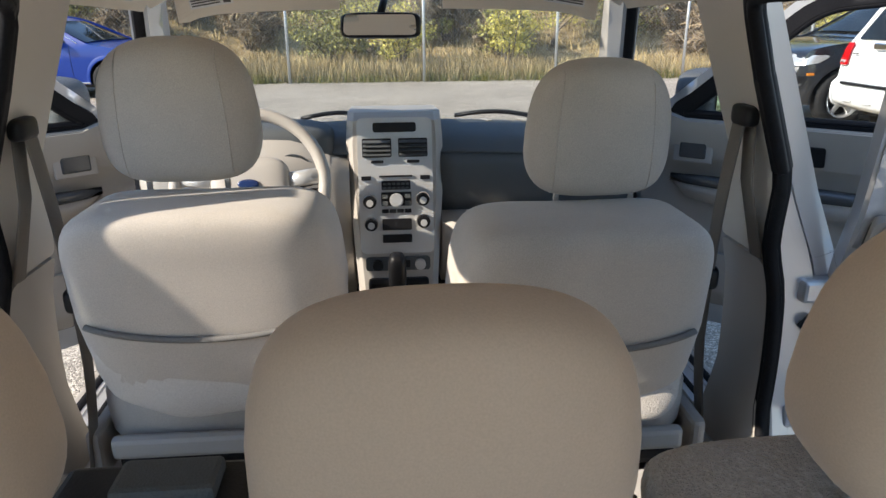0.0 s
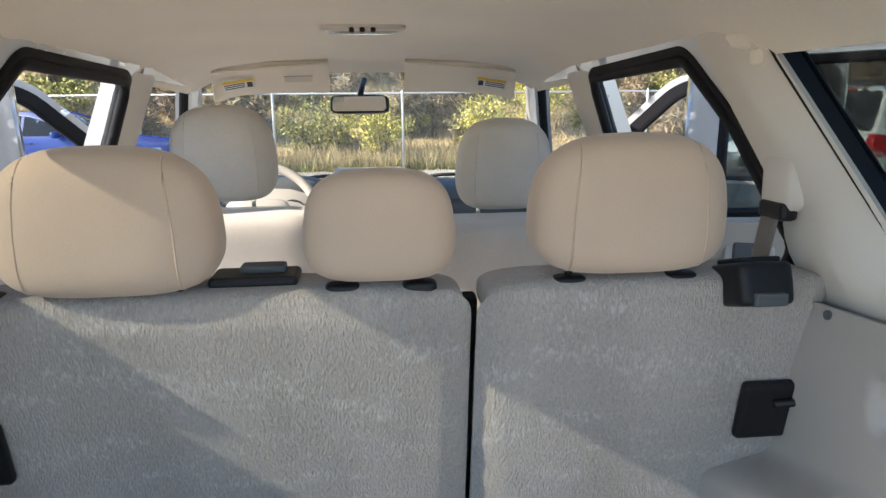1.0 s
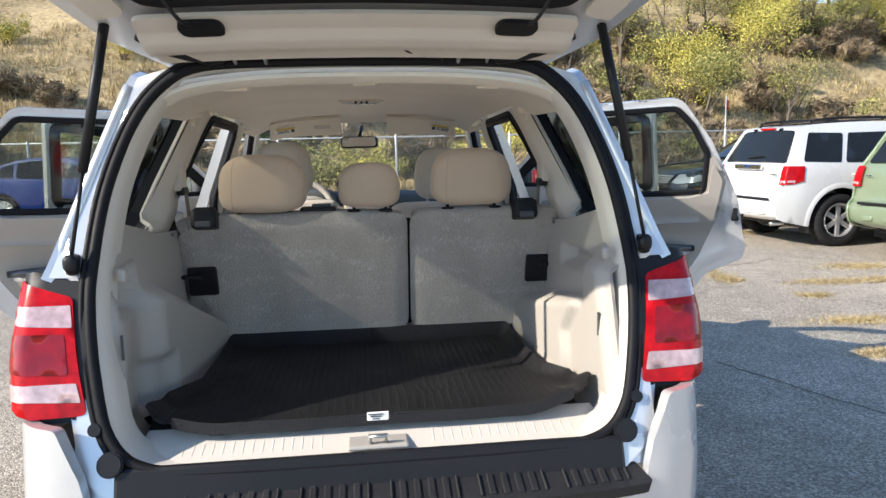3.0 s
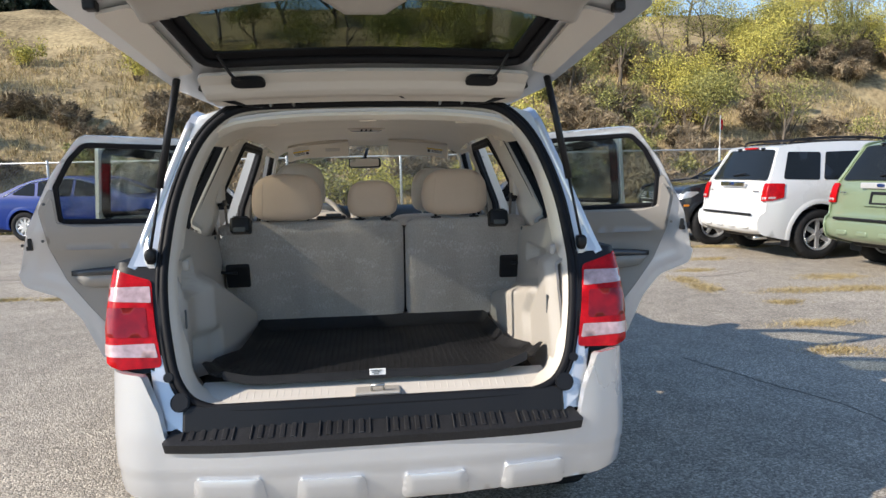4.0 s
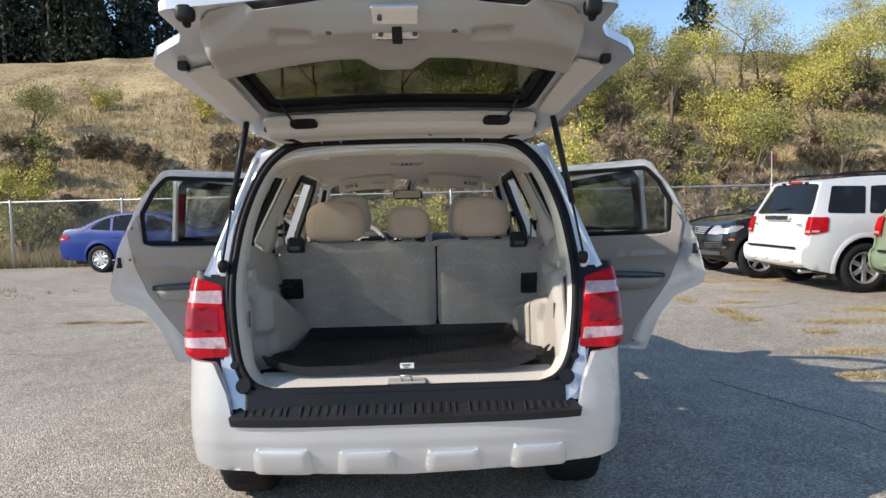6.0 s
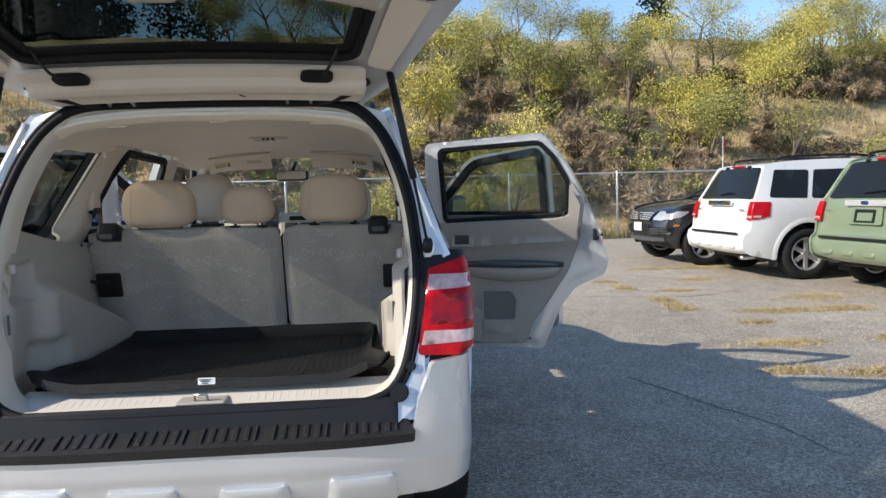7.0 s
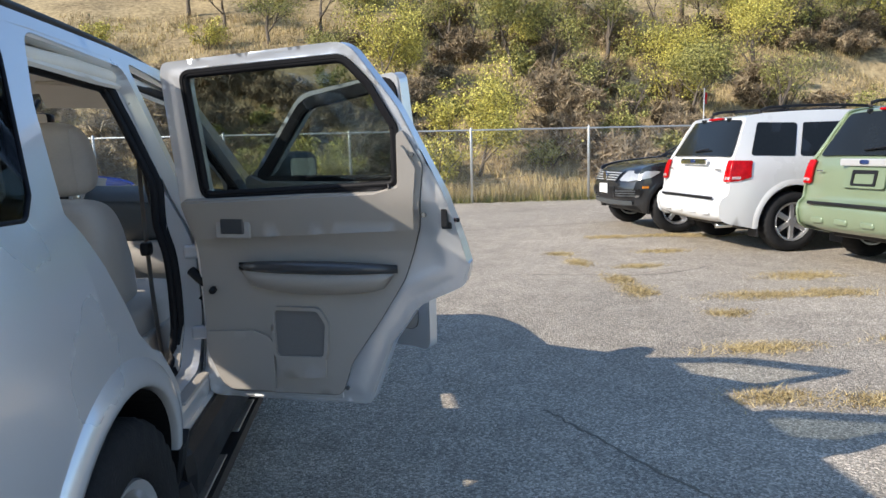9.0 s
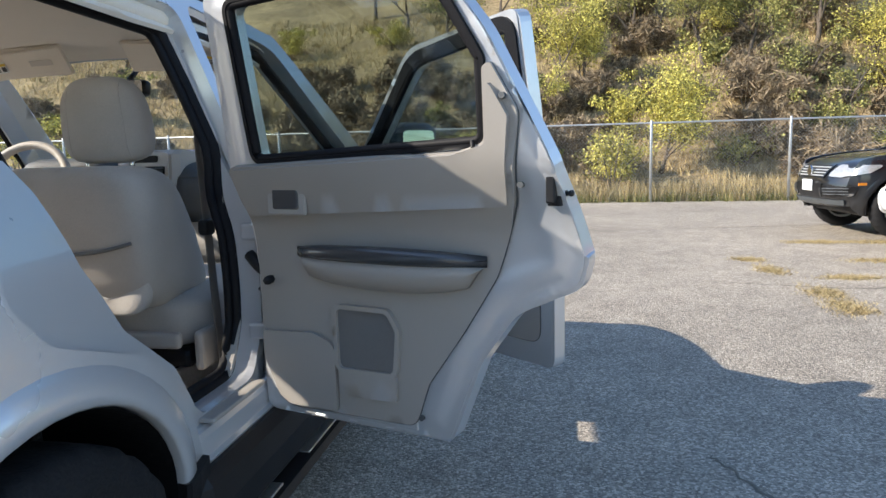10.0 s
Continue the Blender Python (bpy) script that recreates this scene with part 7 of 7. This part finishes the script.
# ---- plants on the bank and in the yard ----
LEAF_GREEN = mat("olive_leaves", (0.18, 0.19, 0.055), 0.75, 0, 0.45, 20, 1.5, 0.0, spread=(0.46, 0.43, 0.13), per_island=0.9)
LEAF_YELLOW = mat("yellowing_leaves", (0.34, 0.32, 0.075), 0.75, 0, 0.4, 20, 1.5, 0.0, spread=(0.74, 0.65, 0.15), per_island=0.9)
LEAF_DARK = mat("dark_conifer_needles", (0.014, 0.028, 0.014), 0.8, 0, 0.4, 20, 1.5, 0.0, per_island=0.6)
BRUSH = mat("brown_brush_twigs", (0.20, 0.15, 0.10), 0.95, 0, 0.4, 20, 1.5, 0.0, spread=(0.40, 0.31, 0.19), per_island=0.9)
STRAW = mat("straw_grass", (0.34, 0.255, 0.115), 0.95, 0, 0.4, 20, 1.5, 0.0, spread=(0.62, 0.49, 0.25), per_island=0.9)
GRASS_GREEN = mat("green_weeds", (0.11, 0.13, 0.03), 0.9, 0, 0.4, 20, 1.5, 0.0, spread=(0.26, 0.25, 0.08), per_island=0.9)
BARK = mat("grey_brown_bark", (0.13, 0.105, 0.08), 0.95, 0, 0.4, 40, 6.0, 0.6)
rng = np.random.default_rng(7)


def leaf_cloud(centres, radii, per, size, flat=0.75, slim=0.36):
    """Many small bent leaves round each centre: verts and faces."""
    C = np.repeat(np.array(centres), per, 0)
    Rr = np.repeat(np.array(radii), per)
    n = len(C)
    d = rng.normal(size=(n, 3))
    d /= np.linalg.norm(d, axis=1)[:, None]
    d *= (rng.random(n) ** 0.45 * Rr)[:, None]
    d[:, 2] *= flat
    P = C + d
    a = rng.normal(size=(n, 3))
    a /= np.linalg.norm(a, axis=1)[:, None]
    b = np.cross(a, rng.normal(size=(n, 3)))
    b /= np.linalg.norm(b, axis=1)[:, None]
    sz = size * (0.6 + 0.8 * rng.random(n))[:, None]
    V = np.stack([P - a * sz * 0.6, P + b * sz * slim, P + a * sz * 0.6, P - b * sz * slim], 1).reshape(-1, 3)
    F = np.arange(4 * n).reshape(-1, 4)
    return V, F


def blades(P, height, width, lean=0.35, per=5, spread=0.07):
    """Tufts of thin upright blades at the points P."""
    n = len(P) * per
    B = np.repeat(P, per, 0) + np.concatenate([rng.normal(0, spread, (n, 2)), np.zeros((n, 1))], 1)
    h = np.repeat(np.broadcast_to(height, len(P)), per) * (0.5 + 0.7 * rng.random(n))
    a = rng.random(n) * 2 * np.pi
    side = np.stack([np.cos(a), np.sin(a), np.zeros(n)], 1) * width
    tip = B + np.stack([rng.normal(0, lean, n) * h, rng.normal(0, lean, n) * h, h], 1)
    V = np.stack([B - side, B + side, tip], 1).reshape(-1, 3)
    return V, np.arange(3 * n).reshape(-1, 3)


def mesh_np(name, V, F, material, parent=None, kind=""):
    me = bpy.data.meshes.new(name)
    me.from_pydata(V.tolist(), [], F.tolist())
    me.materials.append(material)
    ob = new(name, me)
    ob.parent = parent
    if kind:
        ob["kind"] = kind
    return ob


def grow_limbs(base, height, spread, rnd, levels=3, r0=0.09):
    """A tapering trunk with forking limbs; gives the tubes' data and the twig ends."""
    V, F, ends = [], [], []

    def limb(p, d, length, r, lv):
        pts, rs = [Vector(p)], [r]
        q, dd = Vector(p), Vector(d)
        for k in range(4):
            dd = (dd + Vector((rnd.uniform(-.22, .22), rnd.uniform(-.22, .22), 0.06))).normalized()
            q = q + dd * (length / 4)
            pts.append(Vector(q)), rs.append(r * (1 - 0.16 * (k + 1)))
        v, f = tube_data(pts, rs, 5 if lv < 2 else 4)
        n = len(V)
        V.extend(v), F.extend([tuple(i + n for i in g) for g in f])
        if lv >= levels:
            ends.extend([pts[-1], pts[-2]])
            return
        if lv >= 1:
            ends.append(pts[-1])
        for k in range(rnd.choice((3, 4)) if lv < 2 else 3):
            t = rnd.uniform(0.25, 1.0)
            i = min(3, int(t * 4))
            start = pts[i].lerp(pts[i + 1], t * 4 - i)
            out = Vector((rnd.uniform(-1, 1), rnd.uniform(-1, 1), rnd.uniform(0.05, 0.85))).normalized()
            limb(start, (dd * 0.5 + out * spread).normalized(), length * rnd.uniform(0.6, 0.85), rs[i] * 0.55, lv + 1)
    limb(base, (rnd.uniform(-.15, .15), rnd.uniform(-.15, .15), 1), height * 0.36, r0, 0)
    return V, F, ends


def tree(x, y, height, leaf, per, seed, spread=0.9, lsize=0.13, bare=0.0, label=""):
    rnd = random.Random(seed)
    t = thing("tree", label or ("slender autumn tree with thinning yellow-green leaves" if leaf else "bare twiggy tree on the dry bank"), "tree", (x, y, hill_z(x, y) - 0.1), "trees on the bank")
    V, F, ends = grow_limbs((0, 0, 0), height, spread, rnd, 3, 0.021 * height)
    part("trunk", (V, F), BARK, t, "", True)
    if leaf:
        keep = [e for e in ends if rnd.random() > bare]
        V, F = leaf_cloud([tuple(e) for e in keep], [rnd.uniform(0.40, 0.95) * height / 5 for _ in keep], per, lsize)
        mesh_np("crown", V, F, leaf, t)
    return t


def shrub(x, y, w, h, leaf, per, seed, lsize=0.10, label="", category="shrub", group="shrubs on the bank"):
    rnd = random.Random(seed)
    t = thing("shrub", label, category, (x, y, hill_z(x, y) - 0.05), group)
    V, F, cs, rs = [], [], [], []
    for k in range(9):
        a, r = rnd.uniform(0, 6.28), rnd.uniform(0.1, 0.5) * w
        tip = Vector((r * math.cos(a), r * math.sin(a), h * rnd.uniform(0.45, 0.95)))
        v, f = tube_data([(0.1 * tip.x, 0.1 * tip.y, 0), tip * 0.5 + Vector((0, 0, 0.1 * h)), tip], [0.03, 0.018, 0.006], 4)
        n = len(V)
        V += v
        F += [tuple(i + n for i in g) for g in f]
        for q in (0.55, 0.8, 1.0):
            cs.append(tuple(tip * q + Vector((rnd.uniform(-.2, .2), rnd.uniform(-.2, .2), rnd.uniform(-.1, .15)))))
            rs.append(rnd.uniform(0.22, 0.40) * max(w, h) * 0.5)
    part("trunk", (V, F), BARK, t)
    V, F = leaf_cloud(cs, rs, per, lsize, 0.75, 0.36 if leaf is not BRUSH else 0.05)
    mesh_np("foliage", V, F, leaf, t)
    return t


# trees along the crest and on the slope
k = 0
for x, y, h, lf, bare in ((1.7, 25.8, 5.0, LEAF_YELLOW, 0.1), (2.6, 26.6, 4.0, LEAF_YELLOW, 0.2), (7.1, 27.0, 5.0, LEAF_GREEN, 0.0), (4.7, 30.5, 5.2, LEAF_GREEN, 0.3), (8.5, 27, 5.2, LEAF_GREEN, 0.1), (11.5, 29, 5.6, LEAF_GREEN, 0.1), (14.0, 26.5, 4.6, LEAF_YELLOW, 0.15), (16.5, 31, 6.2, LEAF_GREEN, 0.2), (19.5, 31, 5.0, LEAF_YELLOW, 0.1), (22.0, 31, 6.4, LEAF_YELLOW, 0.25), (25.5, 32.5, 5.4, LEAF_YELLOW, 0.1), (29.0, 30, 5.6, LEAF_GREEN, 0.2), (33.0, 27, 5.2, LEAF_YELLOW, 0.2),
                          (6.0, 30.5, 5.6, LEAF_YELLOW, 0.35), (37.5, 31, 6.0, LEAF_YELLOW, 0.2), (12.8, 23.5, 3.9, LEAF_GREEN, 0.3), (4.6, 20.2, 3.6, LEAF_YELLOW, 0.15), (27.0, 35, 6.5, LEAF_GREEN, 0.3), (18.0, 36, 6.6, LEAF_YELLOW, 0.4),
                          (-17.5, 29, 4.6, LEAF_GREEN, 0.5), (-13.5, 21.5, 3.4, LEAF_YELLOW, 0.55),
                          (-3.0, 31.5, 4.8, LEAF_GREEN, 0.2), (-0.8, 33.0, 5.4, LEAF_YELLOW, 0.2), (1.4, 31.0, 4.6, LEAF_GREEN, 0.1), (-5.4, 34.0, 4.6, LEAF_GREEN, 0.3), (3.0, 35.0, 5.4, LEAF_GREEN, 0.2),
                          (-7.5, 36.0, 6.0, LEAF_GREEN, 0.2), (-4.2, 37.5, 6.4, LEAF_YELLOW, 0.2), (-1.6, 38.0, 6.2, LEAF_GREEN, 0.15), (0.8, 36.5, 6.4, LEAF_GREEN, 0.15), (2.2, 39.0, 6.6, LEAF_YELLOW, 0.2), (-6.0, 40.0, 6.6, LEAF_GREEN, 0.2)):
    tree(x, y, h, lf, 105, 100 + k, lsize=0.056, bare=bare)
    k += 1
for x, y, h in ((10.0, 22.0, 4.2), (15.2, 22.5, 4.4), (20.0, 30.5, 4.6), (24.0, 34, 6.5), (-19.5, 22.5, 4.5), (31.0, 23.5, 4.2), (7.4, 33, 5.2), (-24.0, 26.0, 5.0)):
    tree(x, y, h, None, 0, 300 + k)
    k += 1
for i in range(26):
    x = 3.5 + 1.45 * i + random.uniform(-0.6, 0.6)
    y = random.uniform(24.5, 37.0) if x < 19 else random.uniform(30.0, 38.0)
    tree(x, y, random.uniform(3.8, 5.8), LEAF_YELLOW if random.random() < 0.62 else LEAF_GREEN, 92, 1300 + i, lsize=0.056, bare=random.uniform(0.0, 0.35))
# bright shrubs at the bank's foot
for x, y, w, h, lf in ((6.0, 22.5, 3.4, 2.7, LEAF_YELLOW), (4.0, 22.8, 2.2, 2.0, LEAF_YELLOW), (9.3, 21.5, 2.0, 1.6, LEAF_GREEN), (1.2, 24.6, 2.0, 1.6, LEAF_YELLOW), (-0.5, 30.0, 2.6, 1.6, LEAF_GREEN), (3.4, 32.5, 3.0, 2.0, LEAF_GREEN), (12.6, 24.5, 3.0, 2.4, LEAF_YELLOW), (18.6, 22.0, 2.6, 1.8, LEAF_GREEN), (3.1, 18.4, 1.9, 1.6, LEAF_YELLOW), (0.4, 18.3, 2.3, 1.9, LEAF_YELLOW), (-1.3, 19.0, 2.2, 1.6, LEAF_GREEN), (11.8, 18.5, 1.6, 1.5, LEAF_YELLOW),
                       (-14.2, 18.7, 3.0, 2.6, LEAF_YELLOW), (-11.6, 18.2, 2.6, 2.2, LEAF_GREEN), (-17.3, 19.2, 3.2, 2.8, LEAF_YELLOW), (-20.5, 18.8, 3.0, 2.6, LEAF_GREEN), (-10.5, 31.5, 2.2, 1.5, LEAF_YELLOW), (-5.6, 31.0, 1.8, 1.3, LEAF_YELLOW), (-16.0, 33.0, 2.0, 1.6, LEAF_YELLOW),
                       (9.6, 24.8, 3.0, 2.4, LEAF_GREEN), (16.8, 24.5, 3.2, 2.6, LEAF_GREEN), (22.8, 31.0, 3.0, 2.4, LEAF_GREEN), (28.6, 25.5, 3.0, 2.4, LEAF_YELLOW), (13.4, 28.5, 3.2, 2.6, LEAF_YELLOW), (20.6, 32.0, 3.2, 2.8, LEAF_YELLOW), (26.6, 31.0, 3.0, 2.6, LEAF_YELLOW), (33.5, 32.0, 3.2, 2.6, LEAF_YELLOW), (8.0, 30.0, 2.6, 2.0, LEAF_YELLOW)):
    shrub(x, y, w, h, lf, 120, 500 + k, 0.058, "leafy shrub turning yellow at the foot of the bank" if lf is LEAF_YELLOW else "dark olive leafy shrub on the dry bank")
    k += 1
# low brown scrub over the right-hand bank and in a band on the left
for i in range(270):
    if i < 200:
        x, y = random.uniform(0.5, 34), random.uniform(19.0, 34)
    else:
        x, y = random.uniform(-26, 1), random.uniform(20.0, 27.5)
    w = random.uniform(1.0, 2.2)
    if x > 18 and 21.5 < y < 29.5:
        y -= 7.0 if y < 25.5 else -4.5
        y = max(y, 18.2)
    shrub(x, y, w, w * random.uniform(0.5, 0.75), *((BRUSH, 95, 800 + i, 0.36) if random.random() < 0.82 else (LEAF_GREEN, 40, 800 + i, 0.09)), "low brown scrub on the dry bank")
# conifers beyond the crest
for i, (x, y, h) in enumerate(((-27, 50, 9), (-23.5, 53, 10), (-31, 52, 9.5), (-19.5, 51, 8.5), (-35, 55, 10.5), (-16, 54, 8.8), (-12.5, 52, 7.6), (19.6, 46, 6.5), (-40, 52, 10), *[(-47 + 1.05 * (q % 26) + 0.7 * math.sin(q * 7.3), 47.5 + 5 * (q // 26) + 1.5 * math.sin(q * 3.1), 10.0 + 1.6 * math.sin(q * 5.7) - 0.10 * (q % 26)) for q in range(52)])):
    t = thing("conifer", "dark green conifer beyond the crest of the bank", "tree", (x, y, hill_z(x, y) - 0.2), "conifers")
    part("trunk", tube_data([(0, 0, 0), (0, 0, h)], [0.16, 0.02], 6), BARK, t)
    rnd = random.Random(i)
    cs, rs = [], []
    for q in range(46):
        z = h * (0.08 + 0.9 * q / 46)
        rr = 0.27 * h * (1 - z / h) ** 0.85
        a = rnd.uniform(0, 6.28)
        cs.append((rr * 0.6 * math.cos(a), rr * 0.6 * math.sin(a), z)), rs.append(rr * 0.6 + 0.12)
    V, F = leaf_cloud(cs, rs, 40, 0.26, 0.5)
    mesh_np("crown", V, F, LEAF_DARK, t)


def on_bank(n, x0, x1, y0, y1):
    x, y = rng.uniform(x0, x1, n), rng.uniform(y0, y1, n)
    return np.array([(a, b, hill_z(a, b) - 0.03) for a, b in zip(x, y)])


P = on_bank(26000, -30, 40, 17.0, 36)
dens = np.array([noise.noise(Vector((p[0] * 0.35, p[1] * 0.35, 9.0))) for p in P])
V, F = blades(P[dens > -0.25], 0.32, 0.016, 0.35, 5, 0.12)
tagged(mesh_np("dry_grass", V, F, STRAW, None, "stuff"), "dry straw-coloured grass over the bank", "grass")
P = on_bank(5200, -24, 28, 16.55, 18.2)
V, F = blades(P, 0.45, 0.012, 0.25, 6, 0.08)
tagged(mesh_np("tall_dry_weeds", V, F, STRAW, None, "stuff"), "tall dry weeds behind the fence", "grass")
P = on_bank(2600, -24, 28, 16.35, 17.2)
V, F = blades(P, 0.26, 0.010, 0.3, 6, 0.06)
tagged(mesh_np("green_grass", V, F, GRASS_GREEN, None, "stuff"), "green grass along the foot of the fence", "grass")
# straw tufts in the yard's cracks
spots = ((3.88, 3.46, 0.40, 0.10), (3.46, 2.62, 0.22, 0.09), (4.03, 2.49, 0.34, 0.10), (3.79, 5.34, 0.14, 0.30), (4.15, 4.39, 0.18, 0.08), (4.75, 4.95, 0.45, 0.12), (5.38, 4.91, 0.40, 0.16), (4.88, 3.48, 0.16, 0.07), (3.70, 7.67, 0.16, 0.10), (4.86, 9.10, 0.40, 0.14), (5.60, 9.07, 0.45, 0.14),
         (3.81, 5.88, 0.12, 0.26), (3.72, 7.0, 0.10, 0.24), (6.3, 8.9, 0.5, 0.2), (5.6, 5.7, 0.4, 0.18), (5.0, 7.6, 0.3, 0.12), (4.3, 6.6, 0.25, 0.10), (6.3, 3.3, 0.5, 0.18), (-4.3, 6.4, 0.28, 0.07), (-3.7, 6.3, 0.2, 0.06))
pts = []
for x, y, a, b in spots:
    for _ in range(int(480 * (a + b))):
        pts.append((x + rng.normal(0, a * 0.5), y + rng.normal(0, b * 0.5), 0.0))
V, F = blades(np.array(pts), 0.03, 0.003, 1.3, 5, 0.04)
tagged(mesh_np("straw_tufts", V, F, STRAW, None, "stuff"), "flattened straw tufts growing from the asphalt", "grass")
pts = [(rng.normal(-9.4, 0.9), rng.normal(9.2, 0.7), 0.0) for _ in range(900)]
V, F = blades(np.array(pts), 0.10, 0.006, 0.5, 5, 0.04)
tagged(mesh_np("weed_patch", V, F, GRASS_GREEN, None, "stuff"), "green weeds growing in the yard", "grass")
shrub(-9.4, 9.0, 1.5, 0.7, BRUSH, 30, 990, 0.16, "sparse dry shrub at the yard's edge", "shrub", "")
# small flag on a pole by the fence
fl = thing("flag_pole", "thin pole with a small red and white flag", "flag", (9.95, FENCE_Y + 0.3, 0))
tube("pole", [(0, 0, 0), (0, 0, 2.75)], 0.015, GALV, fl, 6)
sheet("flag", [(0, 2.38), (0.09, 2.34), (0.10, 2.62), (0.0, 2.68)], lambda x, z: (x, 0.03 * math.sin(x * 20), z), RED_LENS, fl, 0.003, 0.05)
